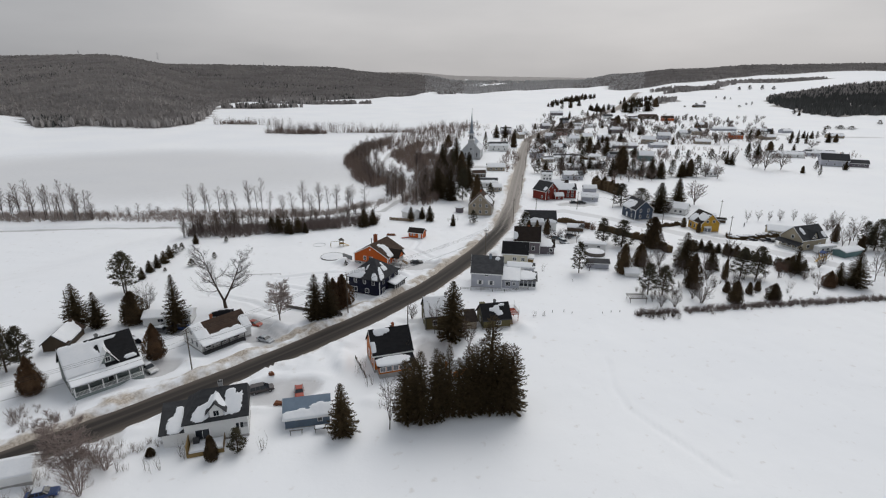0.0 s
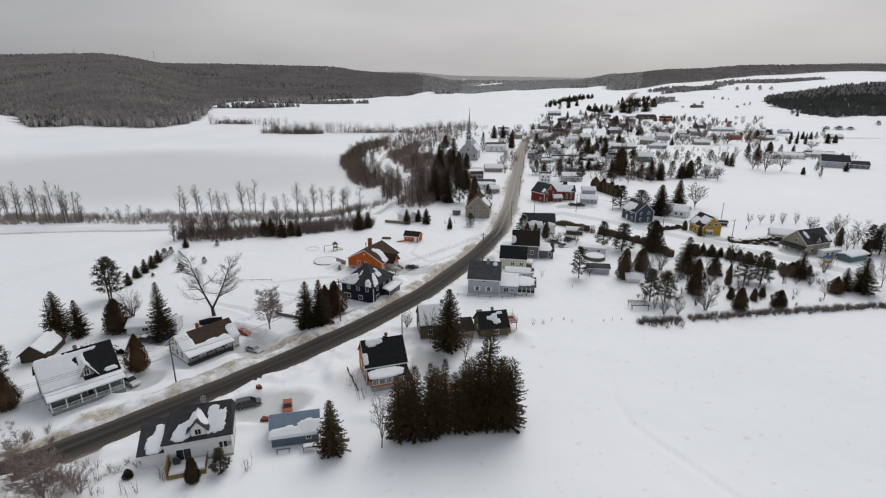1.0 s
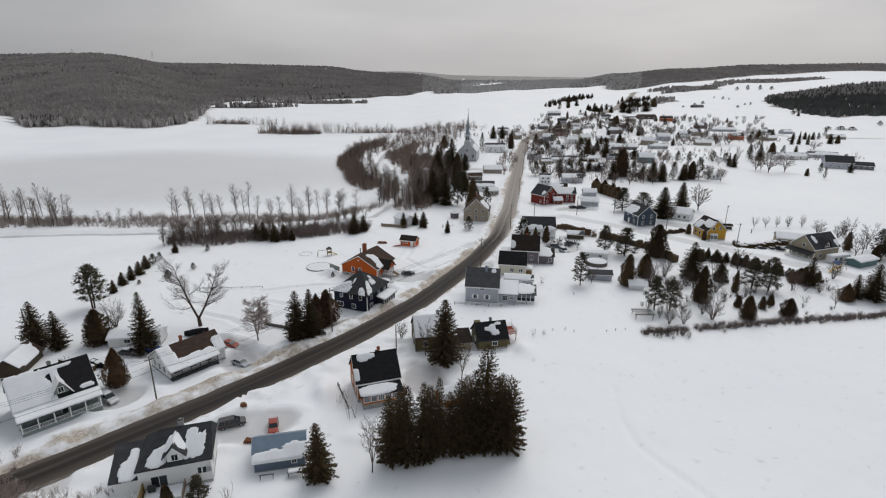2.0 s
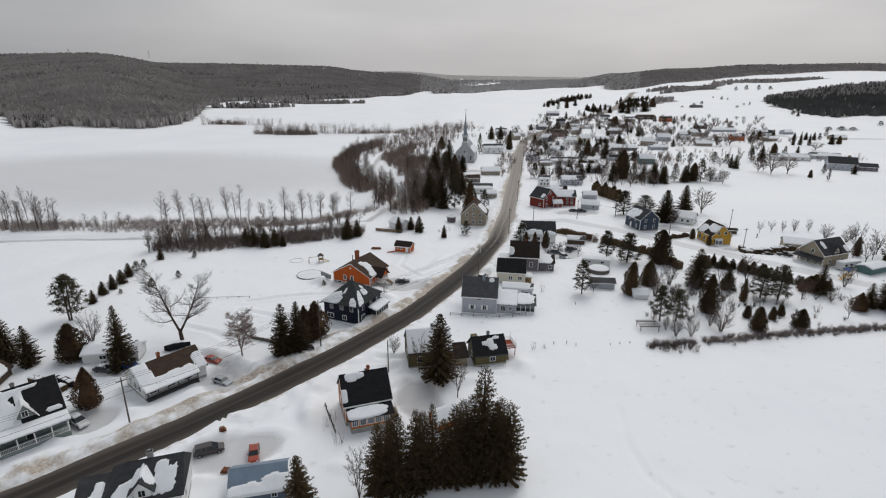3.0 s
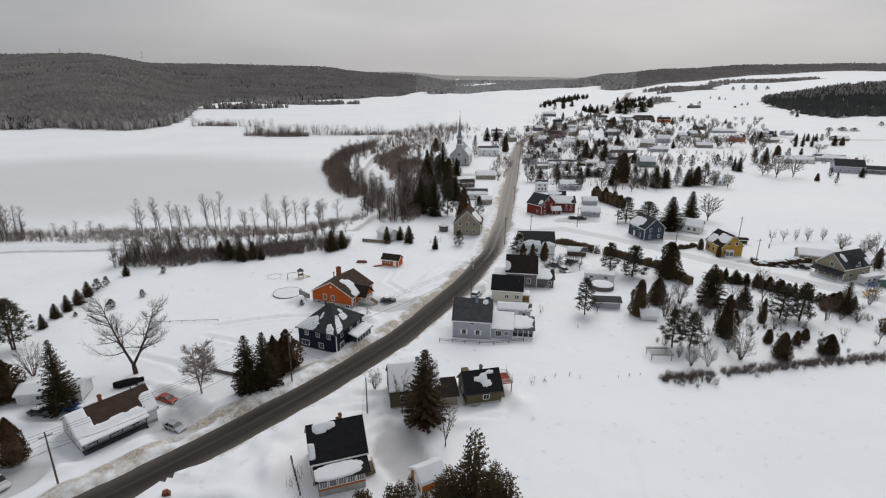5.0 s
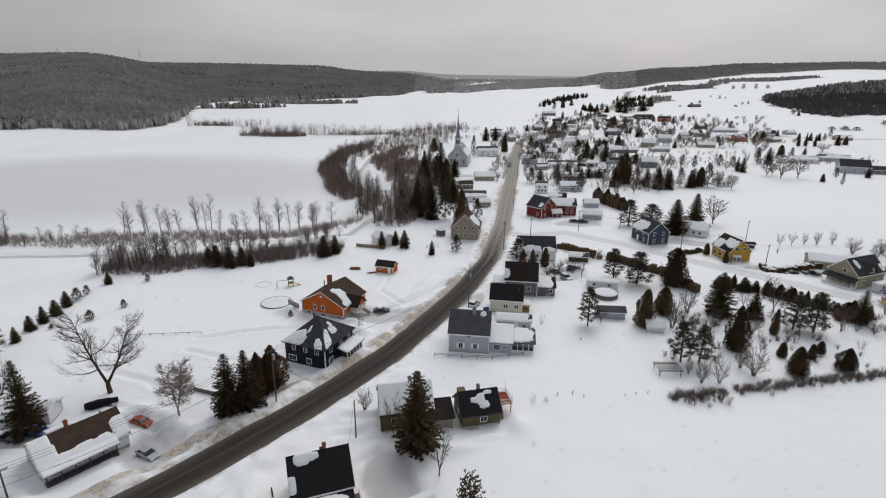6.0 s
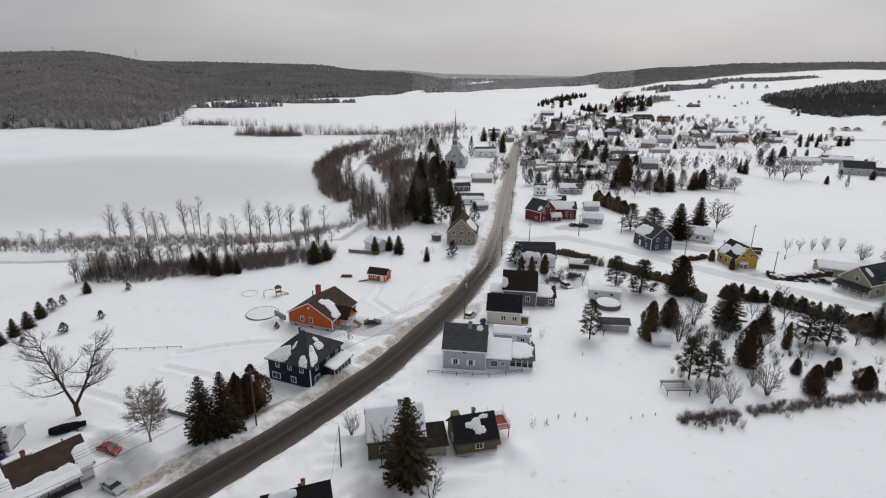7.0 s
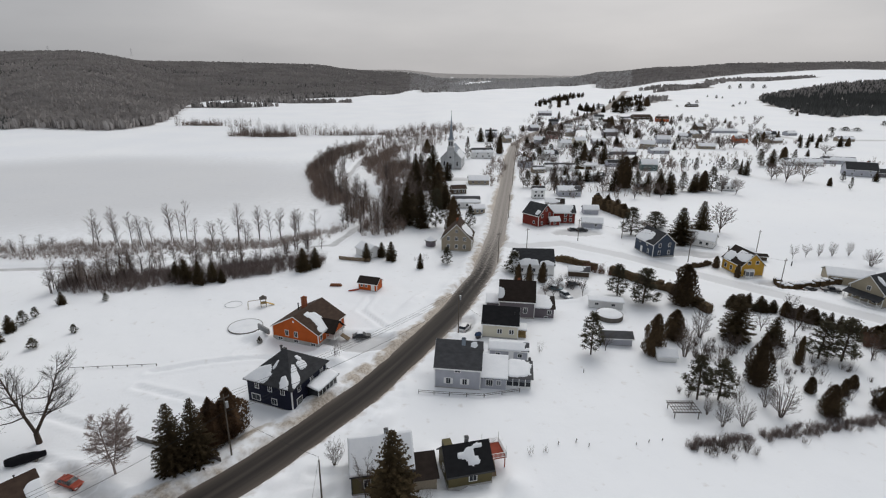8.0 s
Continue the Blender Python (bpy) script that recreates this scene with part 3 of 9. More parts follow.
class Shape:
    """Collects faces of one part."""

    def __init__(self):
        self.v, self.f = [], []

    def add(self, verts, faces):
        k = len(self.v)
        self.v += [tuple(p) for p in verts]
        self.f += [tuple(i + k for i in f) for f in faces]
        return self

    def box(self, x0, x1, y0, y1, z0, z1):
        return self.add([(x0, y0, z0), (x1, y0, z0), (x1, y1, z0), (x0, y1, z0), (x0, y0, z1), (x1, y0, z1), (x1, y1, z1), (x0, y1, z1)],
                        [(3, 2, 1, 0), (4, 5, 6, 7), (0, 1, 5, 4), (1, 2, 6, 5), (2, 3, 7, 6), (3, 0, 4, 7)])

    def slab(self, a, b, c, d, thick):
        """A board whose upper face is a b c d (counter-clockwise from above), thick downwards along its normal."""
        a, b, c, d = map(Vector, (a, b, c, d))
        n = (b - a).cross(d - a).normalized() * thick
        return self.add([a - n, b - n, c - n, d - n, a, b, c, d], [(3, 2, 1, 0), (4, 5, 6, 7), (0, 1, 5, 4), (1, 2, 6, 5), (2, 3, 7, 6), (3, 0, 4, 7)])

    def tube(self, p, q, r0, r1, sides=6, caps=True):
        p, q = Vector(p), Vector(q)
        d = (q - p).normalized()
        e = d.orthogonal().normalized()
        g = d.cross(e)
        vs = []
        for c, r in ((p, r0), (q, r1)):
            for i in range(sides):
                a = 2 * math.pi * i / sides
                vs.append(c + (e * math.cos(a) + g * math.sin(a)) * r)
        fs = [(i, (i + 1) % sides, sides + (i + 1) % sides, sides + i) for i in range(sides)]
        if caps:
            fs += [tuple(range(sides))[::-1], tuple(range(sides, 2 * sides))]
        return self.add(vs, fs)

    def cord(self, pts, r, sides=4):
        """One unbroken tube through points."""
        vs = []
        for i, p in enumerate(pts):
            d = (Vector(pts[min(i + 1, len(pts) - 1)]) - Vector(pts[max(i - 1, 0)])).normalized()
            e = d.orthogonal().normalized()
            g = d.cross(e)
            vs += [Vector(p) + (e * math.cos(6.283 * k / sides) + g * math.sin(6.283 * k / sides)) * r for k in range(sides)]
        return self.add(vs, [(i * sides + k, i * sides + (k + 1) % sides, (i + 1) * sides + (k + 1) % sides, (i + 1) * sides + k) for i in range(len(pts) - 1) for k in range(sides)])

    def mesh(self, name, mat, smooth_shade=False):
        me = bpy.data.meshes.new(name)
        me.from_pydata(self.v, [], self.f)
        if smooth_shade:
            me.polygons.foreach_set("use_smooth", [True] * len(self.f))
        me.materials.append(mat)
        return me


def part(name, shape, mat, parent, label="", smooth_shade=False):
    """One mesh as a part under a thing or a part."""
    me = shape if isinstance(shape, bpy.types.Mesh) else shape.mesh(name, mat, smooth_shade)
    ob = new(name, me)
    ob.parent = parent
    if label:
        ob["label"] = label
    return ob


def thing(name, x, y, turn=0.0, z=None, label="", category="", group=""):
    ob = new(name)
    ob.empty_display_size = 0.5
    ob.matrix_basis = pose(x, y, height(x, y) if z is None else z, 0, 0, turn)
    return tagged(ob, label, category, group)


# ---------------------------------------------------------------- plants


def spray(s, p, d, length, width, droop, rng):
    """A flat frond of needles: three leaf-shaped faces along a bent twig."""
    side = d.cross(Vector((0, 0, 1)))
    side = side.normalized() if side.length > 0.01 else Vector((1, 0, 0))
    side = (side + Vector((0, 0, rng.uniform(-0.6, 0.6)))).normalized()
    a = p + d * length * 0.5 + Vector((0, 0, -droop * length * 0.25))
    b = p + d * length + Vector((0, 0, -droop * length))
    s.add([p, a + side * width, b, a - side * width], [(0, 1, 2, 3)])


def dark_core(crown, rng, h, rings, m=8):
    """The shaded inner mass of a dense crown: a ragged tapering body."""
    vs = [(math.cos(6.283 * j / m) * w * rng.uniform(0.75, 1.1), math.sin(6.283 * j / m) * w * rng.uniform(0.75, 1.1), h * k + rng.uniform(-0.02, 0.02) * h) for k, w in rings for j in range(m)]
    crown.add(vs, [(i * m + j, i * m + (j + 1) % m, (i + 1) * m + (j + 1) % m, (i + 1) * m + j) for i in range(len(rings) - 1) for j in range(m)])


def spruce_mesh(rng, h, r, dense=1.0, bare=0.06, fine=1.0, taper=0.78):
    """Trunk and layered boughs of a spruce: boughs droop low down, rise near the top, and differ in length so that the outline is ragged."""
    trunk, crown = Shape(), Shape()
    trunk.tube((0, 0, -0.5), (0, 0, h * 0.97), 0.022 * h * 0.6 + 0.06, 0.02, 6)
    ph = [rng.uniform(0, 6.283) for _ in range(4)]
    z = h * bare
    while z < h * 0.985:
        k = (z / h - bare) / (1 - bare)
        reach = r * (1 - k) ** taper * min(1, 0.70 + 1.5 * k) * 1.10 + 0.04
        n = max(5, int((7 + 6 * (1 - k)) * dense))
        turn = rng.uniform(0, 6.28)
        for i in range(n):
            a = turn + 6.283 * i / n + rng.uniform(-0.3, 0.3)
            out = Vector((math.cos(a), math.sin(a), 0))
            across = Vector((-out.y, out.x, 0))
            lump = 1 + 0.10 * math.sin(2 * a + ph[0] + 7 * k) + 0.10 * math.sin(5 * a + ph[1] - 15 * k)
            bl = max(0.08, reach * lump * rng.uniform(0.68, 1.08) * (1.16 if rng.random() < 0.12 else 1.0))
            lift = 0.62 * k - 0.26 + rng.uniform(-0.10, 0.10)
            steps = max(2, int(bl / (0.20 / fine)))
            for j in range(steps):
                f = (j + 0.75) / steps
                if f < 0.2:
                    continue
                p = out * bl * f * 0.92 + Vector((0, 0, z + bl * (lift * f + 0.14 * f * f) + rng.uniform(-0.10, 0.10)))
                size = (0.24 + 0.28 * (1 - 0.6 * f)) * (0.45 + 0.55 * (1 - k)) / fine ** 0.8
                for sgn in (-1, -0.5, 0.5, 1, 0):
                    d = (out * rng.uniform(0.5, 0.9) + across * sgn * rng.uniform(0.5, 0.95) + Vector((0, 0, rng.uniform(-0.7, 0.25)))).normalized()
                    spray(crown, p, d, size * rng.uniform(0.7, 1.25), rng.uniform(0.055, 0.095) / fine, rng.uniform(0.0, 0.35), rng)
            tip = out * bl * 0.85 + Vector((0, 0, z + bl * (lift * 0.85 + 0.10)))
            spray(crown, tip, (out + Vector((0, 0, 0.15 + 0.5 * k))).normalized(), 0.14 + 0.10 * bl, 0.07 / fine, 0.0, rng)
        z += max(0.18, 0.036 * h * (1.1 - 0.5 * k)) * rng.uniform(0.75, 1.25)
    for i in range(6):
        spray(crown, Vector((0, 0, h * 0.955)), Vector((math.cos(i * 1.05) * 0.22, math.sin(i * 1.05) * 0.22, 1.2)).normalized(), 0.045 * h, 0.035, 0, rng)
    dark_core(crown, rng, h, [(bare + 0.03, 0.16 * r), (0.22, 0.30 * r), (0.5, 0.17 * r), (0.75, 0.07 * r), (0.9, 0.01 * r)])
    return trunk, crown


def pine_mesh(rng, h, r, base=0.22, puffs=64, stems=1):
    """Bare stems, limbs that rise to flat-bottomed tufts of needles in loose layers, with gaps between."""
    trunk, crown = Shape(), Shape()
    leans = []
    for i in range(stems):
        lean = Vector((rng.uniform(-0.05, 0.05) + (0.10 * (i - (stems - 1) / 2)), rng.uniform(-0.04, 0.04), 1))
        leans.append(lean)
        trunk.tube((0.5 * i, 0, -0.5), Vector((0.5 * i, 0, 0)) + lean * h * 0.5, 0.016 * h + 0.03, 0.011 * h + 0.02, 6)
        trunk.tube(Vector((0.5 * i, 0, 0)) + lean * h * 0.5, Vector((0.5 * i, 0, 0)) + lean * h * 0.95, 0.011 * h + 0.02, 0.03, 6)
    for i in range(puffs):
        k = (i + rng.random()) / puffs
        lean = leans[i % stems]
        z = h * (base + (0.95 - base) * k)
        width = r * min(1.0, 0.55 + 2.0 * k) * (1 - k) ** 0.75 + 0.12 * r
        a = i * 2.4 + rng.uniform(-0.5, 0.5)
        q = width * rng.uniform(0.25, 1.0) ** 0.6 * 0.88
        c = Vector((math.cos(a) * q, math.sin(a) * q, z + 0.10 * q)) + Vector((lean.x, lean.y, 0)) * z
        trunk.tube(Vector((lean.x * z, lean.y * z, z - 0.35 * q)), c, 0.05, 0.02, 3, False)
        size = rng.uniform(0.65, 1.1) * (0.32 + 0.18 * r)
        for _ in range(44):
            d = Vector((rng.gauss(0, 1), rng.gauss(0, 1), rng.gauss(0.25, 0.45))).normalized()
            spray(crown, c + Vector((d.x, d.y, d.z * 0.5)) * size * rng.uniform(0.15, 0.75), d, size * rng.uniform(0.35, 0.6), size * rng.uniform(0.06, 0.11), rng.uniform(-0.1, 0.3), rng)
        e = size * 0.42
        crown.add([c + Vector((e * math.cos(j * 1.2566), e * math.sin(j * 1.2566), rng.uniform(-0.1, 0.1) * size)) for j in range(5)] + [c + Vector((0, 0, 0.32 * size)), c - Vector((0, 0, 0.2 * size))],
                  [(j, (j + 1) % 5, 5) for j in range(5)] + [((j + 1) % 5, j, 6) for j in range(5)])
    return trunk, crown


def cedar_mesh(rng, h, r, leaves=2600, point=1.0, lump=1.0):
    """Dense upright cedar: small upright scale-leaf sprays over a full body, with ragged tips."""
    trunk, crown = Shape(), Shape()
    trunk.tube((0, 0, -0.5), (0, 0, h * 0.8), 0.10 + 0.01 * h, 0.03, 5)
    lobes = [(rng.uniform(0, 6.28), rng.uniform(0.15, 0.9), rng.uniform(0.06, 0.2)) for _ in range(18)]
    for i in range(leaves):
        k = rng.random() ** 1.25
        a = rng.uniform(0, 6.283)
        body = (1 - k) ** (0.62 * point) * min(1, 0.66 + 3.2 * k)
        bulge = sum(w * math.exp(-((math.remainder(a - la, 6.283)) / 0.5) ** 2 - ((k - lk) / 0.14) ** 2) for la, lk, w in lobes)
        q = r * (body * rng.uniform(0.62, 1.04) + bulge * 1.7 * lump - 0.10 * lump)
        p = Vector((math.cos(a) * q, math.sin(a) * q, k * h * 0.97))
        d = Vector((math.cos(a) * 0.55, math.sin(a) * 0.55, rng.uniform(0.4, 1.1))).normalized()
        spray(crown, p, d, rng.uniform(0.30, 0.62) * (0.5 + 0.06 * h), rng.uniform(0.08, 0.17) * (0.6 + 0.07 * h), rng.uniform(-0.1, 0.35), rng)
    dark_core(crown, rng, h, [(0.02, 0.44 * r), (0.2, 0.66 * r), (0.45, 0.52 * r), (0.7, 0.30 * r), (0.88, 0.11 * r), (0.94, 0.02 * r)], 9)
    return trunk, crown


def bare_mesh(rng, h, r, stems=3, fork=0.18, boughs=9, twigs=7, sprigs=4, girth=1.0, droop=0.0, thin=0.013, rise=1.0, swing=1.5):
    """Leafless tree: limbs fan out of a fork and curve upwards to a domed crown, each with boughs, twigs and sprigs."""
    trunk, crown = Shape(), Shape()
    top = Vector((rng.uniform(-0.02, 0.02) * h, rng.uniform(-0.02, 0.02) * h, fork * h))
    base = 0.014 * h * girth + 0.03
    if fork > 0.03:
        trunk.tube((0, 0, -0.5), top, base * 1.25, base, 7, False)

    def curve(p, q, bend, n):
        """Points of a bough from p to q that swings outwards first and then up."""
        mid = p.lerp(q, 0.5) + bend
        return [p * (1 - f) ** 2 + mid * 2 * f * (1 - f) + q * f * f for f in [i / n for i in range(n + 1)]]

    def stick(shape, pts, r0, r1, sides):
        n = len(pts) - 1
        for i in range(n):
            shape.tube(pts[i], pts[i + 1], r0 + (r1 - r0) * i / n, r0 + (r1 - r0) * (i + 1) / n, sides, False)

    for s in range(stems):
        a = 6.283 * (s + rng.uniform(-0.25, 0.25)) / stems
        away = rng.uniform(0.25, 0.62) if stems > 1 else 0.03
        tip = Vector((math.cos(a) * r * away, math.sin(a) * r * away, h * rng.uniform(0.86, 1.0)))
        limb = curve(top if fork > 0.03 else Vector((math.cos(a) * 0.15, math.sin(a) * 0.15, -0.3)), tip, Vector((math.cos(a), math.sin(a), 0)) * r * 0.10, 6)
        stick(trunk, limb, base * (0.75 if stems > 1 else 1.0), thin * 1.4, 5)
        for b in range(boughs):
            f = 0.18 + 0.80 * (b + rng.random()) / boughs
            i = min(5, int(f * 6))
            p = limb[i].lerp(limb[i + 1], f * 6 - i)
            side = a + rng.uniform(-swing, swing) if stems > 1 else rng.uniform(0, 6.283)
            n = (0.34 + 0.55 * (1 - f)) * r * rng.uniform(0.65, 1.1)
            up = rise * (0.5 + 0.5 * f) * n * rng.uniform(0.7, 1.25) - droop * n
            q = p + Vector((math.cos(side) * n * 0.85, math.sin(side) * n * 0.85, up))
            bough = curve(p, q, Vector((math.cos(side), math.sin(side), -0.2 + 2 * droop)) * n * 0.12 + Vector((rng.gauss(0, 0.10), rng.gauss(0, 0.10), rng.gauss(0, 0.10))) * n, 4)
            stick(crown, bough, max(thin * 1.6, base * 0.34 * (1.1 - 0.6 * f)), thin, 4)
            for w in range(twigs):
                g = 0.25 + 0.75 * (w + rng.random()) / twigs
                j = min(3, int(g * 4))
                v = bough[j].lerp(bough[j + 1], g * 4 - j)
                t = side + rng.gauss(0, 1.0)
                m = n * rng.uniform(0.28, 0.5) * (1.2 - 0.5 * g)
                e = v + Vector((math.cos(t) * m * 0.7, math.sin(t) * m * 0.7, m * rng.uniform(-0.1, 0.95) * (1 - 2.6 * droop)))
                crown.tube(v, e, thin, thin * 0.6, 3, False)
                for _ in range(sprigs):
                    x = v.lerp(e, rng.uniform(0.3, 1.0))
                    o = x + (Vector((rng.gauss(0, 0.5), rng.gauss(0, 0.5), rng.uniform(0.1, 0.9) - 2.0 * droop)) + (e - v).normalized() * 0.7) * m * 0.5
                    crown.tube(x, o, thin * 0.75, thin * 0.45, 3, False)
    return trunk, crown


def poplar_mesh(rng, h, r, stems):
    """Slender leafless poplar: straight stems with steeply rising limbs and fine twigs in a narrow broom."""
    trunk, crown = Shape(), Shape()
    for s in range(stems):
        lean = Vector((rng.uniform(-0.05, 0.05) + 0.07 * s, rng.uniform(-0.06, 0.06), 1)).normalized()
        top = h * (1 - 0.15 * s)
        foot = Vector((0.5 * s, 0, 0))
        trunk.tube(foot - Vector((0, 0, 0.4)), foot + lean * top * 0.55, 0.10, 0.065, 5, False)
        trunk.tube(foot + lean * top * 0.55, foot + lean * top, 0.065, 0.012, 4, False)
        for i in range(30):
            f = 0.22 + 0.74 * (i + rng.random()) / 30
            a = rng.uniform(0, 6.283)
            q = foot + lean * top * f
            d = Vector((math.cos(a) * 0.55, math.sin(a) * 0.55, rng.uniform(0.7, 1.1))).normalized()
            n = r * 2.1 * (1.02 - f) ** 0.7 * min(1, 0.35 + 1.9 * (f - 0.2)) * rng.uniform(0.7, 1.2) + 0.3
            crown.tube(q, q + d * n, 0.030, 0.012, 3, False)
            for j in range(9):
                g = rng.uniform(0.2, 1.0)
                b = rng.uniform(0, 6.283)
                e = (d + Vector((math.cos(b), math.sin(b), rng.uniform(0.2, 0.9))) * 0.5).normalized()
                crown.tube(q + d * n * g, q + d * n * g + e * rng.uniform(0.35, 0.8) * (0.4 + 0.3 * n), 0.017, 0.010, 3, False)
    return trunk, crown


PROTO = {}


def tree(kind, x, y, h, r, label, category, group=""):
    """A tree of one of the grown kinds, set at its size."""
    if kind in ("spruce", "bare") and y > 240:
        kind = "far_" + kind
    if y > 300:
        gap, hand, _ = to_line(np.array([x]), np.array([y]), ROAD)
        if gap[0] < 9:
            x -= float(hand[0]) * (10.5 - float(gap[0]))
    protos = PROTO[kind]
    i = int(abs(x * 7.3 + y * 3.1)) % len(protos)
    name, h0, r0, trunk, crown, mat = protos[i]
    ob = thing(name, x, y, (x * 37 + y * 91) % 360, height(x, y) - 0.05, label, category, group)
    ob.scale = (r / r0, r / r0, h / h0)
    part("trunk", trunk, None, ob)
    part("crown", crown, None, ob)
    return ob


def grow(kind, name, made, h, r, crown_mat, trunk_mat="bark"):
    trunk, crown = made
    PROTO.setdefault(kind, []).append((name, h, r, trunk.mesh("trunk", M[trunk_mat]), crown.mesh("crown", M[crown_mat]), crown_mat))


rng = random.Random(5)
for i in range(4):
    grow("spruce", "spruce_tree", spruce_mesh(rng, 12, 3.0), 12, 3.0, "needles")
for i in range(4):
    grow("group_spruce", "spruce_tree", spruce_mesh(rng, 15, 3.0, 1.0, 0.07, 1.0, 0.56), 15, 3.0, "needles")
for i in range(3):
    grow("far_spruce", "spruce_tree", spruce_mesh(rng, 12, 3.2, 0.9, 0.05, 0.6), 12, 3.0, "needles")
for i in range(3):
    grow("fir", "fir_tree", spruce_mesh(rng, 5, 1.7, 0.8, 0.04), 5, 1.7, "needles")
for i in range(4):
    grow("pine", "pine_tree", pine_mesh(rng, 11, 3.4, 0.10 + 0.03 * i, 78, 1), 11, 3.4, "needles_pine")
for i in range(3):
    grow("round_pine", "pine_tree", pine_mesh(rng, 8, 3.2, 0.08, 60), 8, 3.2, "needles_pine")
for i in range(3):
    grow("thuja", "cedar_tree", cedar_mesh(rng, 8, 2.6, 3000, 0.95, 0.55), 8, 2.6, "thuja")
for i in range(2):
    grow("thuja_brown", "cedar_tree", cedar_mesh(rng, 8, 2.6, 2800, 1.2, 0.8), 8, 2.6, "thuja_brown")
for i in range(2):
    grow("small_thuja", "cedar_bush", cedar_mesh(rng, 4, 1.4, 1800, 0.8, 0.25), 4, 1.4, "thuja")
for i in range(3):
    grow("bare", "bare_tree", bare_mesh(rng, 8, 3.4, 4, 0.16, 9, 7, 4, 0.9), 8, 3.4, "twig", "twig")
for i in range(4):
    grow("far_bare", "bare_tree", bare_mesh(rng, 8, 3.4, 6, 0.12, 8, 6, 4, 0.9, 0.0, 0.026), 8, 3.4, "poplar_twigs", "twig")
for i in range(3):
    grow("shrub", "bare_shrub", bare_mesh(rng, 5, 3.0, 11, 0.0, 6, 5, 3, 0.9), 5, 3.0, "twig", "twig")
for i in range(4):
    grow("poplar", "poplar_tree", poplar_mesh(rng, 13, 2.0, 1 + i % 2), 13, 1.7, "poplar_twigs", "twig_dark")


# ---------------------------------------------------------------- houses
WINDOWS = {}


def window(parent, wall, s, z, w, h, L, W, trim="trim", bars=1, name="window", pane="glass"):
    """A window on a wall of a house: s along the wall from its middle, z the sill."""
    key = (w, h, trim, bars, pane)
    if key not in WINDOWS:
        b = 0.12
        plate = Shape().box(-w / 2 - b, w / 2 + b, -0.07, 0.02, -b, h + b)
        cell = (w - 0.06 * bars) / (bars + 1)
        light = Shape().box(-cell / 2, cell / 2, -0.076, -0.03, 0, h)
        WINDOWS[key] = (plate.mesh("window_frame", M[trim]), light.mesh("pane", M[pane]), [-w / 2 + cell / 2 + i * (cell + 0.06) for i in range(bars + 1)])
    at = {"front": pose(s, -W / 2, z, 0, 0, 0), "back": pose(-s, W / 2, z, 0, 0, 180), "left": pose(-L / 2, -s, z, 0, 0, -90), "right": pose(L / 2, s, z, 0, 0, 90)}[wall]
    plate, light, xs = WINDOWS[key]
    ob = part(name, plate, None, parent)
    ob.matrix_basis = at
    for x in xs:
        part("pane", light, None, ob).location.x = x
    return ob


def snow_sheet(corners, blobs, thick=0.16, cell=0.3, seed=0, edge=0.42):
    """Snow that lies on a sloping roof face in uneven patches. corners: eave left, eave right, ridge right, ridge left. blobs: (s, t, half s, half t) in 0..1 of the face."""
    a, b, c, d = map(Vector, corners)
    nx = max(4, int(max((b - a).length, (c - d).length) / cell))
    ny = max(4, int(max((d - a).length, (c - b).length) / cell))
    n = (b - a).cross(d - a).normalized()
    s, t = np.meshgrid(np.linspace(0, 1, nx + 1), np.linspace(0, 1, ny + 1))
    rough = 0.5 * fbm(s * nx * cell + seed * 17.3, t * ny * cell, 1.5, seed % 5) + 0.22 * fbm(s * nx * cell, t * ny * cell + seed * 5.1, 0.55, 3)
    m = np.full(s.shape, -1.0)
    for bs, bt, rs, rt in blobs:
        e = np.maximum(np.abs(s - bs) / rs, np.abs(t - bt) / rt) * 0.45 + np.hypot((s - bs) / rs, (t - bt) / rt) * 0.55
        m = np.maximum(m, 1 - e)
    m = m + edge * rough * (m < 0.75)
    lift = np.where(m > 0, thick * np.minimum(1, np.maximum(m, 0) / 0.22) ** 0.5 * (0.8 + 0.25 * rough) + 0.02, -0.06 + 0.3 * np.maximum(m, -0.3))
    keep = m > 0
    use = keep[:-1, :-1] | keep[1:, :-1] | keep[:-1, 1:] | keep[1:, 1:]
    vs, fs, idx = [], [], {}

    def point(i, j, low=False):
        if (i, j, low) not in idx:
            p = a.lerp(b, s[j, i]).lerp(d.lerp(c, s[j, i]), t[j, i])
            idx[(i, j, low)] = len(vs)
            vs.append(p + n * (-0.1 if low else float(max(lift[j, i], -0.12))))
        return idx[(i, j, low)]

    for j in range(ny):
        for i in range(nx):
            if not use[j, i]:
                continue
            fs.append((point(i, j), point(i + 1, j), point(i + 1, j + 1), point(i, j + 1)))
            for p, q, rim in (((i, j), (i + 1, j), j == 0), ((i + 1, j), (i + 1, j + 1), i == nx - 1), ((i + 1, j + 1), (i, j + 1), j == ny - 1), ((i, j + 1), (i, j), i == 0)):
                if rim:
                    fs.append((point(*q), point(*p), point(*p, True), point(*q, True)))
    return Shape().add(vs, fs) if fs else None


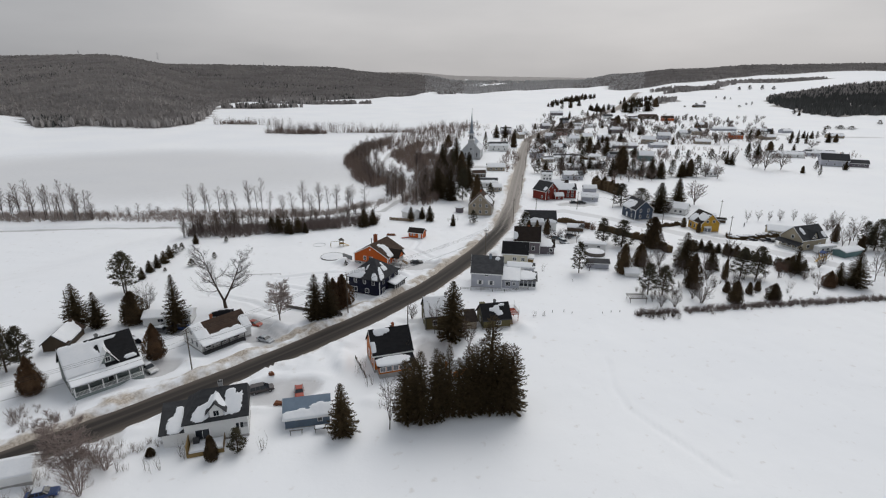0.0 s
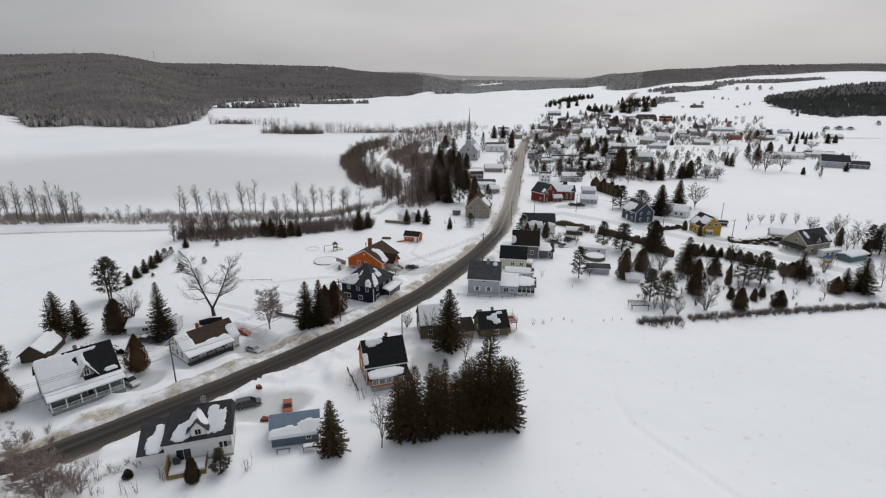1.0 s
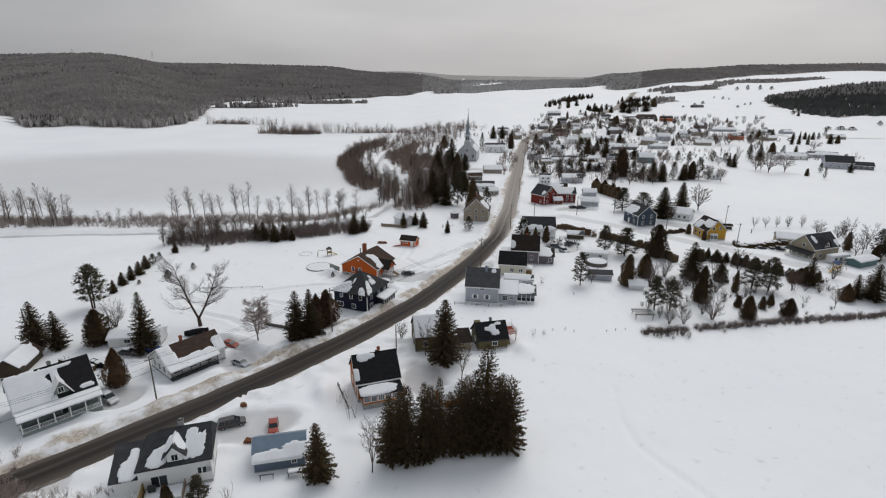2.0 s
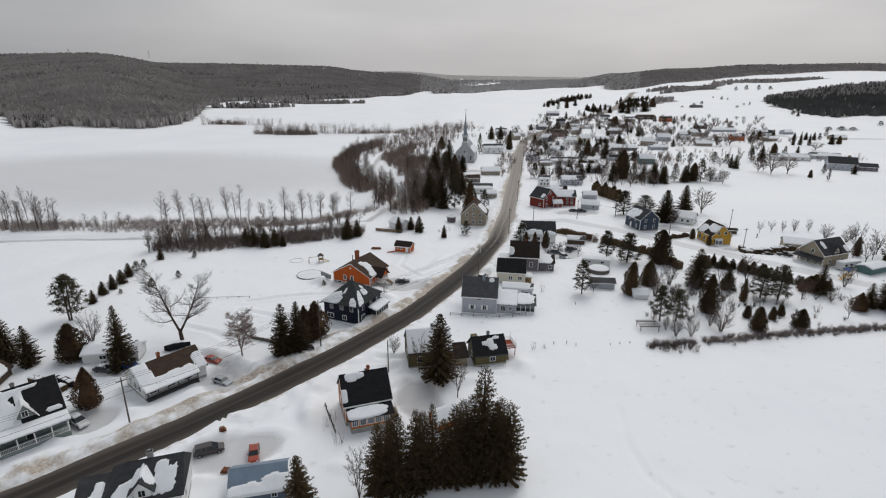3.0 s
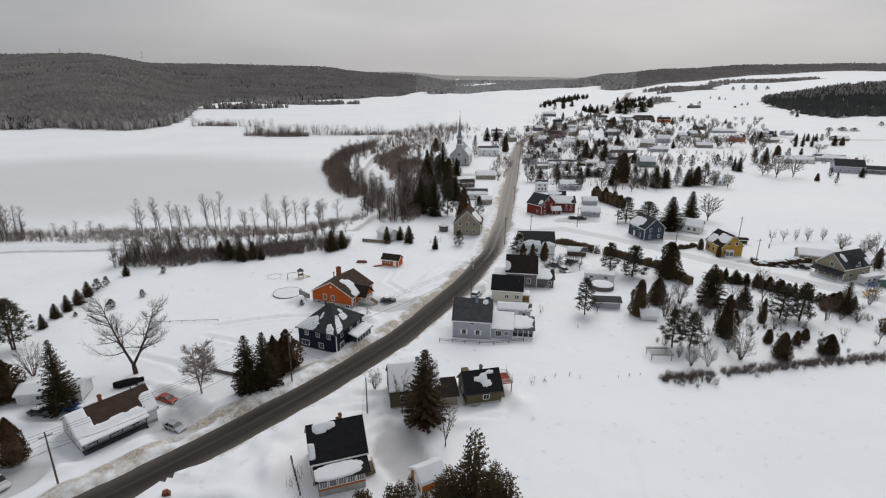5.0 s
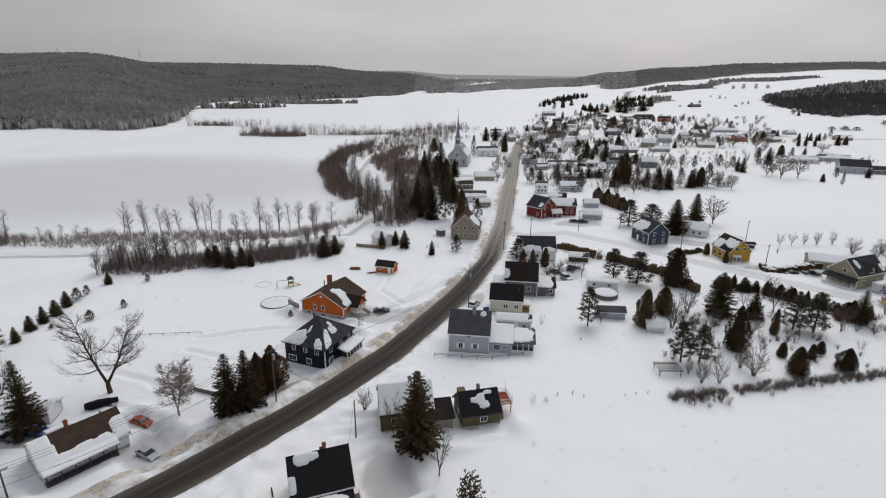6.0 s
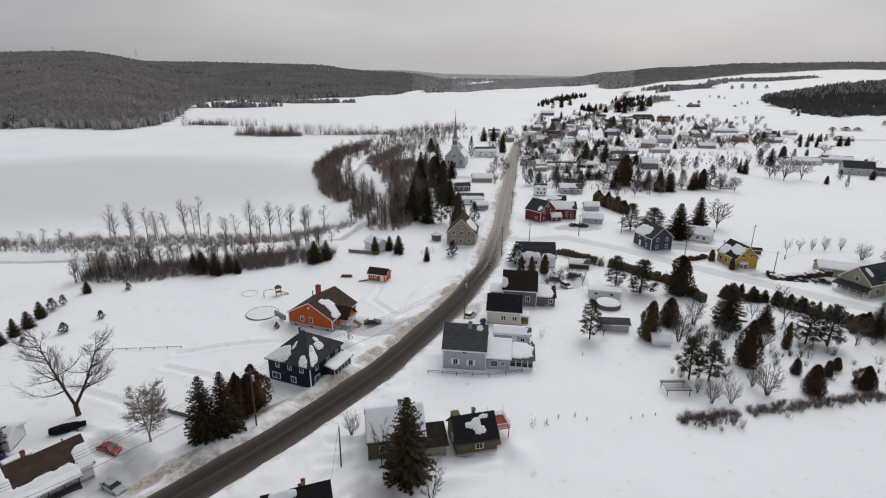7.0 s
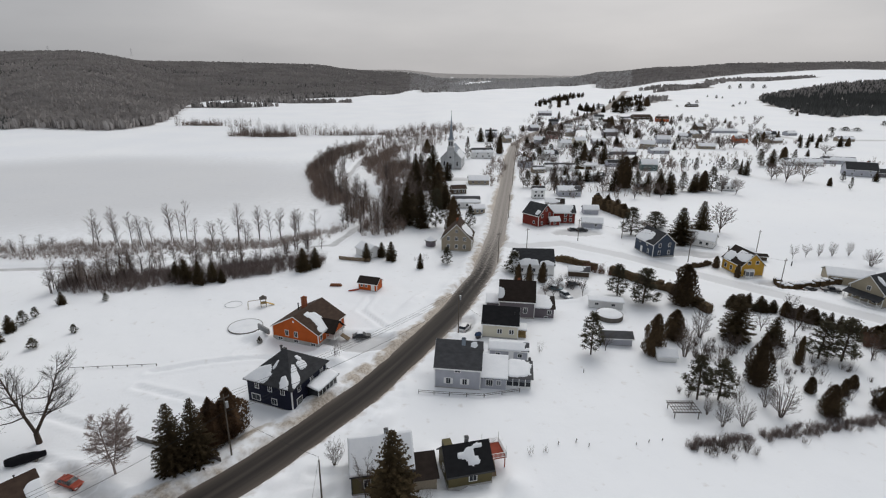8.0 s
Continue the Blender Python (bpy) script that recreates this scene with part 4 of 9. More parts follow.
def snow_part(name, shape, parent, label):
    """Each patch of snow that lies apart from the others is a part of its own."""
    if not shape:
        return
    root = list(range(len(shape.v)))

    def find(i):
        while root[i] != i:
            root[i] = root[root[i]]
            i = root[i]
        return i

    for f in shape.f:
        for i in f[1:]:
            root[find(i)] = find(f[0])
    patches = {}
    for f in shape.f:
        patches.setdefault(find(f[0]), []).append(f)
    for faces in patches.values():
        if len(faces) < 4 and len(patches) > 1:
            continue
        at = {i: n for n, i in enumerate(sorted({i for f in faces for i in f}))}
        piece = Shape().add([shape.v[i] for i in at], [tuple(at[i] for i in f) for f in faces])
        part(name, piece, M["snow_roof"], parent, label, True)


FULL = [(0.5, 0.5, 0.95, 0.95)]


def gable_roof(parent, L, W, eave, rise, mat, over=0.45, thick=0.2, snow=None, seed=1, trim="trim", z0=0.0, ridge=0.0, both=True):
    """Two thick roof faces, ridge along x, with verge boards and patches of snow: snow = {"front": blobs, "back": blobs}."""
    k = rise / (W / 2)
    zo = eave - over * k
    x0, x1, yo = -L / 2 - over, L / 2 + over, W / 2 + over
    f = [(x0, -yo, zo), (x1, -yo, zo), (x1, 0, eave + rise), (x0, 0, eave + rise)]
    b = [(x1, yo, zo), (x0, yo, zo), (x0, 0, eave + rise), (x1, 0, eave + rise)]
    up = Vector((0, 0, thick * math.sqrt(1 + k * k)))
    s = Shape()
    s.slab(*[Vector(p) + up for p in f], thick)
    s.slab(*[Vector(p) + up for p in b], thick)
    roof = part("roof", s, M[mat], parent)
    for x in (x0 - 0.03, x1):
        for sg in (-1, 1):
            p, q = Vector((x, sg * yo, zo)), Vector((x, 0, eave + rise))
            vb = Shape().add([p, p + Vector((0.03, 0, 0)), q + Vector((0.03, 0, 0)), q, p + up * 1.02, p + up * 1.02 + Vector((0.03, 0, 0)), q + up * 1.02 + Vector((0.03, 0, 0)), q + up * 1.02],
                             [(0, 1, 2, 3), (7, 6, 5, 4), (0, 4, 5, 1), (1, 5, 6, 2), (2, 6, 7, 3), (3, 7, 4, 0)])
            part("verge_board", vb, M[trim], roof)
    for sg in (-1, 1):
        part("fascia", Shape().box(x0, x1, min(sg * yo, sg * (yo + 0.03)), max(sg * yo, sg * (yo + 0.03)), zo - 0.02, zo + up.z), M[trim], roof)
    for wall, face in (("front", f), ("back", b)):
        if snow and wall in snow:
            sh = snow_sheet([Vector(p) + up for p in face], snow[wall], seed=seed)
            if sh:
                snow_part("roof_snow", sh, roof, "white snow patches on the roof")
    return roof


def hip_roof(parent, L, W, eave, rise, mat, ridge=1.0, over=0.5, snow=None, seed=1, trim="trim", ends=None):
    x, y = L / 2 + over, W / 2 + over
    zo = eave - over * rise / (W / 2) * 0.6
    r0, r1 = ends or (-ridge / 2, ridge / 2)
    e = [(-x, -y, zo), (x, -y, zo), (x, y, zo), (-x, y, zo)]
    p, q = (r0, 0, eave + rise), (r1, 0, eave + rise)
    s = Shape()
    v = e + [p, q] + [(a, b, c - 0.2) for a, b, c in e]
    s.add(v, [(0, 1, 5, 4), (1, 2, 5), (2, 3, 4, 5), (3, 0, 4), (0, 6, 7, 1), (1, 7, 8, 2), (2, 8, 9, 3), (3, 9, 6, 0), (9, 8, 7, 6)])
    roof = part("roof", s, M[mat], parent)
    faces = {"front": [e[0], e[1], q, p], "right": [e[1], e[2], q, q], "back": [e[2], e[3], p, q], "left": [e[3], e[0], p, p]}
    for wall, blobs in (snow or {}).items():
        sh = snow_sheet(faces[wall], blobs, seed=seed + len(wall), cell=0.25)
        if sh:
            snow_part("roof_snow", sh, roof, "white snow patches on the roof")
    return roof


def walls(parent, L, W, eave, mat, rise=0.0, base=0.5, base_mat="concrete", corner="trim", name="wall"):
    """Body of a house: four walls with gables, a foundation and corner boards."""
    s = Shape()
    x, y = L / 2, W / 2
    v = [(-x, -y, 0), (x, -y, 0), (x, y, 0), (-x, y, 0), (-x, -y, eave), (x, -y, eave), (x, y, eave), (-x, y, eave), (-x, 0, eave + rise), (x, 0, eave + rise)]
    s.add(v, [(0, 1, 5, 4), (1, 2, 6, 9, 5), (2, 3, 7, 6), (3, 0, 4, 8, 7), (3, 2, 1, 0), (4, 5, 9, 8), (6, 7, 8, 9)])
    ob = part(name, s, M[mat], parent)
    if base:
        part("foundation", Shape().box(-x - 0.05, x + 0.05, -y - 0.05, y + 0.05, -1.2, base), M[base_mat], parent)
    if corner:
        for sx in (-1, 1):
            for sy in (-1, 1):
                part("corner_board", Shape().box(sx * x - 0.09, sx * x + 0.09, sy * y - 0.09, sy * y + 0.09, base, eave - 0.02), M[corner], ob)
    return ob


def chimney(parent, x, y, z0, z1, w=0.6, mat="brick"):
    s = Shape().box(x - w / 2, x + w / 2, y - w / 2, y + w / 2, z0, z1).box(x - w / 2 - 0.06, x + w / 2 + 0.06, y - w / 2 - 0.06, y + w / 2 + 0.06, z1 - 0.25, z1)
    s.box(x - w / 4, x + w / 4, y - w / 4, y + w / 4, z1, z1 + 0.2)
    return part("chimney", s, M[mat], parent)


def pipe(parent, x, y, z0, z1, r=0.09):
    return part("vent_pipe", Shape().tube((x, y, z0), (x, y, z1), r, r, 8).tube((x, y, z1 - 0.12), (x, y, z1), r * 1.7, r * 1.7, 8), M["darktrim"], parent)


def door(parent, wall, s, z, L, W, mat="darktrim", w=0.95, h=2.05, name="door"):
    at = {"front": pose(s, -W / 2, z), "back": pose(-s, W / 2, z, 0, 0, 180), "left": pose(-L / 2, -s, z, 0, 0, -90), "right": pose(L / 2, s, z, 0, 0, 90)}[wall]
    fr = Shape().box(-w / 2 - 0.1, -w / 2, -0.07, 0.02, 0, h + 0.1).box(w / 2, w / 2 + 0.1, -0.07, 0.02, 0, h + 0.1).box(-w / 2, w / 2, -0.07, 0.02, h, h + 0.1)
    ob = part(name, Shape().box(-w / 2, w / 2, -0.03, 0.02, 0, h), M[mat], parent)
    ob.matrix_basis = at
    part("door_frame", fr, M["trim"], ob)
    return ob


def lean_roof(parent, x0, x1, y0, y1, z0, z1, mat, snow=None, seed=3, thick=0.15, name="porch_roof"):
    """A single roof face from its low edge at y0 to its high edge at y1."""
    c = [(x0, y0, z0), (x1, y0, z0), (x1, y1, z1), (x0, y1, z1)]
    roof = part(name, Shape().slab(*c, thick), M[mat], parent)
    if snow:
        sh = snow_sheet(c, snow, 0.24, seed=seed, cell=0.25)
        if sh:
            snow_part("roof_snow", sh, roof, "white snow on the roof")
    return roof


def railing(parent, pts, z, h=0.95, mat="trim", gap=0.28, name="railing"):
    """Posts, rails and balusters between points."""
    s = Shape()
    for (ax, ay), (bx, by) in zip(pts, pts[1:]):
        n = max(1, int(math.hypot(bx - ax, by - ay) / gap))
        for i in range(n + 1):
            k = i / n
            r = 0.05 if i in (0, n) else 0.022
            x, y = ax + (bx - ax) * k, ay + (by - ay) * k
            s.box(x - r, x + r, y - r, y + r, z, z + h)
        for zz in (z + 0.12, z + h):
            s.tube((ax, ay, zz), (bx, by, zz), 0.045, 0.045, 4)
    return part(name, s, M[mat], parent)


def small_house(x, y, turn, L, W, eave, rise, wall_mat, roof_mat, label, snow=None, wins=(), category="house", base=0.3, chim=None, name="house", corner="trim", over=0.4, trim="trim", seed=None, z=None, doors=()):
    """A simple gabled building with its windows."""
    ob = thing(name, x, y, turn, z, label, category)
    walls(ob, L, W, eave, wall_mat, rise, base, corner=corner)
    gable_roof(ob, L, W, eave, rise, roof_mat, over, snow=snow, seed=seed or int(abs(x) + abs(y)), trim=trim)
    for wall, s, zz, w, h in wins:
        window(ob, wall, s, zz, w, h, L, W)
    for wall, s, zz in doors:
        door(ob, wall, s, zz, L, W, "trim")
    if chim:
        chimney(ob, *chim)
    return ob


# ---------------------------------------------------------------- houses along the road


def pale_grey_house():
    ob = thing("house", 14.9, 155.1, -9, 0, "pale grey house with grey roof and snowy side wing", "house")
    L, W, e, r = 9.4, 8.0, 4.9, 4.2
    walls(ob, L, W, e, "grey", r, 0.4)
    gable_roof(ob, L, W, e, r, "roof_grey", 0.3, snow={"front": [(0.80, 0.86, 0.08, 0.12)]}, seed=4)
    for s in (-1.9, 1.5):
        window(ob, "front", s, 1.3, 0.85, 1.25, L, W)
        for k in (-0.75, 0.75):
            part("shutter", Shape().box(s + k - 0.2, s + k + 0.2, -W / 2 - 0.06, -W / 2 - 0.005, 1.25, 2.6), M["trim"], ob)
    window(ob, "front", 0.0, 4.05, 1.1, 0.4, L, W)
    window(ob, "left", 0.0, 5.2, 0.8, 1.1, L, W)
    window(ob, "left", 1.5, 1.4, 0.8, 1.2, L, W)
    window(ob, "right", 0.0, 5.4, 0.8, 1.1, L, W)
    chimney(ob, 0.9, -0.4, 7.6, 10.0, 0.8, "roof_metal")
    wing = part("wing", Shape().box(4.72, 10.0, -3.2, 3.0, -1.0, 3.1), M["grey"], ob)
    lean_roof(wing, 4.72, 10.4, -3.7, 3.2, 2.95, 4.6, "roof_grey", FULL, 5, name="wing_roof")
    w = window(wing, "front", 6.6, 1.0, 1.3, 1.3, 0, 6.4, bars=2)
    window(wing, "front", 8.5, 1.3, 0.8, 0.9, 0, 6.4, pane="glass_pale")
    porch = part("porch", Shape().box(10.02, 15.2, -2.4, 2.6, -1.0, 0.8), M["trim"], ob)
    lean_roof(porch, 9.9, 15.6, -2.9, 3.0, 2.9, 3.9, "roof_grey", [(0.45, 0.55, 0.5, 0.5)], 8)
    for x in (10.1, 11.4, 12.7, 14.0, 15.12):
        part("post", Shape().box(x - 0.08, x + 0.08, -2.42, -2.26, 0.8, 2.9), M["trim"], porch)
    for k, x in enumerate((10.1, 11.4, 12.7, 14.0)):
        part("pane", Shape().box(x + 0.08, x + 1.2, -2.36, -2.32, 0.8, 1.75), M["glass"], porch)
        part("pane", Shape().box(x + 0.08, x + 1.2, -2.36, -2.32, 1.83, 2.8), M["glass_pale"], porch)
    part("pane", Shape().box(15.1, 15.14, -2.2, 2.4, 0.8, 2.8), M["glass"], porch)
    part("back_wall", Shape().box(10.05, 15.1, 2.4, 2.55, 0.8, 3.5), M["grey"], porch)
    return ob


def cream_house():
    ob = thing("house", 26.9, 176.5, -10.8, 0, "cream clapboard house with steep black roof", "house")
    L, W, e, r = 8.7, 7.0, 3.9, 3.2
    walls(ob, L, W, e, "cream", r, 0.4)
    gable_roof(ob, L, W, e, r, "roof_black", 0.35, seed=2)
    for s in (-0.4, 0.2, 2.5, 3.1):
        window(ob, "front", s, 1.5, 0.42, 1.1, L, W, bars=0)
    window(ob, "right", 0, 4.4, 0.8, 1.0, L, W)
    window(ob, "left", 0, 4.4, 0.8, 1.0, L, W)
    pipe(ob, 3.4, -1.6, 5.3, 6.6)
    step = part("porch", Shape().box(4.4, 6.4, -2.4, 0.6, -0.5, 0.9), M["newwood"], ob)
    lean_roof(step, 4.37, 6.6, -2.6, 0.8, 2.3, 2.5, "wood", FULL, 2)
    for x, y in ((6.3, -2.3), (6.3, 0.5), (4.6, -2.3)):
        part("post", Shape().box(x - 0.07, x + 0.07, y - 0.07, y + 0.07, 0.9, 2.3), M["newwood"], step)


def grey_cottage():
    ob = thing("shed", 27.0, 164.3, -10, None, "small grey outbuilding with thick snow on its roof", "shed")
    L, W, e, r = 8.6, 4.2, 2.7, 0.9
    walls(ob, L, W, e, "grey", r, 0.2)
    gable_roof(ob, L, W, e, r, "roof_grey", 0.35, snow={"front": [(0.38, 0.5, 0.52, 0.7)], "back": FULL}, seed=9)
    for s in (-2.4, 2.6):
        window(ob, "front", s, 1.1, 0.9, 0.8, L, W)
    door(ob, "front", 0.6, 0.2, L, W, "trim")
    part("blue_barrel", Shape().tube((4.9, -1.6, -0.2), (4.9, -1.6, 0.9), 0.3, 0.3, 10), M["darktrim"], ob)


def mauve_house():
    ob = thing("house", 33.0, 188.6, -9.5, 0, "mauve grey house with dark brown roof", "house")
    L, W, e, r = 9.4, 8.0, 4.9, 4.3
    walls(ob, L, W, e, "mauve", r, 0.4)
    gable_roof(ob, L, W, e, r, "roof_darkbrown", 0.3, snow={"front": [(0.05, 0.38, 0.10, 0.26)]}, seed=6)
    window(ob, "front", 2.3, 1.7, 0.9, 1.4, L, W)
    window(ob, "right", 0, 5.2, 0.9, 1.1, L, W)
    chimney(ob, 0.3, 0.3, 8.4, 9.8, 0.6)
    pipe(ob, 2.4, 0.2, 8.8, 9.9)
    wing = part("wing", Shape().box(4.72, 10.0, -2.8, 2.6, -1.0, 3.0), M["mauve"], ob)
    lean_roof(wing, 4.72, 10.4, -3.2, 2.9, 2.95, 4.2, "roof_darkbrown", [(0.38, 0.5, 0.5, 0.6)], 5, name="wing_roof")
    window(wing, "front", 8.8, 1.1, 0.9, 1.1, 0, 5.6)
    window(wing, "front", 8.0, 0.1, 0.8, 0.35, 0, 5.6, bars=0)
    ell = part("wing", Shape().box(-8.2, -4.72, -0.5, 3.4, -1.0, 2.6), M["mauve"], ob)
    lean_roof(ell, -8.5, -4.72, -0.9, 3.6, 2.6, 3.6, "roof_darkbrown", [(0.5, 0.5, 0.6, 0.6)], 3, name="wing_roof")


def amber_house():
    ob = thing("house", -11.9, 107.5, 18, 0, "orange house with black roof and glazed sun porch", "house")
    L, W, e, r = 8.6, 8.0, 4.2, 4.0
    walls(ob, L, W, e, "orange2", r, 0.6)
    gable_roof(ob, L, W, e, r, "roof_black", 0.35, snow={"front": [(0.32, 0.90, 0.20, 0.12), (0.05, 0.34, 0.08, 0.22), (0.26, 0.82, 0.10, 0.10)]}, seed=12)
    window(ob, "left", -1.6, 1.4, 0.9, 1.4, L, W)
    window(ob, "left", 1.6, 1.4, 0.9, 1.4, L, W)
    window(ob, "left", 0, 4.8, 0.9, 1.2, L, W)
    window(ob, "right", 0, 4.8, 0.9, 1.2, L, W)
    door(ob, "right", -2.4, 0.7, L, W, "trim")
    chimney(ob, 1.0, 0.3, 7.4, 9.2, 0.5)
    pipe(ob, 0.5, 0.1, 7.6, 8.7, 0.16)
    x0, x1, y0, y1 = -3.7, 3.5, -6.7, -4.02
    porch = part("sun_porch", Shape().box(x0, x1, y0, y1, 0.9, 2.6).box(x0, x1, y0, y1, 2.55, 2.95), M["orange2"], ob)
    part("foundation", Shape().box(x0 - 0.04, x1 + 0.04, y0 - 0.04, y1, -1.2, 0.9), M["concrete"], ob)
    lean_roof(porch, x0 - 0.5, x1 + 0.9, y0 - 0.5, y1, 2.95, 3.75, "roof_black", [(0.42, 0.46, 0.46, 0.42)], 7)
    for i in range(5):
        x = x0 + 0.75 + i * 1.43
        window(porch, "front", x, 1.45, 1.05, 1.05, 0, -2 * y0, bars=2 if i != 1 else 0, pane="glass_pale")
    for y in (-6.0, -4.9):
        part("pane", Shape().box(x0 - 0.02, x0, y - 0.4, y + 0.4, 1.4, 2.5), M["glass_pale"], porch)
    step = part("side_porch", Shape().box(4.32, 5.6, -4.6, -2.2, -0.5, 0.75), M["wood"], ob)
    railing(step, [(5.5, -4.5), (5.5, -2.3)], 0.75)


def brown_house():
    ob = thing("house", 0.3, 127.0, 9, 0, "olive brown house under a smooth snowy roof", "house")
    L, W, e, r = 9.5, 8.0, 3.9, 3.6
    walls(ob, L, W, e, "olive", r, 0.4, corner="darktrim")
    gable_roof(ob, L, W, e, r, "roof_black", 0.3, snow={"front": [(0.46, 0.48, 0.9, 0.9)], "back": [(0.3, 0.4, 0.6, 0.7)]}, seed=3, trim="darktrim")
    window(ob, "front", -2.4, 1.4, 0.9, 1.4, L, W)
    window(ob, "front", 1.8, 1.4, 0.9, 1.4, L, W)
    window(ob, "left", 0, 1.5, 0.9, 1.3, L, W)
    window(ob, "left", 0, 4.6, 0.8, 1.1, L, W)
    chimney(ob, 1.0, 0.2, 7.0, 8.5, 0.6, "stone")
    ell = part("lean_to", Shape().box(4.77, 8.4, -4.6, -0.4, -1.0, 2.2), M["tan"], ob)
    lean_roof(ell, 4.77, 8.8, -5.0, -0.1, 2.2, 3.6, "roof_darkbrown", None, 3, name="lean_to_roof")
    part("blue_bin", Shape().box(6.2, 7.0, 0.4, 1.1, 0.4, 1.3), M["blue_plastic"], ob)


def olive_house():
    ob = thing("house", 14.0, 127.3, 12, 0, "small olive house with black roof and raised deck", "house")
    L, W, e, r = 7.2, 6.4, 2.5, 3.0
    walls(ob, L, W, e, "olive", r, 0.2, corner="")
    gable_roof(ob, L, W, e, r, "roof_black", 0.35, snow={"front": [(0.54, 0.62, 0.10, 0.24), (0.60, 0.40, 0.12, 0.14), (0.42, 0.60, 0.12, 0.10), (0.72, 0.85, 0.10, 0.08)]}, seed=21, trim="darktrim")
    window(ob, "front", 0.4, 0.9, 1.15, 0.95, L, W, bars=1)
    window(ob, "left", 0, 1.0, 0.9, 1.0, L, W)
    part("roof_box", Shape().box(-3.4, -2.0, 0.2, 2.2, 3.6, 5.3), M["olive"], ob)
    chimney(ob, 0.4, 0.8, 4.6, 6.2, 0.55, "stone")
    deck = part("deck", Shape().box(3.65, 6.9, -0.9, 3.0, 2.15, 2.3), M["redwood"], ob)
    for x in (3.9, 6.7):
        for y in (-0.7, 2.8):
            part("post", Shape().box(x - 0.07, x + 0.07, y - 0.07, y + 0.07, -0.6, 2.15), M["redwood"], deck)
    railing(deck, [(3.7, -0.85), (6.85, -0.85), (6.85, 2.95), (3.7, 2.95)], 2.3, 0.95, "trim", 0.22)
    for x, y in ((3.8, -0.8), (6.8, -0.8), (6.8, 2.9), (3.8, 2.9)):
        part("pergola_post", Shape().tube((x, y, 2.3), (x, y, 4.5), 0.04, 0.04, 6), M["trim"], deck)
    part("stairs", Shape().slab((3.8, -1.0, 2.15), (3.8, -2.4, 0.2), (4.7, -2.4, 0.2), (4.7, -1.0, 2.15), 0.1), M["wood"], deck)


def white_dormer_house():
    ob = thing("house", -41.1, 83.7, 16.8, 0, "white house with half-hipped charcoal roof and snowy gable dormer", "house")
    L, W, e, r = 10.2, 8.4, 4.7, 3.6
    walls(ob, L, W, e, "white", 0, 0.4)
    part("gable", Shape().add([(L / 2, -W / 2, e), (L / 2, W / 2, e), (L / 2, 0, e + r - 0.1), (L / 2 - 0.2, -W / 2, e), (L / 2 - 0.2, W / 2, e), (L / 2 - 0.2, 0, e + r - 0.1)], [(0, 1, 2), (5, 4, 3), (0, 2, 5, 3), (1, 4, 5, 2), (0, 3, 4, 1)]), M["white"], ob)
    hip_roof(ob, L, W, e, r, "roof_charcoal", 0, 0.4, {"front": [(0.24, 0.32, 0.15, 0.26), (0.36, 0.62, 0.10, 0.20), (0.74, 0.42, 0.17, 0.36), (0.66, 0.76, 0.12, 0.16)]}, 31, ends=(-2.2, L / 2 + 0.35))
    dorm = part("dormer", Shape().add([(-0.9, -4.1, 4.9), (1.3, -4.1, 4.9), (1.3, -4.1, 6.2), (0.2, -4.1, 7.5), (-0.9, -4.1, 6.2), (-0.9, 0.2, 6.2), (0.2, 0.2, 7.5), (1.3, 0.2, 6.2), (-0.9, 0.2, 4.9), (1.3, 0.2, 4.9)],
                                      [(0, 1, 2, 3, 4), (0, 4, 5, 8), (1, 9, 7, 2), (4, 3, 6, 5), (3, 2, 7, 6)]), M["white"], ob)
    drf = Shape()
    drf.slab((-1.5, -4.6, 5.75), (0.2, -4.6, 7.7), (0.2, 0.6, 7.7), (-1.5, 0.6, 5.75), -0.12)
    drf.slab((0.2, -4.6, 7.7), (1.9, -4.6, 5.75), (1.9, 0.6, 5.75), (0.2, 0.6, 7.7), -0.12)
    part("dormer_roof", drf, M["roof_charcoal"], dorm)
    for c in ([(0.2, -4.5, 7.85), (1.8, -4.5, 5.95), (1.8, 0.4, 5.95), (0.2, 0.4, 7.85)], [(-1.4, -4.5, 5.95), (0.2, -4.5, 7.85), (0.2, 0.4, 7.85), (-1.4, 0.4, 5.95)]):
        snow_part("roof_snow", snow_sheet(c, [(0.5, 0.62, 0.5, 0.5)], seed=4, cell=0.25), dorm, "white snow on the dormer")
    window(dorm, "front", 0.2, 5.1, 0.85, 1.0, 0, 8.2)
    window(ob, "front", -2.4, 0.9, 2.2, 1.9, L, W, "trim", 1, "patio_door")
    window(ob, "front", 3.4, 1.9, 0.5, 1.1, L, W, bars=0)
    window(ob, "front", 4.1, 1.9, 0.5, 1.1, L, W, bars=0)
    window(ob, "right", 0.5, 4.9, 0.9, 1.2, L, W)
    window(ob, "right", -1.5, 1.6, 0.9, 1.2, L, W)
    chimney(ob, 0.9, 0.4, 7.6, 9.2, 0.7, "stone")
    ext = part("extension", Shape().box(-8.9, -5.12, -3.6, 2.6, -1.0, 2.9), M["white"], ob)
    lean_roof(ext, -9.4, -5.12, -4.1, 2.8, 2.8, 5.0, "roof_charcoal", [(0.62, 0.25, 0.34, 0.26), (0.7, 0.62, 0.16, 0.2)], 6, name="extension_roof")
    deck = part("deck", Shape().box(-4.6, 1.2, -7.6, -4.22, 0.45, 0.6), M["newwood"], ob)
    snow_part("deck_snow", snow_sheet([(-4.4, -7.4, 0.62), (1.1, -7.4, 0.62), (1.1, -4.4, 0.62), (-4.4, -4.4, 0.62)], FULL, 0.35, seed=3), deck, "deep snow on the deck")
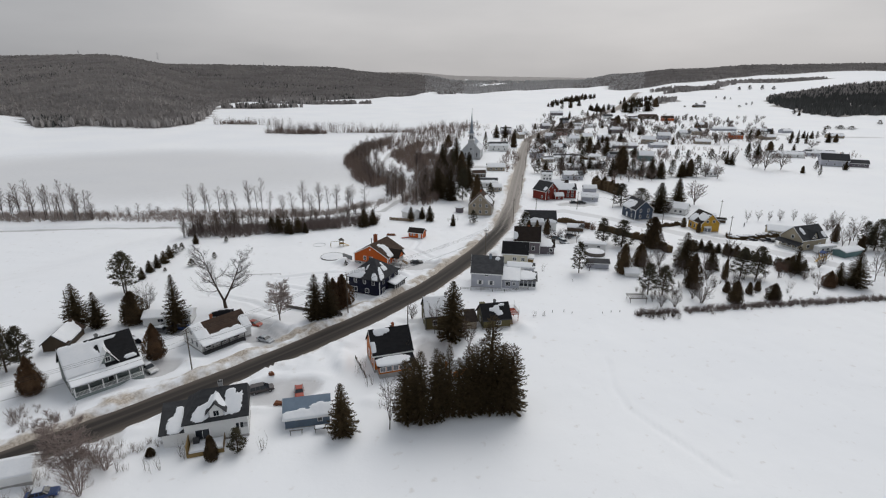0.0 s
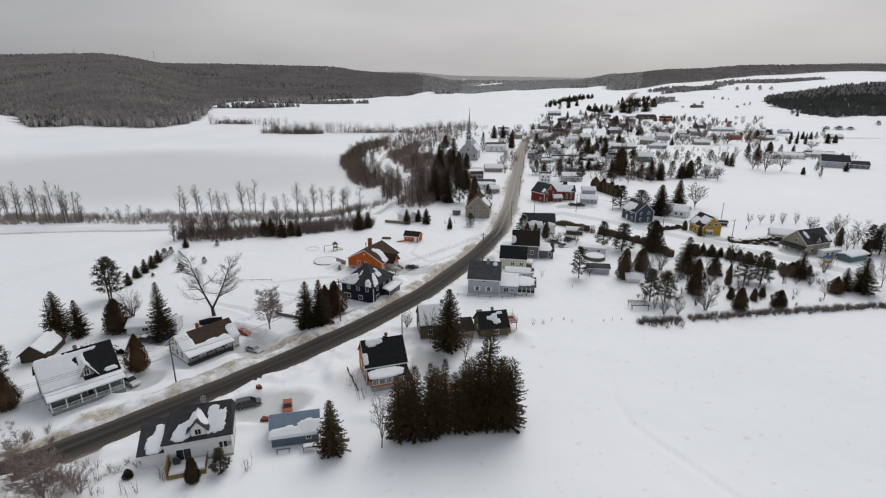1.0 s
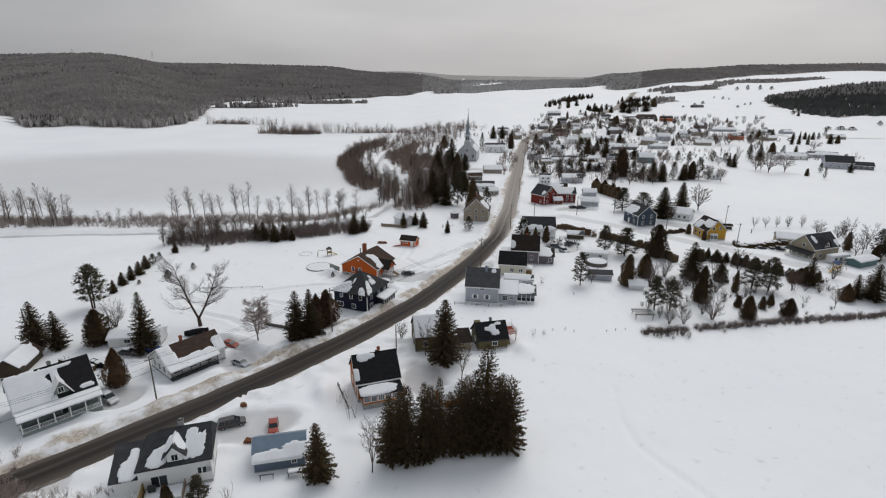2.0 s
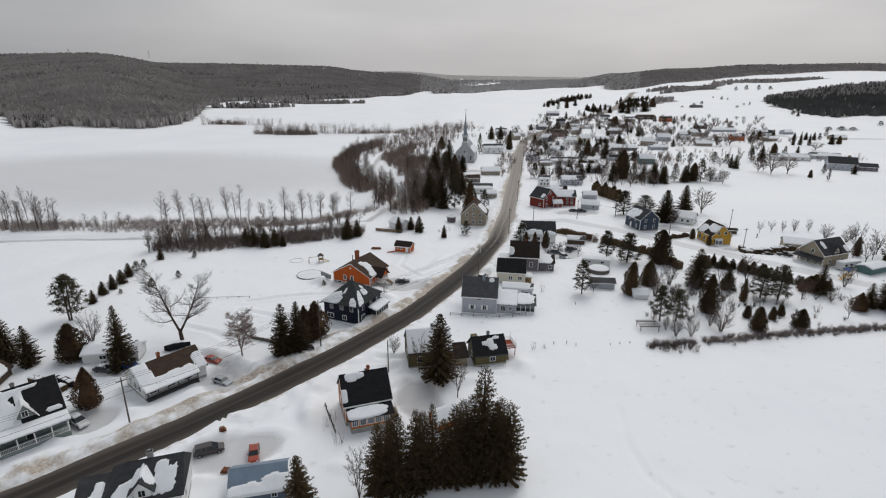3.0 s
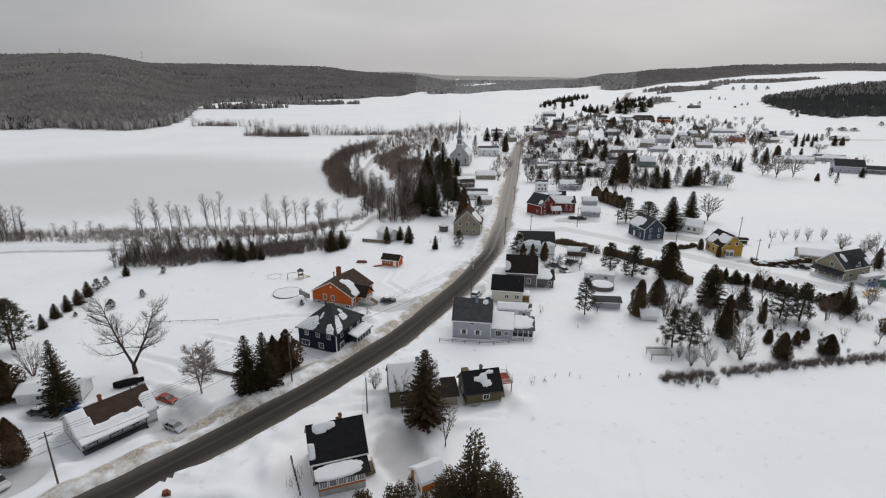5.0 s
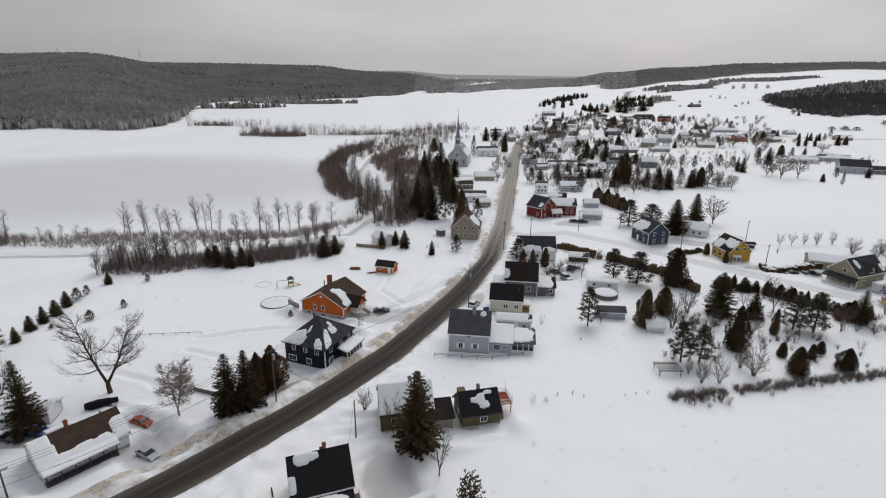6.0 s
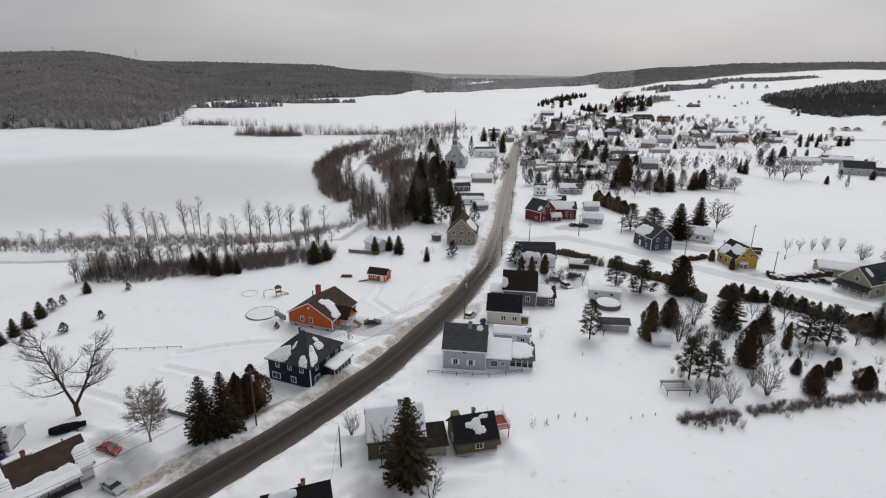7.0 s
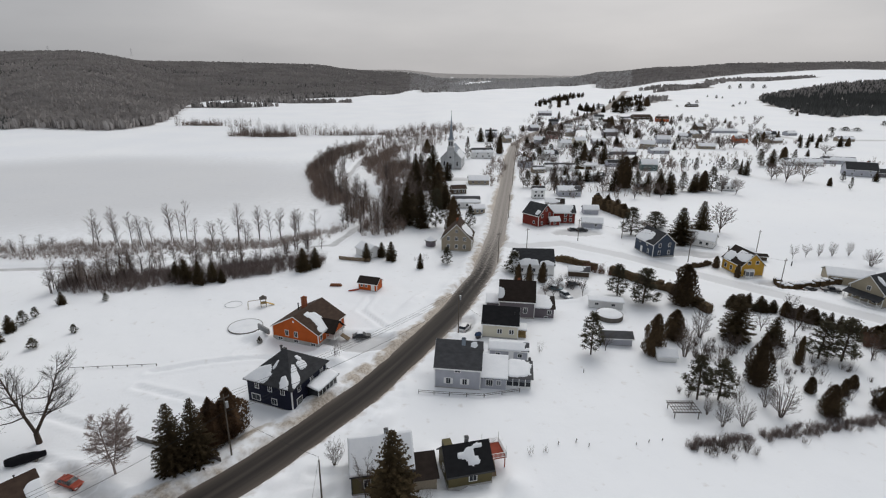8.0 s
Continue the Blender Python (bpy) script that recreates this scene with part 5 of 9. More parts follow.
    part("fence_panel", Shape().box(-4.75, -4.6, -7.6, -4.3, -0.5, 2.3), M["newwood"], deck)
    part("skirt", Shape().box(-4.6, 1.2, -7.65, -7.55, -0.6, 0.6), M["newwood"], deck)
    railing(deck, [(1.15, -7.5), (1.15, -4.4)], 0.6, 1.0, "wood")
    part("heat_pump", Shape().box(4.4, 5.1, -4.65, -4.25, 2.2, 2.8).tube((4.75, -4.68, 2.5), (4.75, -4.64, 2.5), 0.24, 0.24, 12), M["steel"], ob)
    part("barbecue", Shape().box(-3.9, -2.9, -5.4, -4.7, 0.95, 1.7).tube((-3.9, -5.05, 1.7), (-2.9, -5.05, 1.7), 0.33, 0.33, 10), M["darktrim"], ob)


def bungalow():
    ob = thing("house", -55.1, 118.2, 49, 0, "white bungalow with patchy snow on brown roof", "house")
    L, W, e, r = 12.4, 9.0, 2.6, 2.9
    walls(ob, L, W, e, "white", r, 0.3)
    gable_roof(ob, L, W, e, r, "roof_brown", 0.45, snow={"front": [(0.07, 0.45, 0.15, 0.62), (0.42, 0.06, 0.46, 0.24), (0.93, 0.40, 0.10, 0.34), (0.62, 0.16, 0.2, 0.2)], "back": [(0.3, 0.4, 0.2, 0.3)]}, seed=5)
    for s in (-2.6, 0.0, 2.6):
        window(ob, "left", s * 0.9, 1.0, 0.8, 1.3, L, W)
    window(ob, "left", 0, 3.4, 0.8, 0.9, L, W)
    for s in (-4.6, -1.0, 2.4):
        window(ob, "front", s, 1.0, 1.3, 1.1, L, W)
    door(ob, "front", 0.7, 0.4, L, W, "trim")
    chimney(ob, -0.9, 0.5, 4.7, 6.6, 0.55)
    pipe(ob, 4.1, 0.1, 5.2, 6.0)
    porch = part("porch", Shape().box(-6.2, 4.1, -5.7, -4.52, -0.4, 0.35), M["darktrim"], ob)
    lean_roof(porch, -6.5, 4.4, -6.2, -4.5, 2.3, 2.75, "roof_brown", FULL, 4)
    for i in range(6):
        x = -6.05 + i * 2.0
        part("post", Shape().box(x - 0.08, x + 0.08, -5.7, -5.54, 0.35, 2.3), M["darktrim"], porch)
    railing(porch, [(-6.05, -5.62), (3.95, -5.62)], 0.35, 0.9, "darktrim", 0.25)
    ell = part("rear_gable", Shape().box(-2.8, 0.6, 4.5, 6.2, -0.5, 2.9), M["white"], ob)
    lean_roof(ell, -3.1, 0.9, 4.0, 6.5, 3.5, 2.7, "roof_brown", FULL, 2, name="rear_roof")


def veranda_house():
    ob = thing("house", -73.5, 101.3, 44.6, 0, "sage grey house with black roof, dormer and long veranda", "house")
    L, W, e, r = 12.6, 9.0, 4.0, 4.6
    walls(ob, L, W, e, "sage", r, 0.4)
    gable_roof(ob, L, W, e, r, "roof_black", 0.4, snow={"front": [(0.20, 0.42, 0.30, 0.62), (0.34, 0.86, 0.26, 0.10), (0.55, 0.62, 0.05, 0.20), (0.88, 0.12, 0.09, 0.08), (0.62, 0.90, 0.16, 0.04)]}, seed=8)
    dorm = part("dormer", Shape().add([(-0.4, -4.3, 4.5), (2.2, -4.3, 4.5), (0.9, -4.3, 6.9), (0.9, -0.6, 6.9), (-0.4, -2.6, 4.6), (2.2, -2.6, 4.6)], [(0, 1, 2), (0, 2, 3, 4), (1, 5, 3, 2)]), M["sage"], ob)
    drf = Shape()
    drf.slab((-0.9, -4.8, 4.2), (0.9, -4.8, 7.2), (0.9, -0.4, 7.2), (-0.9, -0.4, 4.2), -0.12)
    drf.slab((0.9, -4.8, 7.2), (2.7, -4.8, 4.2), (2.7, -0.4, 4.2), (0.9, -0.4, 7.2), -0.12)
    part("dormer_roof", drf, M["trim"], dorm)
    snow_part("roof_snow", snow_sheet([(0.9, -4.7, 7.35), (2.7, -4.7, 4.35), (2.7, -0.4, 4.35), (0.9, -0.4, 7.35)], [(0.3, 0.7, 0.25, 0.4)], seed=6, cell=0.25), dorm, "white snow on the dormer")
    window(dorm, "front", 0.9, 4.8, 0.8, 1.0, 0, 8.6)
    window(ob, "left", 0, 4.9, 0.9, 1.3, L, W)
    window(ob, "left", 2.2, 1.2, 0.9, 1.4, L, W)
    for s in (-4.6, -3.7, -2.8, 3.2, 4.1):
        window(ob, "front", s, 1.4, 0.7, 1.0, L, W)
    door(ob, "front", 0.8, 0.5, L, W)
    chimney(ob, 0.5, 0.4, 8.0, 9.4, 0.6, "stone")
    porch = part("veranda", Shape().box(-6.2, 6.3, -7.1, -4.52, -0.6, 0.5), M["sage"], ob)
    lean_roof(porch, -6.6, 6.7, -7.5, -4.5, 3.0, 3.7, "roof_black", [(0.5, 0.5, 0.64, 0.7)], 4)
    for i in range(6):
        x = -6.1 + i * 2.46
        part("post", Shape().box(x - 0.09, x + 0.09, -7.1, -6.92, 0.5, 2.95), M["trim"], porch)
    railing(porch, [(-6.1, -7.0), (6.2, -7.0)], 0.5, 0.9, "trim", 0.22)
    railing(porch, [(-6.1, -7.0), (-6.1, -4.6)], 0.5, 0.9, "trim", 0.22)


def navy_house():
    ob = thing("house", -20.3, 151.1, -24, 0, "two-storey navy black house with hipped grey roof", "house")
    L, W, e, r = 10.6, 11.4, 5.5, 4.3
    walls(ob, L, W, e, "black", 0, 0.3, corner="")
    for sx, sy in ((1, -1), (1, 1)):
        part("corner_board", Shape().box(sx * L / 2 - 0.1, sx * L / 2 + 0.1, sy * W / 2 - 0.1, sy * W / 2 + 0.1, 0.3, e), M["trim"], ob)
    hip_roof(ob, L, W, e, r, "roof_charcoal", 0.8, 0.55, {"front": [(0.24, 0.22, 0.24, 0.26), (0.83, 0.16, 0.09, 0.20), (0.45, 0.55, 0.05, 0.14)], "right": [(0.16, 0.28, 0.12, 0.26), (0.52, 0.42, 0.18, 0.14), (0.62, 0.62, 0.10, 0.1)]}, 14)
    for s in (-2.9, 0.2, 3.2):
        window(ob, "front", s, 3.6, 0.75, 1.25, L, W)
    window(ob, "front", -3.4, 0.9, 1.9, 1.15, L, W, bars=1)
    window(ob, "front", 1.0, 0.9, 1.1, 1.15, L, W, bars=1)
    for s in (-3.4, 0.6, 4.0):
        window(ob, "right", s, 3.6, 0.75, 1.25, L, W)
    window(ob, "right", -3.5, 0.8, 1.5, 1.4, L, W, bars=2)
    pipe(ob, -2.0, 1.2, 8.0, 9.6, 0.2)
    part("vent", Shape().box(-1.6, -0.9, 0.8, 1.5, 8.4, 9.2), M["darktrim"], ob)
    x0, x1, y0, y1 = L / 2 + 0.02, L / 2 + 2.6, -0.9, 5.6
    porch = part("porch", Shape().box(x0, x1, y0, y1, -0.8, 0.9), M["black"], ob)
    rf = part("porch_roof", Shape().slab((x0, y0 - 0.4, 3.5), (x1 + 0.45, y0 - 0.4, 2.8), (x1 + 0.45, y1 + 0.4, 2.8), (x0, y1 + 0.4, 3.5), 0.18), M["roof_charcoal"], porch)
    snow_part("roof_snow", snow_sheet([(x1 + 0.45, y0 - 0.4, 2.8), (x1 + 0.45, y1 + 0.4, 2.8), (x0, y1 + 0.4, 3.5), (x0, y0 - 0.4, 3.5)], [(0.5, 0.5, 0.6, 0.6)], 0.28, seed=2), rf, "thick snow on the porch roof")
    for i in range(6):
        y = y0 + 0.08 + i * (y1 - y0 - 0.16) / 5
        part("post", Shape().box(x1 - 0.16, x1, y - 0.08, y + 0.08, 0.9, 2.75), M["trim"], porch)
        if i < 5:
            part("pane", Shape().box(x1 - 0.1, x1 - 0.06, y + 0.08, y + (y1 - y0 - 0.16) / 5 - 0.08, 0.9, 2.7), M["glass"], porch)
    part("pane", Shape().box(x0, x1 - 0.2, y0 + 0.06, y0 + 0.1, 0.9, 2.7), M["glass"], porch)
    steps = part("steps", Shape().box(x1 + 0.02, x1 + 0.5, 2.2, 3.6, -0.5, 0.75).box(x1 + 0.5, x1 + 0.9, 2.2, 3.6, -0.5, 0.5).box(x1 + 0.9, x1 + 1.3, 2.2, 3.6, -0.5, 0.25), M["concrete"], porch)
    ext = part("side_entry", Shape().box(-L / 2 - 2.0, -L / 2 - 0.02, -0.5, 3.0, -0.6, 2.4), M["black"], ob)
    part("entry_roof", Shape().slab((-L / 2 - 2.4, -0.9, 2.3), (-L / 2 - 0.02, -0.9, 3.2), (-L / 2 - 0.02, 3.4, 3.2), (-L / 2 - 2.4, 3.4, 2.3), 0.14), M["roof_charcoal"], ext)


def orange_bungalow():
    ob = thing("house", -21.4, 177.1, 67, 0, "orange bungalow with dark grey roof and brick chimney", "house")
    L, W, e, r = 11.6, 13.0, 3.5, 3.5
    walls(ob, L, W, e, "orange", r, 1.0)
    gable_roof(ob, L, W, e, r, "roof_brown", 0.45, snow={"front": [(0.36, 0.42, 0.14, 0.40), (0.30, 0.10, 0.16, 0.16), (0.30, 0.75, 0.10, 0.13)]}, seed=7)
    for s in (-0.2, 2.4):
        window(ob, "left", -s, 1.7, 0.85, 1.3, L, W)
    for s in (5.0, 0.2, -4.4):
        window(ob, "left", s, 0.25, 1.2, 0.6, L, W)
    part("gable_vent", Shape().tube((-L / 2 - 0.04, 0.3, 5.6), (-L / 2 + 0.02, 0.3, 5.6), 0.28, 0.28, 12), M["trim"], ob)
    window(ob, "front", -4.6, 1.6, 0.8, 1.2, L, W)
    window(ob, "front", 3.6, 1.4, 1.6, 1.2, L, W)
    chimney(ob, 1.6, 2.2, 5.4, 8.8, 1.05)
    pipe(ob, 0.2, 3.0, 5.2, 7.6, 0.14)
    gab = part("porch_gable", Shape().add([(-2.6, -8.9, 2.9), (1.6, -8.9, 2.9), (-0.5, -8.9, 4.9), (-0.5, -3.4, 4.9), (-2.6, -5.0, 2.9), (1.6, -5.0, 2.9)], [(0, 1, 2), (0, 2, 3, 4), (1, 5, 3, 2)]), M["orange"], ob)
    g = Shape()
    g.slab((-3.1, -9.3, 2.7), (-0.5, -9.3, 5.15), (-0.5, -3.0, 5.15), (-3.1, -3.0, 2.7), -0.12)
    g.slab((-0.5, -9.3, 5.15), (2.1, -9.3, 2.7), (2.1, -3.0, 2.7), (-0.5, -3.0, 5.15), -0.12)
    part("gable_roof", g, M["roof_darkbrown"], gab)
    deck = part("porch_deck", Shape().box(-2.5, 1.5, -8.9, -6.55, 0.9, 1.1), M["trim"], ob)
    for x in (-2.4, 1.4):
        part("post", Shape().box(x - 0.08, x + 0.08, -8.85, -8.69, 1.1, 2.9), M["trim"], deck)
    railing(deck, [(-2.4, -6.6), (-2.4, -8.8), (-0.2, -8.8)], 1.1, 0.9, "trim")
    part("stairs", Shape().slab((0.0, -8.9, 1.05), (0.0, -11.0, 0.1), (1.3, -11.0, 0.1), (1.3, -8.9, 1.05), 0.18), M["wood"], deck)
    railing(deck, [(1.45, -8.8), (1.45, -6.6)], 1.1, 0.9, "trim")
    door(ob, "front", -0.6, 1.1, L, W, "trim")


pale_grey_house()
cream_house()
grey_cottage()
mauve_house()
amber_house()
brown_house()
olive_house()
white_dormer_house()
bungalow()
veranda_house()
navy_house()
orange_bungalow()

# outbuildings near the road
small_house(-25.7, 86.9, 12, 8.0, 6.4, 2.2, 2.1, "bluegrey", "roof_bluegrey", "blue grey garage with metal roof and sliding snow", {"front": [(0.42, 0.10, 0.50, 0.34), (0.8, 0.3, 0.3, 0.34)]}, [("front", 2.3, 1.0, 0.7, 0.7)], "garage", 0.1, corner="")
small_house(-91.0, 115.6, 100, 8.6, 5.2, 1.9, 2.1, "brown", "roof_brown", "old brown barn with snow on half its roof", {"front": [(0.45, 0.52, 0.55, 0.55)]}, (), "barn", 0.1, corner="", trim="darktrim")
small_house(-8.9, 206.4, -19, 6.0, 4.0, 2.3, 1.3, "orange", "roof_darkbrown", "small orange garden shed with white door", None, [("front", -1.9, 1.1, 0.6, 0.7), ("front", -0.5, 1.1, 0.6, 0.7)], "shed", 0.1, doors=[("front", 1.7, 0.1)])
small_house(-12.5, 237.5, -50, 7.5, 5.5, 2.6, 1.7, "white", "roof_grey", "white garden shed under a snowy roof", {"front": FULL, "back": FULL}, [("front", 1.5, 1.0, 0.8, 0.8), ("left", 0, 1.2, 0.7, 0.8)], "shed", 0.1)
small_house(-68.5, 70.2, 20, 6.0, 4.5, 1.8, 1.4, "white", "roof_grey", "small white shed buried under snow", {"front": FULL, "back": FULL}, (), "shed", 0.1)
small_house(-71.2, 127.4, 8, 11.4, 4.6, 2.3, 1.0, "white", "roof_grey", "long low white cabin under a snowy roof", {"front": FULL, "back": FULL}, [("front", -1.6, 1.1, 1.3, 0.8), ("front", 1.6, 1.1, 1.0, 0.8), ("left", 0, 1.1, 0.9, 0.8)], "cabin", 0.1, doors=[("front", -4.2, 0.1)])
small_house(3.4, 103.0, 28, 4.2, 3.6, 2.1, 1.3, "orange2", "roof_black", "small orange shed half buried in snow", {"front": FULL, "back": FULL}, (), "shed", 0.1, doors=[("left", 0, 0.1)])
small_house(54.4, 170.6, -6, 7.2, 3.6, 2.0, 0.9, "grey", "roof_grey", "grey garden shed with metal roof", None, (), "shed", 0.1, corner="")
small_house(63.3, 162.6, -8, 4.0, 3.6, 1.4, 1.1, "white", "roof_grey", "tiny white hut under a cap of snow", {"front": FULL, "back": FULL}, (), "hut", 0.1)
small_house(59.0, 191.6, -14, 9.0, 3.2, 2.3, 0.4, "white", "roof_grey", "parked white travel trailer with snowy roof", {"front": FULL, "back": FULL}, [("front", -2.5, 1.1, 0.9, 0.6), ("front", 2.0, 1.1, 0.9, 0.6)], "trailer", 0.1)
small_house(58.6, 217.0, -12, 6.5, 3.6, 2.0, 0.9, "brown", "roof_grey", "low brown cabin with snow on its roof", {"front": [(0.3, 0.6, 0.5, 0.6)], "back": FULL}, (), "cabin", 0.1, corner="")

# houses further up the road
small_house(20.6, 247.4, 80, 11.0, 11.2, 4.6, 5.6, "tan", "roof_brown", "tall tan house with gable front and three window columns", {"front": [(0.5, 0.4, 0.4, 0.3)]},
            [("left", s, z, 0.9, 1.3) for s in (-3.0, 0.0, 3.0) for z in (1.2, 4.2)] + [("left", 0.0, 7.2, 0.8, 1.0), ("front", 0, 1.2, 0.9, 1.3)], chim=(1.5, 0.5, 8.6, 10.9, 0.7))
small_house(44.0, 221.5, -4, 13.0, 9.0, 3.6, 4.0, "white", "roof_charcoal", "white house with charcoal roof and snow along the eave", {"front": [(0.35, 0.10, 0.36, 0.30), (0.8, 0.1, 0.2, 0.2), (0.06, 0.45, 0.10, 0.4)]}, [("front", s, 1.2, 0.9, 1.2) for s in (-4, 0, 4)] + [("right", 0, 1.2, 0.9, 1.2), ("right", 0, 4.3, 0.9, 1.1)])
small_house(58.5, 281.0, -52, 9.0, 10.0, 5.0, 4.2, "red", "roof_charcoal", "red house with grey gable roof and white trim", {"front": [(0.8, 0.3, 0.12, 0.2)]},
            [("right", s, z, 0.9, 1.3) for s in (-2.6, 2.2) for z in (1.0, 4.0)] + [("right", 0, 6.6, 0.8, 0.9), ("front", 2, 1.2, 0.9, 1.2)])
small_house(69.5, 284.5, -4, 11.5, 8.0, 5.0, 2.4, "red", "roof_charcoal", "red side house with snow-covered roof", {"front": [(0.4, 0.5, 0.5, 0.7)], "back": FULL}, [("front", s, z, 0.9, 1.3) for s in (1.5, 3.8) for z in (1.2, 3.4)])
small_house(65.0, 278.5, 10, 4.5, 3.0, 2.3, 1.2, "red", "roof_charcoal", "small entrance porch with snowy roof", {"front": FULL, "back": FULL}, [("front", 0, 0.8, 0.9, 1.2)], "porch", 0.2)
small_house(93.5, 239.4, 102, 11.0, 9.0, 4.9, 3.8, "slate", "roof_charcoal", "slate blue two-storey house with snow on its gable roof", {"front": [(0.3, 0.45, 0.16, 0.5)], "back": [(0.34, 0.35, 0.34, 0.42)]},
            [("left", s, z, 0.8, 1.3) for s in (-1.9, 2.1) for z in (1.0, 3.7)] + [("back", s, z, 0.8, 1.3) for s in (-2.6, 1.8) for z in (3.6,)] + [("back", 2.6, 1.0, 0.8, 1.3)], doors=[("back", -1.4, 0.3)])
small_house(115.0, 219.0, 96, 9.4, 8.2, 3.9, 3.9, "yellow", "roof_darkbrown", "yellow house with dark brown roof and bay window", {"back": [(0.25, 0.30, 0.22, 0.34), (0.7, 0.6, 0.3, 0.3)], "front": [(0.7, 0.5, 0.2, 0.3)]},
            [("left", s, 4.3, 1.0, 1.0) for s in (-1.5, 1.4)] + [("back", s, 1.0, 1.0, 1.5) for s in (-2.8, 0.0, 2.8)] + [("left", -1.6, 1.0, 1.0, 1.3)])



def beige_house():
    ob = thing("house", 142.4, 195.2, 20, 0, "beige house with charcoal roof and railed front porch", "house")
    L, W, e, r = 13.0, 9.0, 4.4, 4.1
    walls(ob, L, W, e, "beige", r, 0.4)
    gable_roof(ob, L, W, e, r, "roof_charcoal", 0.4, snow={"front": [(0.22, 0.64, 0.07, 0.22), (0.93, 0.3, 0.07, 0.2)], "back": FULL}, seed=5)
    window(ob, "left", 0.3, 4.3, 0.9, 1.2, L, W)
    for s in (-3.0, -0.6, 2.4):
        window(ob, "left", s, 1.2, 0.9, 1.3, L, W)
    for s in (-3.0, 3.2):
        window(ob, "front", s, 1.2, 1.2, 1.2, L, W)
    dorm = part("dormer", Shape().add([(-2.6, -4.55, 4.4), (1.6, -4.55, 4.4), (-0.5, -4.55, 7.3), (-0.5, -0.6, 7.3), (-2.6, -3.6, 4.6), (1.6, -3.6, 4.6)], [(0, 1, 2), (0, 2, 3, 4), (1, 5, 3, 2)]), M["beige"], ob)
    g = Shape()
    g.slab((-3.1, -5.0, 4.15), (-0.5, -5.0, 7.6), (-0.5, -0.6, 7.6), (-3.1, -0.6, 4.15), -0.12)
    g.slab((-0.5, -5.0, 7.6), (2.1, -5.0, 4.15), (2.1, -0.6, 4.15), (-0.5, -0.6, 7.6), -0.12)
    part("dormer_roof", g, M["roof_charcoal"], dorm)
    window(dorm, "front", -0.5, 4.9, 1.5, 1.0, 0, 9.1, bars=2)
    x0, x1 = -L / 2 - 2.4, -L / 2 - 0.02
    porch = part("porch", Shape().box(x0, x1, -W / 2, W / 2, -0.6, 0.5), M["trim"], ob)
    part("porch_roof", Shape().slab((x0 - 0.4, -W / 2 - 0.4, 2.6), (x1, -W / 2 - 0.4, 3.5), (x1, W / 2 + 0.4, 3.5), (x0 - 0.4, W / 2 + 0.4, 2.6), 0.16), M["roof_charcoal"], porch)
    for i in range(5):
        y = -W / 2 + 0.15 + i * (W - 0.3) / 4
        part("post", Shape().box(x0, x0 + 0.14, y - 0.07, y + 0.07, 0.5, 2.5), M["trim"], porch)
    railing(porch, [(x0 + 0.07, -W / 2 + 0.1), (x0 + 0.07, W / 2 - 0.1)], 0.5, 0.85)
    railing(porch, [(x0 + 0.07, -W / 2 + 0.1), (x1, -W / 2 + 0.1)], 0.5, 0.85)


def travel_trailer(x, y, turn, L, label):
    ob = thing("travel_trailer", x, y, turn, None, label, "trailer")
    n = [(-L / 2, 0.5), (L / 2 - 0.5, 0.5), (L / 2, 1.3), (L / 2 - 0.9, 2.9), (-L / 2, 2.9)]
    k = len(n)
    part("body", Shape().add([(px, s * 1.2, pz) for s in (-1, 1) for px, pz in n], [tuple(range(k)), tuple(range(2 * k - 1, k - 1, -1))] + [(i, k + i, k + (i + 1) % k, (i + 1) % k) for i in range(k)]), PAINT["white"], ob)
    snow_part("roof_snow", snow_sheet([(-L / 2, -1.2, 2.92), (L / 2 - 0.9, -1.2, 2.92), (L / 2 - 0.9, 1.2, 2.92), (-L / 2, 1.2, 2.92)], FULL, 0.25, seed=3), ob, "snow on the trailer roof")
    part("stripe", Shape().box(-L / 2 + 0.2, L / 2 - 0.6, -1.215, -1.19, 0.8, 1.15), M["darktrim"], ob)
    for px in (-L * 0.3, -L * 0.05, L * 0.24):
        part("window", Shape().box(px - 0.5, px + 0.5, -1.22, -1.19, 1.5, 2.2), M["glass"], ob)
    part("door", Shape().box(L * 0.1 - 0.3, L * 0.1 + 0.3, -1.22, -1.19, 0.7, 2.4), M["trim"], ob)
    for s in (-1, 1):
        w = part("wheel", TYRE, None, ob)
        w.location = (-0.3, s * 1.1, 0.33)
        part("rim", RIM, None, w)
    part("tow_bar", Shape().tube((L / 2 - 0.3, 0, 0.5), (L / 2 + 1.0, 0, 0.45), 0.06, 0.06, 6), M["darktrim"], ob)


beige_house()
small_house(144.5, 209.8, -24, 12.5, 7.0, 2.9, 1.6, "beige", "roof_grey", "long beige garage under a smooth snowy roof", {"front": FULL, "back": FULL}, [("front", -3, 1.2, 0.9, 0.9)], "garage", 0.2)
small_house(153.0, 185.2, 22, 10.0, 4.4, 2.3, 0.6, "teal", "roof_grey", "low teal shed under a snowy roof", {"front": FULL, "back": FULL}, (), "shed", 0.1, corner="")
small_house(117.0, 250.0, -38, 10.0, 8.0, 2.9, 2.2, "white", "roof_grey", "white bungalow with snow-covered roof", {"front": FULL, "back": FULL}, [("front", s, 1.1, 0.9, 1.1) for s in (-2.5, 0.5, 2.8)] + [("right", 0, 1.2, 0.9, 1.1)])
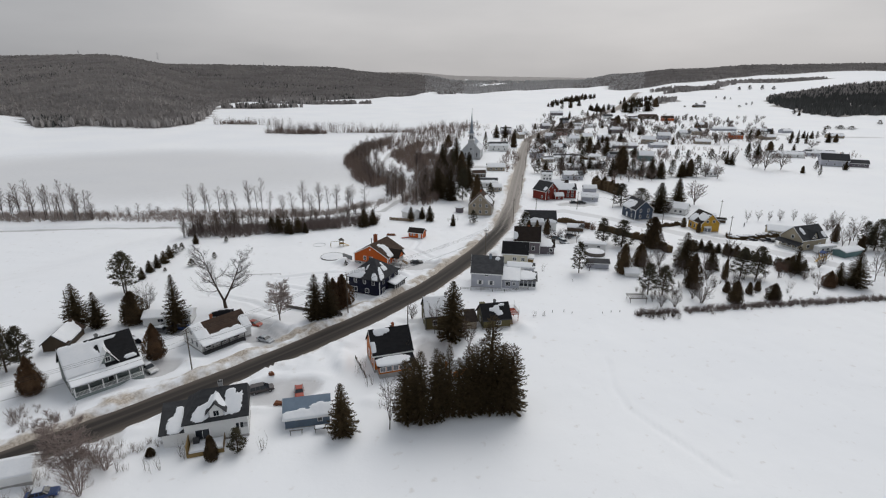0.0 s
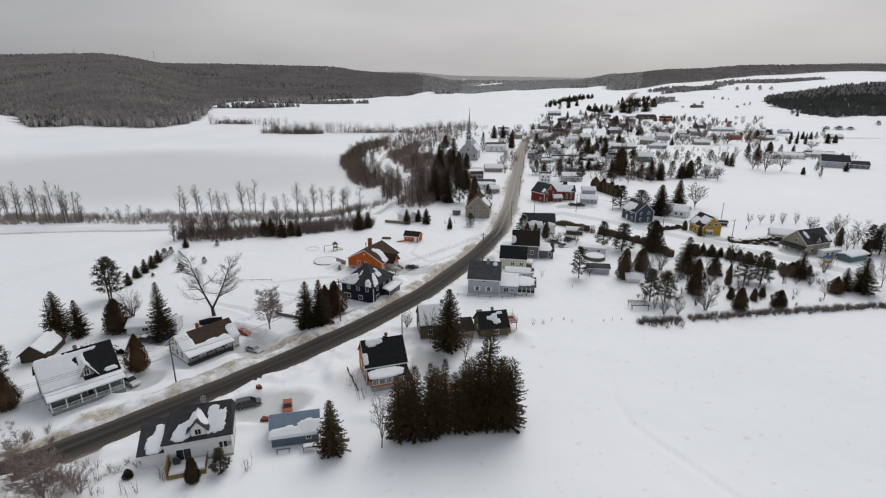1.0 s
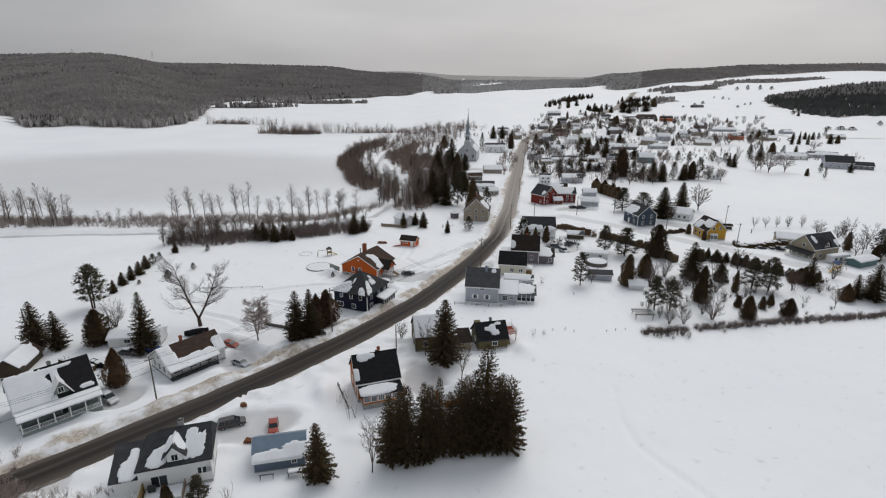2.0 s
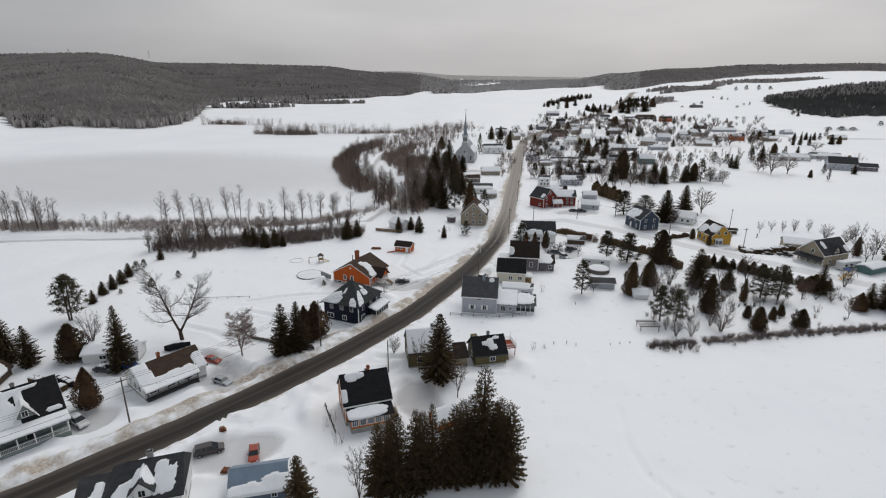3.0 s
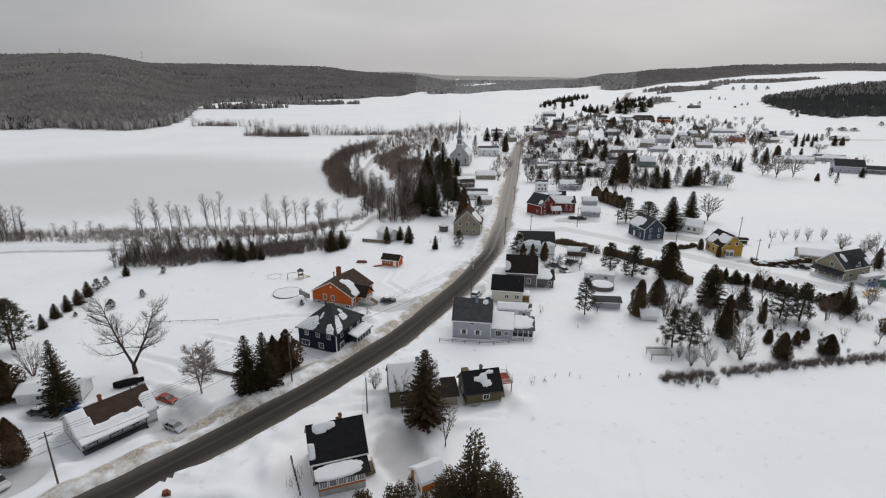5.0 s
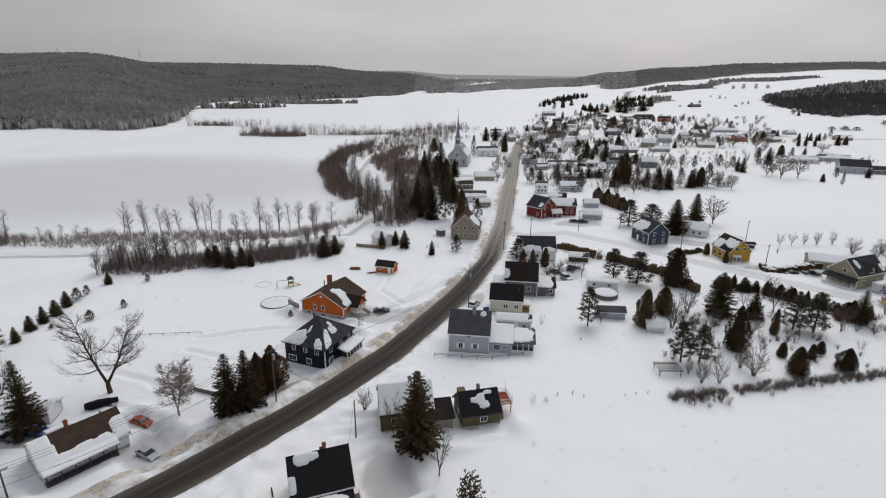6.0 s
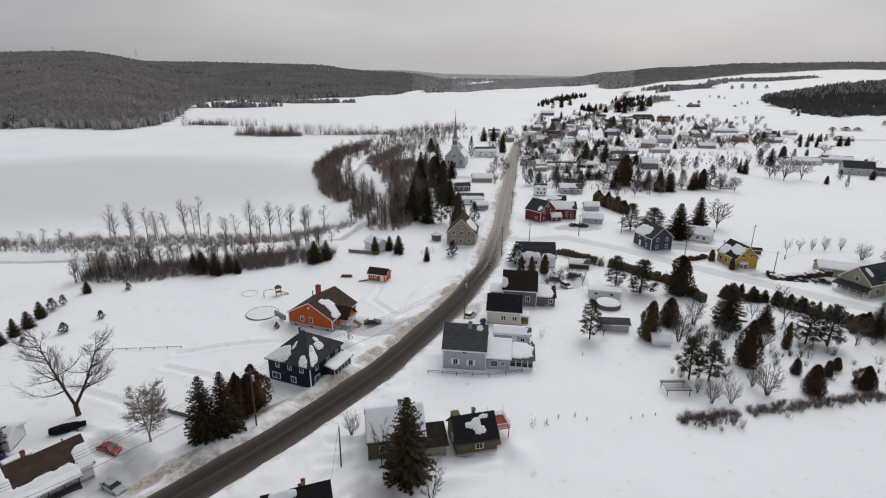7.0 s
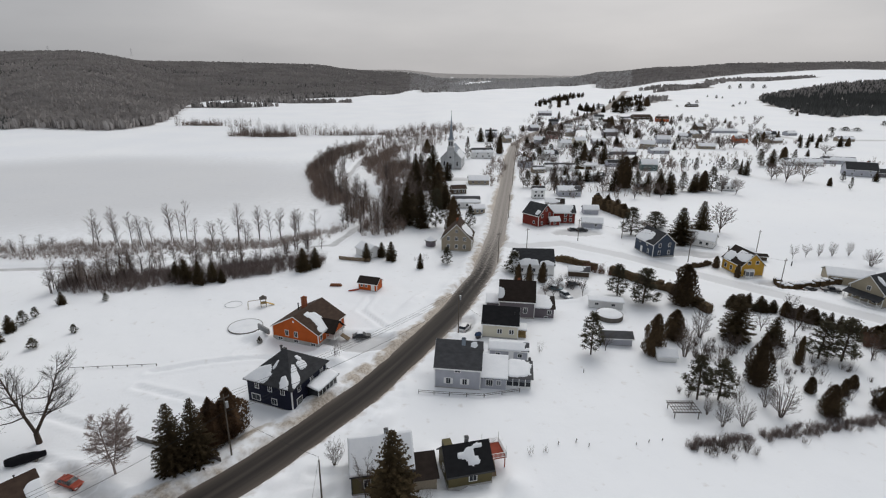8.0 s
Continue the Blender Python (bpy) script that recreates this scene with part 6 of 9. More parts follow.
small_house(103.5, 254.0, -4, 6.5, 4.5, 2.2, 0.6, "brown", "roof_black", "dark low shed with snow on its roof", {"front": [(0.5, 0.6, 0.5, 0.4)], "back": FULL}, (), "shed", 0.1, corner="")
small_house(124.0, 235.0, -20, 7.5, 5.0, 2.4, 0.8, "brown", "roof_black", "dark flat outbuilding topped with snow", {"front": FULL, "back": FULL}, (), "shed", 0.1, corner="")
small_house(128.5, 231.5, -12, 5.0, 2.6, 1.6, 0.5, "brown", "roof_darkbrown", "low brown woodshed in deep snow", None, (), "shed", 0.1, corner="")
small_house(81.0, 275.0, -14, 8.5, 5.5, 2.5, 1.6, "grey", "roof_grey", "pale grey garage with snowy roof", {"front": FULL, "back": FULL}, [("front", 1.5, 1.1, 0.8, 0.9)], "garage", 0.1)
small_house(88.0, 300.0, -5, 7.0, 5.0, 2.4, 1.5, "grey", "roof_grey", "grey shed with snowy roof", {"front": FULL}, (), "shed", 0.1, corner="")

# ---------------------------------------------------------------- church


def church():
    ob = thing("church", 29.0, 436.0, 80, 0, "pale grey wooden church with tall silver spire", "church")
    L, W, e, r = 24.0, 14.5, 7.6, 7.8
    walls(ob, L, W, e, "church", r, 0.8)
    gable_roof(ob, L, W, e, r, "roof_metal", 0.5, snow={"front": [(0.5, 0.25, 0.5, 0.3)], "back": [(0.5, 0.25, 0.5, 0.3)]}, seed=3)
    for s in (-4.6, 4.6):
        window(ob, "left", s, 2.2, 1.1, 3.2, L, W)
    for i in range(5):
        window(ob, "front", -8.5 + i * 4.2, 2.2, 1.1, 3.2, L, W)
        window(ob, "back", -8.5 + i * 4.2, 2.2, 1.1, 3.2, L, W)
    x = -L / 2 - 0.4
    t = part("tower", Shape().box(x - 2.0, x + 2.4, -2.3, 2.3, -1, 15.5), M["church"], ob)
    part("tower_cornice", Shape().box(x - 2.3, x + 2.7, -2.6, 2.6, 15.5, 15.9), M["trim"], t)
    belfry = part("belfry", Shape().box(x - 1.5, x + 1.9, -1.7, 1.7, 15.9, 20.2), M["church"], t)
    for y in (-0.8, 0.8):
        part("louvre", Shape().box(x - 1.56, x - 1.48, y - 0.45, y + 0.45, 16.6, 19.2), M["darktrim"], belfry)
    part("belfry_cornice", Shape().box(x - 1.8, x + 2.2, -2.0, 2.0, 20.2, 20.6), M["trim"], belfry)
    sp = Shape()
    cx = x + 0.2
    for (z0, r0), (z1, r1) in zip([(20.6, 2.1), (22.2, 1.35), (27.0, 0.85), (33.0, 0.42)], [(22.2, 1.35), (27.0, 0.85), (33.0, 0.42), (38.4, 0.06)]):
        sp.tube((cx, 0, z0), (cx, 0, z1), r0, r1, 8, False)
    part("spire", sp, M["roof_metal"], t)
    part("cross", Shape().box(cx - 0.06, cx + 0.06, -0.06, 0.06, 38.3, 40.2).box(cx - 0.05, cx + 0.05, -0.55, 0.55, 39.3, 39.45), M["darktrim"], t)
    for sy in (-1, 1):
        part("corner_pinnacle", Shape().tube((cx - 1.7, sy * 1.9, 20.6), (cx - 1.7, sy * 1.9, 22.8), 0.3, 0.02, 6), M["roof_metal"], t)
    d = part("door", Shape().box(x - 2.08, x - 1.98, -0.9, 0.9, 0.4, 3.6), M["darktrim"], t)
    part("door_surround", Shape().add([(x - 2.6, -1.5, 3.7), (x - 2.6, 1.5, 3.7), (x - 2.6, 0, 5.0), (x - 2.0, -1.5, 3.7), (x - 2.0, 1.5, 3.7), (x - 2.0, 0, 5.0)], [(0, 1, 2), (0, 2, 5, 3), (1, 4, 5, 2), (0, 3, 4, 1)]), M["stone"], d)
    window(t, "front", x + 0.2, 9.0, 0.9, 2.0, 0, 4.6)
    rose = part("rose_window", Shape().tube((x - 2.06, 0, 8.6), (x - 1.98, 0, 8.6), 0.7, 0.7, 14), M["glass"], t)


church()

# ---------------------------------------------------------------- vehicles
PAINT = {"silver": paint("silver_paint", (0.42, 0.44, 0.47)), "red": paint("red_paint", (0.36, 0.035, 0.015)), "orange_red": paint("orange_red_paint", (0.33, 0.042, 0.014)), "dark": paint("dark_grey_paint", (0.035, 0.035, 0.04)),
         "white": paint("white_paint", (0.70, 0.70, 0.70)), "blue": paint("blue_paint", (0.02, 0.06, 0.20)), "black": paint("black_paint", (0.012, 0.012, 0.014)), "brown": paint("taupe_paint", (0.06, 0.05, 0.05)), "teal": paint("teal_paint", (0.07, 0.13, 0.16)),
         "yellow": paint("slide_yellow", (0.55, 0.33, 0.03))}
TYRE = Shape().tube((0, -0.11, 0), (0, 0.11, 0), 0.33, 0.33, 14).mesh("tyre", M["tyre"])
RIM = Shape().tube((0, -0.125, 0), (0, 0.125, 0), 0.19, 0.19, 10).mesh("rim", M["steel"])
PROFILES = {
    "sedan": (4.6, 1.8, [(-2.3, 0.35), (-2.28, 0.85), (-1.55, 0.95), (0.95, 0.95), (2.1, 0.82), (2.3, 0.6), (2.3, 0.35)], [(-1.75, 0.93), (-1.1, 1.4), (0.25, 1.42), (1.05, 0.93)]),
    "suv": (4.7, 1.9, [(-2.35, 0.4), (-2.33, 1.0), (-2.2, 1.05), (1.0, 1.05), (2.1, 0.98), (2.35, 0.7), (2.35, 0.4)], [(-2.2, 1.03), (-1.9, 1.68), (0.1, 1.72), (0.95, 1.03)]),
    "minivan": (5.0, 1.95, [(-2.5, 0.38), (-2.5, 1.0), (1.2, 1.02), (2.2, 0.9), (2.5, 0.65), (2.5, 0.38)], [(-2.42, 1.0), (-2.1, 1.7), (0.4, 1.74), (1.5, 1.0)]),
    "pickup": (5.5, 1.95, [(-2.75, 0.5), (-2.75, 1.15), (0.9, 1.15), (2.5, 1.08), (2.75, 0.8), (2.75, 0.5)], [(-0.8, 1.13), (-0.65, 1.78), (0.55, 1.8), (1.15, 1.13)]),
}


def car(kind, x, y, turn, colour, label, snow=0.0, z=None):
    length, width, low, cab = PROFILES[kind]
    ob = thing("car" if kind != "pickup" else "pickup_truck", x, y, turn, z, label, "car" if kind != "pickup" else "truck")

    def loft(prof, w0, w1):
        """Side outline drawn across the width, narrower towards the top."""
        s, n = Shape(), len(prof)
        zs = [p[1] for p in prof]
        lo, hi = min(zs), max(zs)
        vs = []
        for sg in (-1, 1):
            for px, pz in prof:
                k = (pz - lo) / (hi - lo)
                vs.append((px, sg * (w0 + (w1 - w0) * k) / 2, pz))
        fs = [tuple(range(n)), tuple(range(2 * n - 1, n - 1, -1))] + [(i, n + i, n + (i + 1) % n, (i + 1) % n) for i in range(n)]
        return s.add(vs, fs)

    def rounded(piece, size):
        bv = piece.modifiers.new("edge", "BEVEL")
        bv.width, bv.segments, bv.limit_method = size, 3, "ANGLE"
        bv.angle_limit = radians(25)
        return piece

    rounded(part("body", loft(low, width, width * 0.94), PAINT[colour], ob), 0.12)
    glassy = [(px * 0.995, pz) for px, pz in cab]
    part("window_band", loft(glassy, width * 0.93, width * 0.72), M["glass"], ob)
    t = [(cab[1][0] - 0.05, cab[1][1] - 0.02), (cab[1][0], cab[1][1] + 0.05), (cab[2][0], cab[2][1] + 0.05), (cab[2][0] + 0.1, cab[2][1] - 0.02)]
    roof = rounded(part("roof_panel", loft(t, width * 0.78, width * 0.72), PAINT[colour], ob), 0.03)
    for f in (0.36, 0.70):
        px = cab[1][0] + (cab[2][0] - cab[1][0]) * f
        for sg in (-1, 1):
            y0, y1 = sg * width * 0.468, sg * width * 0.366
            z0, z1 = cab[0][1], cab[1][1]
            part("pillar", Shape().add([(px - 0.06, y0, z0), (px + 0.06, y0, z0), (px + 0.06, y1, z1), (px - 0.06, y1, z1), (px - 0.06, y0 * 0.96, z0), (px + 0.06, y0 * 0.96, z0), (px + 0.06, y1 * 0.96, z1), (px - 0.06, y1 * 0.96, z1)],
                                       [(0, 1, 2, 3), (4, 7, 6, 5), (0, 4, 5, 1), (3, 2, 6, 7), (0, 3, 7, 4), (1, 5, 6, 2)]), PAINT[colour], ob)
    for sg in (-1, 1):
        part("mirror", Shape().box(cab[2][0] + 0.25, cab[2][0] + 0.4, min(sg * width * 0.5, sg * width * 0.58), max(sg * width * 0.5, sg * width * 0.58), cab[0][1] + 0.03, cab[0][1] + 0.17), PAINT[colour], ob)
    if snow:
        zz = cab[1][1] + 0.06
        snow_part("snow_cap", snow_sheet([(cab[1][0], -width * 0.34, zz), (cab[2][0], -width * 0.34, zz), (cab[2][0], width * 0.34, zz), (cab[1][0], width * 0.34, zz)], FULL, snow, 0.2, 3), roof, "snow on the car roof")
    for wx in (-length * 0.31, length * 0.31):
        for sg in (-1, 1):
            w = part("wheel", TYRE, None, ob)
            w.location = (wx, sg * (width / 2 - 0.1), 0.33)
            part("rim", RIM, None, w)
    for sg in (-1, 1):
        part("headlight", Shape().box(length / 2 - 0.06, length / 2 + 0.01, sg * width * 0.36 - 0.2, sg * width * 0.36 + 0.2, 0.6, 0.74), M["trim"], ob)
        part("tail_light", Shape().box(-length / 2 - 0.01, -length / 2 + 0.06, sg * width * 0.4 - 0.12, sg * width * 0.4 + 0.12, 0.68, 0.86), PAINT["red"], ob)
    return ob


car("sedan", -43.2, 117.3, -30, "silver", "silver sedan parked on packed snow")
car("sedan", -49.0, 126.6, -22, "orange_red", "red hatchback parked beside the bungalow")
car("suv", -64.6, 103.6, -32, "white", "white car parked beside the veranda house", 0.12)
car("minivan", -37.3, 95.6, 24, "brown", "dark taupe minivan in the drive")
car("sedan", -29.3, 94.6, -74, "orange_red", "orange red car parked in the snowy drive")
car("sedan", -8.1, 174.9, 4, "black", "black car with frosted windows beside the drift", 0.1)
car("suv", 18.0, 178.3, 62, "white", "white off-road car parked by the cream house")
car("pickup", 132.9, 201.6, -18, "black", "black pickup truck beside the hedge")
car("pickup", -66.8, 123.6, -6, "blue", "blue pickup truck partly snowed in", 0.1)
car("sedan", -70.8, 122.2, -10, "dark", "dark car partly snowed in", 0.2)
car("sedan", 48.2, 205.4, -22, "teal", "grey teal car in the yard", 0.1)
car("sedan", 54.4, 208.0, 4, "dark", "dark grey car in the yard")
car("suv", 49.8, 199.2, -65, "silver", "silver car in the yard", 0.12)
car("suv", 75.2, 268.9, 8, "black", "black off-road car beside the red house")
car("sedan", 71.5, 270.2, 12, "dark", "dark car beside the red house", 0.1)
car("pickup", 119.6, 226.5, -30, "dark", "dark pickup truck behind the yellow house", 0.1)
car("sedan", -61.6, 66.6, 20, "blue", "blue car parked in a snowy drive", 0.05)
car("sedan", 127.5, 203.2, 15, "dark", "dark car at the end of the hedge")


def play_tower():
    ob = thing("play_tower", 138.6, 178.2, 20, None, "children's play tower with blue canopy and yellow slide", "play tower")
    for x in (-0.8, 0.8):
        for y in (-0.8, 0.8):
            part("post", Shape().box(x - 0.08, x + 0.08, y - 0.08, y + 0.08, -0.4, 3.0), PAINT["yellow"], ob)
    part("platform", Shape().box(-0.9, 0.9, -0.9, 0.9, 1.3, 1.42), M["newwood"], ob)
    part("side_panel", Shape().box(-0.85, 0.85, -0.87, -0.8, 1.42, 2.1), PAINT["yellow"], ob)
    part("canopy", Shape().slab((-1.0, -1.0, 2.9), (0.0, -1.0, 3.7), (0.0, 1.0, 3.7), (-1.0, 1.0, 2.9), -0.06).slab((0.0, -1.0, 3.7), (1.0, -1.0, 2.9), (1.0, 1.0, 2.9), (0.0, 1.0, 3.7), -0.06), PAINT["blue"], ob)
    part("slide", Shape().slab((-0.9, -0.35, 1.4), (-0.9, 0.35, 1.4), (-3.4, 0.35, 0.2), (-3.4, -0.35, 0.2), 0.1), PAINT["yellow"], ob)
    part("swing_beam", Shape().tube((0.8, 0, 2.3), (4.2, 0, 2.3), 0.09, 0.09, 6), M["newwood"], ob)
    for y in (-0.9, 0.9):
        part("swing_leg", Shape().tube((4.2, 0, 2.3), (4.4, y, -0.3), 0.07, 0.07, 6), M["newwood"], ob)


def covered_boat(x, y, turn, L, label, snow):
    """A boat under a dark tarpaulin drawn over its ridge, on low blocks."""
    ob = thing("covered_boat", x, y, turn, None, label, "boat")
    s, m, n = Shape(), 9, 12
    for i in range(n + 1):
        k = i / n
        half = 1.05 * min(1, 3.2 * k + 0.45) * min(1, 1.6 * (1 - k) + 0.25) + 0.04 * math.sin(i * 2.3)
        top = 1.05 + 0.18 * math.sin(k * 3.1) + 0.06 * math.sin(i * 1.7)
        for j in range(m):
            a = math.pi * j / (m - 1)
            s.v.append((-L / 2 + L * k, -math.cos(a) * half, 0.15 + (top - 0.15) * math.sin(a) ** 0.6))
    s.f += [(i * m + j, (i + 1) * m + j, (i + 1) * m + j + 1, i * m + j + 1) for i in range(n) for j in range(m - 1)]
    s.f += [tuple(range(m)), tuple(range(n * m + m - 1, n * m - 1, -1))]
    part("tarpaulin", s, M["tarpaulin"], ob, "", True)
    for px in (-L * 0.3, L * 0.25):
        part("block", Shape().box(px - 0.2, px + 0.2, -0.7, 0.7, -0.3, 0.2), M["greywood"], ob)
    if snow:
        snow_part("snow_cap", snow_sheet([(-L * 0.4, -0.5, 1.16), (L * 0.35, -0.5, 1.16), (L * 0.35, 0.5, 1.16), (-L * 0.4, 0.5, 1.16)], [(0.2, 0.5, 0.14, 0.5), (0.5, 0.4, 0.12, 0.4), (0.78, 0.5, 0.14, 0.5)], 0.1, 0.2, 3), ob, "patches of snow on the tarpaulin")


M["tarpaulin"] = material("black_tarpaulin", (0.012, 0.012, 0.015), (0.006, 0.006, 0.008), 1.2, 6, 0.9, 0, 0.4, 0.05)
M["blue_sheet"] = material("blue_sheet", (0.045, 0.075, 0.14), (0.03, 0.05, 0.10), 1.6, 6, 0.6, 0, 0.4, 0.05)


def covered_stack(x, y, turn):
    """Stacked crates with a rumpled blue sheet thrown over the top."""
    ob = thing("covered_stack", x, y, turn, None, "dark crates under a rumpled blue sheet beside the grey house", "covered stack")
    part("crate", Shape().box(-0.55, 0.5, -0.45, 0.45, -0.2, 0.62), M["darktrim"], ob)
    part("crate", Shape().box(-0.5, 0.42, -0.42, 0.4, 0.62, 1.15), M["greywood"], ob)
    s, n, m = Shape(), 16, 6
    for j in range(m):
        k = j / (m - 1)
        for i in range(n):
            a = 6.2832 * i / n
            fold = 1 + 0.12 * k * math.sin(5 * a + 1.0) + 0.06 * math.sin(3 * a)
            s.v.append(((0.04 + 0.86 * k ** 0.6) * fold * math.cos(a), (0.04 + 0.66 * k ** 0.6) * fold * math.sin(a), 1.62 - 0.12 * k - 0.62 * k ** 4 + 0.07 * math.sin(2 * a + j)))
    s.f += [(j * n + i, j * n + (i + 1) % n, (j + 1) * n + (i + 1) % n, (j + 1) * n + i) for j in range(m - 1) for i in range(n)] + [tuple(range(n))]
    part("sheet", s, M["blue_sheet"], ob, "rumpled blue sheet", True)


covered_stack(20.9, 173.3, 25)
play_tower()
covered_boat(-75.3, 116.6, -28, 6.4, "boat under a black tarpaulin flecked with snow", True)
covered_boat(-59.0, 131.4, 26, 5.6, "long boat under a black tarpaulin behind the bungalow", False)
travel_trailer(146.6, 188.0, 17, 9.5, "white travel trailer parked beside the beige house")

# ---------------------------------------------------------------- poles and lines


def power_pole(x, y, h, turn, arm=True, transformer=False):
    ob = thing("utility_pole", x, y, turn, None, "weathered wooden utility pole in the snow bank", "utility pole", "utility poles")
    part("shaft", Shape().tube((0, 0, -1), (0, 0, h), 0.16, 0.10, 8), M["pole"], ob)
    if arm:
        a = part("crossarm", Shape().box(-0.9, 0.9, -0.06, 0.06, h - 0.75, h - 0.62), M["pole"], ob)
        for k in (-0.8, 0.8):
            part("insulator", Shape().tube((k, 0, h - 0.62), (k, 0, h - 0.4), 0.05, 0.04, 6), M["steel"], a)
    if transformer:
        part("transformer", Shape().tube((0.35, 0, h - 2.6), (0.35, 0, h - 1.5), 0.26, 0.26, 10), M["steel"], ob)
    return ob


def cable(p, q, sag, r=0.022, label="thin black power cable between poles"):
    p, q = Vector(p), Vector(q)
    s = Shape()
    n = 14
    pts = [p.lerp(q, i / n) - Vector((0, 0, sag * 4 * (i / n) * (1 - i / n))) for i in range(n + 1)]
    s.cord(pts, r)
    tagged(new("power_cable", s.mesh("power_cable", M["wire"])), label, "cable", "power cables")


LINE = [(-150, 22, 11.5), (-97, 66, 11.5), (-54.9, 103.1, 9.6), (-25.1, 131.2, 11.8), (16.0, 174.6, 11.6), (33.5, 229.0, 11.0), (46.8, 290.0, 11.0), (61.0, 365.0, 10.5), (75.0, 440.0, 10.5), (90.0, 520.0, 10.5)]
for (x, y, h), nxt in zip(LINE, LINE[1:] + [None]):
    power_pole(x, y, h, 45 if y < 140 else 20, True, y in (131.2, 174.6))
    if nxt:
        for k in (-0.8, 0.0, 0.8):
            cable((x - k * 0.7, y + k * 0.7, height(x, y) + h - 0.4), (nxt[0] - k * 0.7, nxt[1] + k * 0.7, height(nxt[0], nxt[1]) + nxt[2] - 0.4), 1.1)
        cable((x, y, height(x, y) + h - 3.2), (nxt[0], nxt[1], height(nxt[0], nxt[1]) + nxt[2] - 3.2), 1.3, 0.03)
for x, y, h in ((-8.4, 122.0, 8.0), (118.1, 203.7, 9.7), (101.2, 228.5, 9.5), (68.8, 253.6, 9.0), (46.9, 246.0, 8.0), (133.8, 240.8, 8.5), (88.1, 257.8, 9.0), (-98, 128, 8.5)):
    power_pole(x, y, h, 30, y > 200)
cable((118.1, 203.7, 9.4), (101.2, 228.5, 9.2), 0.8)
cable((101.2, 228.5, 9.2), (68.8, 253.6, 8.8), 1.0)
cable((-54.9, 103.1, 8.0), (-66.5, 101.0, 4.6), 0.4, 0.02, "service cable to a house")
cable((-54.9, 103.1, 8.0), (-52.0, 112.5, 3.2), 0.3, 0.02, "service cable to a house")
cable((-25.1, 131.2, 9.5), (-18.0, 143.6, 5.6), 0.4, 0.02, "service cable to a house")
cable((-25.1, 131.2, 9.5), (-8.4, 122.0, 7.8), 0.5, 0.02, "service cable across the road")
cable((-8.4, 122.0, 7.8), (-8.0, 109.0, 5.2), 0.4, 0.02, "service cable to a house")
cable((16.0, 174.6, 9.5), (22.6, 174.5, 5.0), 0.3, 0.02, "service cable to a house")

# ---------------------------------------------------------------- yards


def rail_fence(pts, label, h=1.0, gap=2.6, rails=2, mat="greywood", name="rail_fence"):
    x0, y0 = pts[0]
    ob = thing(name, x0, y0, 0, 0, label, "fence")
    for (ax, ay), (bx, by) in zip(pts, pts[1:]):
        n = max(1, int(math.hypot(bx - ax, by - ay) / gap))
        for i in range(n + 1):
            x, y = ax + (bx - ax) * i / n - x0, ay + (by - ay) * i / n - y0
            z = height(x + x0, y + y0)
            part("post", Shape().box(x - 0.07, x + 0.07, y - 0.07, y + 0.07, z - 0.5, z + h), M[mat], ob)
        for k in range(rails):
            za, zb = height(ax, ay) + h * (0.92 - 0.42 * k), height(bx, by) + h * (0.92 - 0.42 * k)
            part("rail", Shape().tube((ax - x0, ay - y0, za), (bx - x0, by - y0, zb), 0.055, 0.055, 5), M[mat], ob)
    return ob


def board_fence(pts, label, h=1.4, mat="greywood", board=0.5):
    x0, y0 = pts[0]
    ob = thing("board_fence", x0, y0, 0, 0, label, "fence")
    for (ax, ay), (bx, by) in zip(pts, pts[1:]):
        n = max(1, int(math.hypot(bx - ax, by - ay) / board))
        a = math.degrees(math.atan2(by - ay, bx - ax))
        for i in range(n):
            x, y = ax + (bx - ax) * (i + 0.5) / n, ay + (by - ay) * (i + 0.5) / n
            z = height(x, y)
            p = part("board", Shape().box(-board * 0.48, board * 0.48, -0.03, 0.03, -0.5, h + 0.06 * math.sin(i * 2.1)), M[mat], ob)
            p.matrix_basis = pose(x - x0, y - y0, z, 0, 0, a)
    return ob


rail_fence([(6.3, 149.6), (12.5, 148.6), (19.5, 147.8), (27.0, 149.4)], "grey split-rail fence before the grey house", 0.9)
rail_fence([(-27.3, 142.9), (-33.9, 133.6)], "broken rail fence beside the cedars", 1.1, 2.0)
board_fence([(-43.5, 136.4), (-26.4, 129.9)], "old grey board fence beside the birch", 0.9)
rail_fence([(-70.5, 160.6), (-52.0, 161.6)], "low wire fence buried in the snow", 0.5, 3.0, 1)
board_fence([(-22.5, 232.8), (-11.4, 230.2)], "weathered board fence beside the white shed", 1.3, "wood")
for i in range(9):
    k = i / 8
    x, y = -19.8 + 3.4 * k, 108.6 - 8.2 * k
    tagged(new("garden_post", Shape().box(x - 0.11, x + 0.11, y - 0.11, y + 0.11, height(x, y) - 0.4, height(x, y) + 0.75 + 0.2 * math.sin(i * 2.0)).mesh("garden_post", M["greywood"])), "short dark garden post beside the path", "post", "garden posts")

tagged(new("garden_post", Shape().tube((136.3, 224.6, height(136.3, 224.6) - 0.4), (136.3, 224.6, height(136.3, 224.6) + 1.7), 0.2, 0.16, 8).mesh("garden_post", M["darktrim"])), "dark upright post standing in the snowy yard", "post")


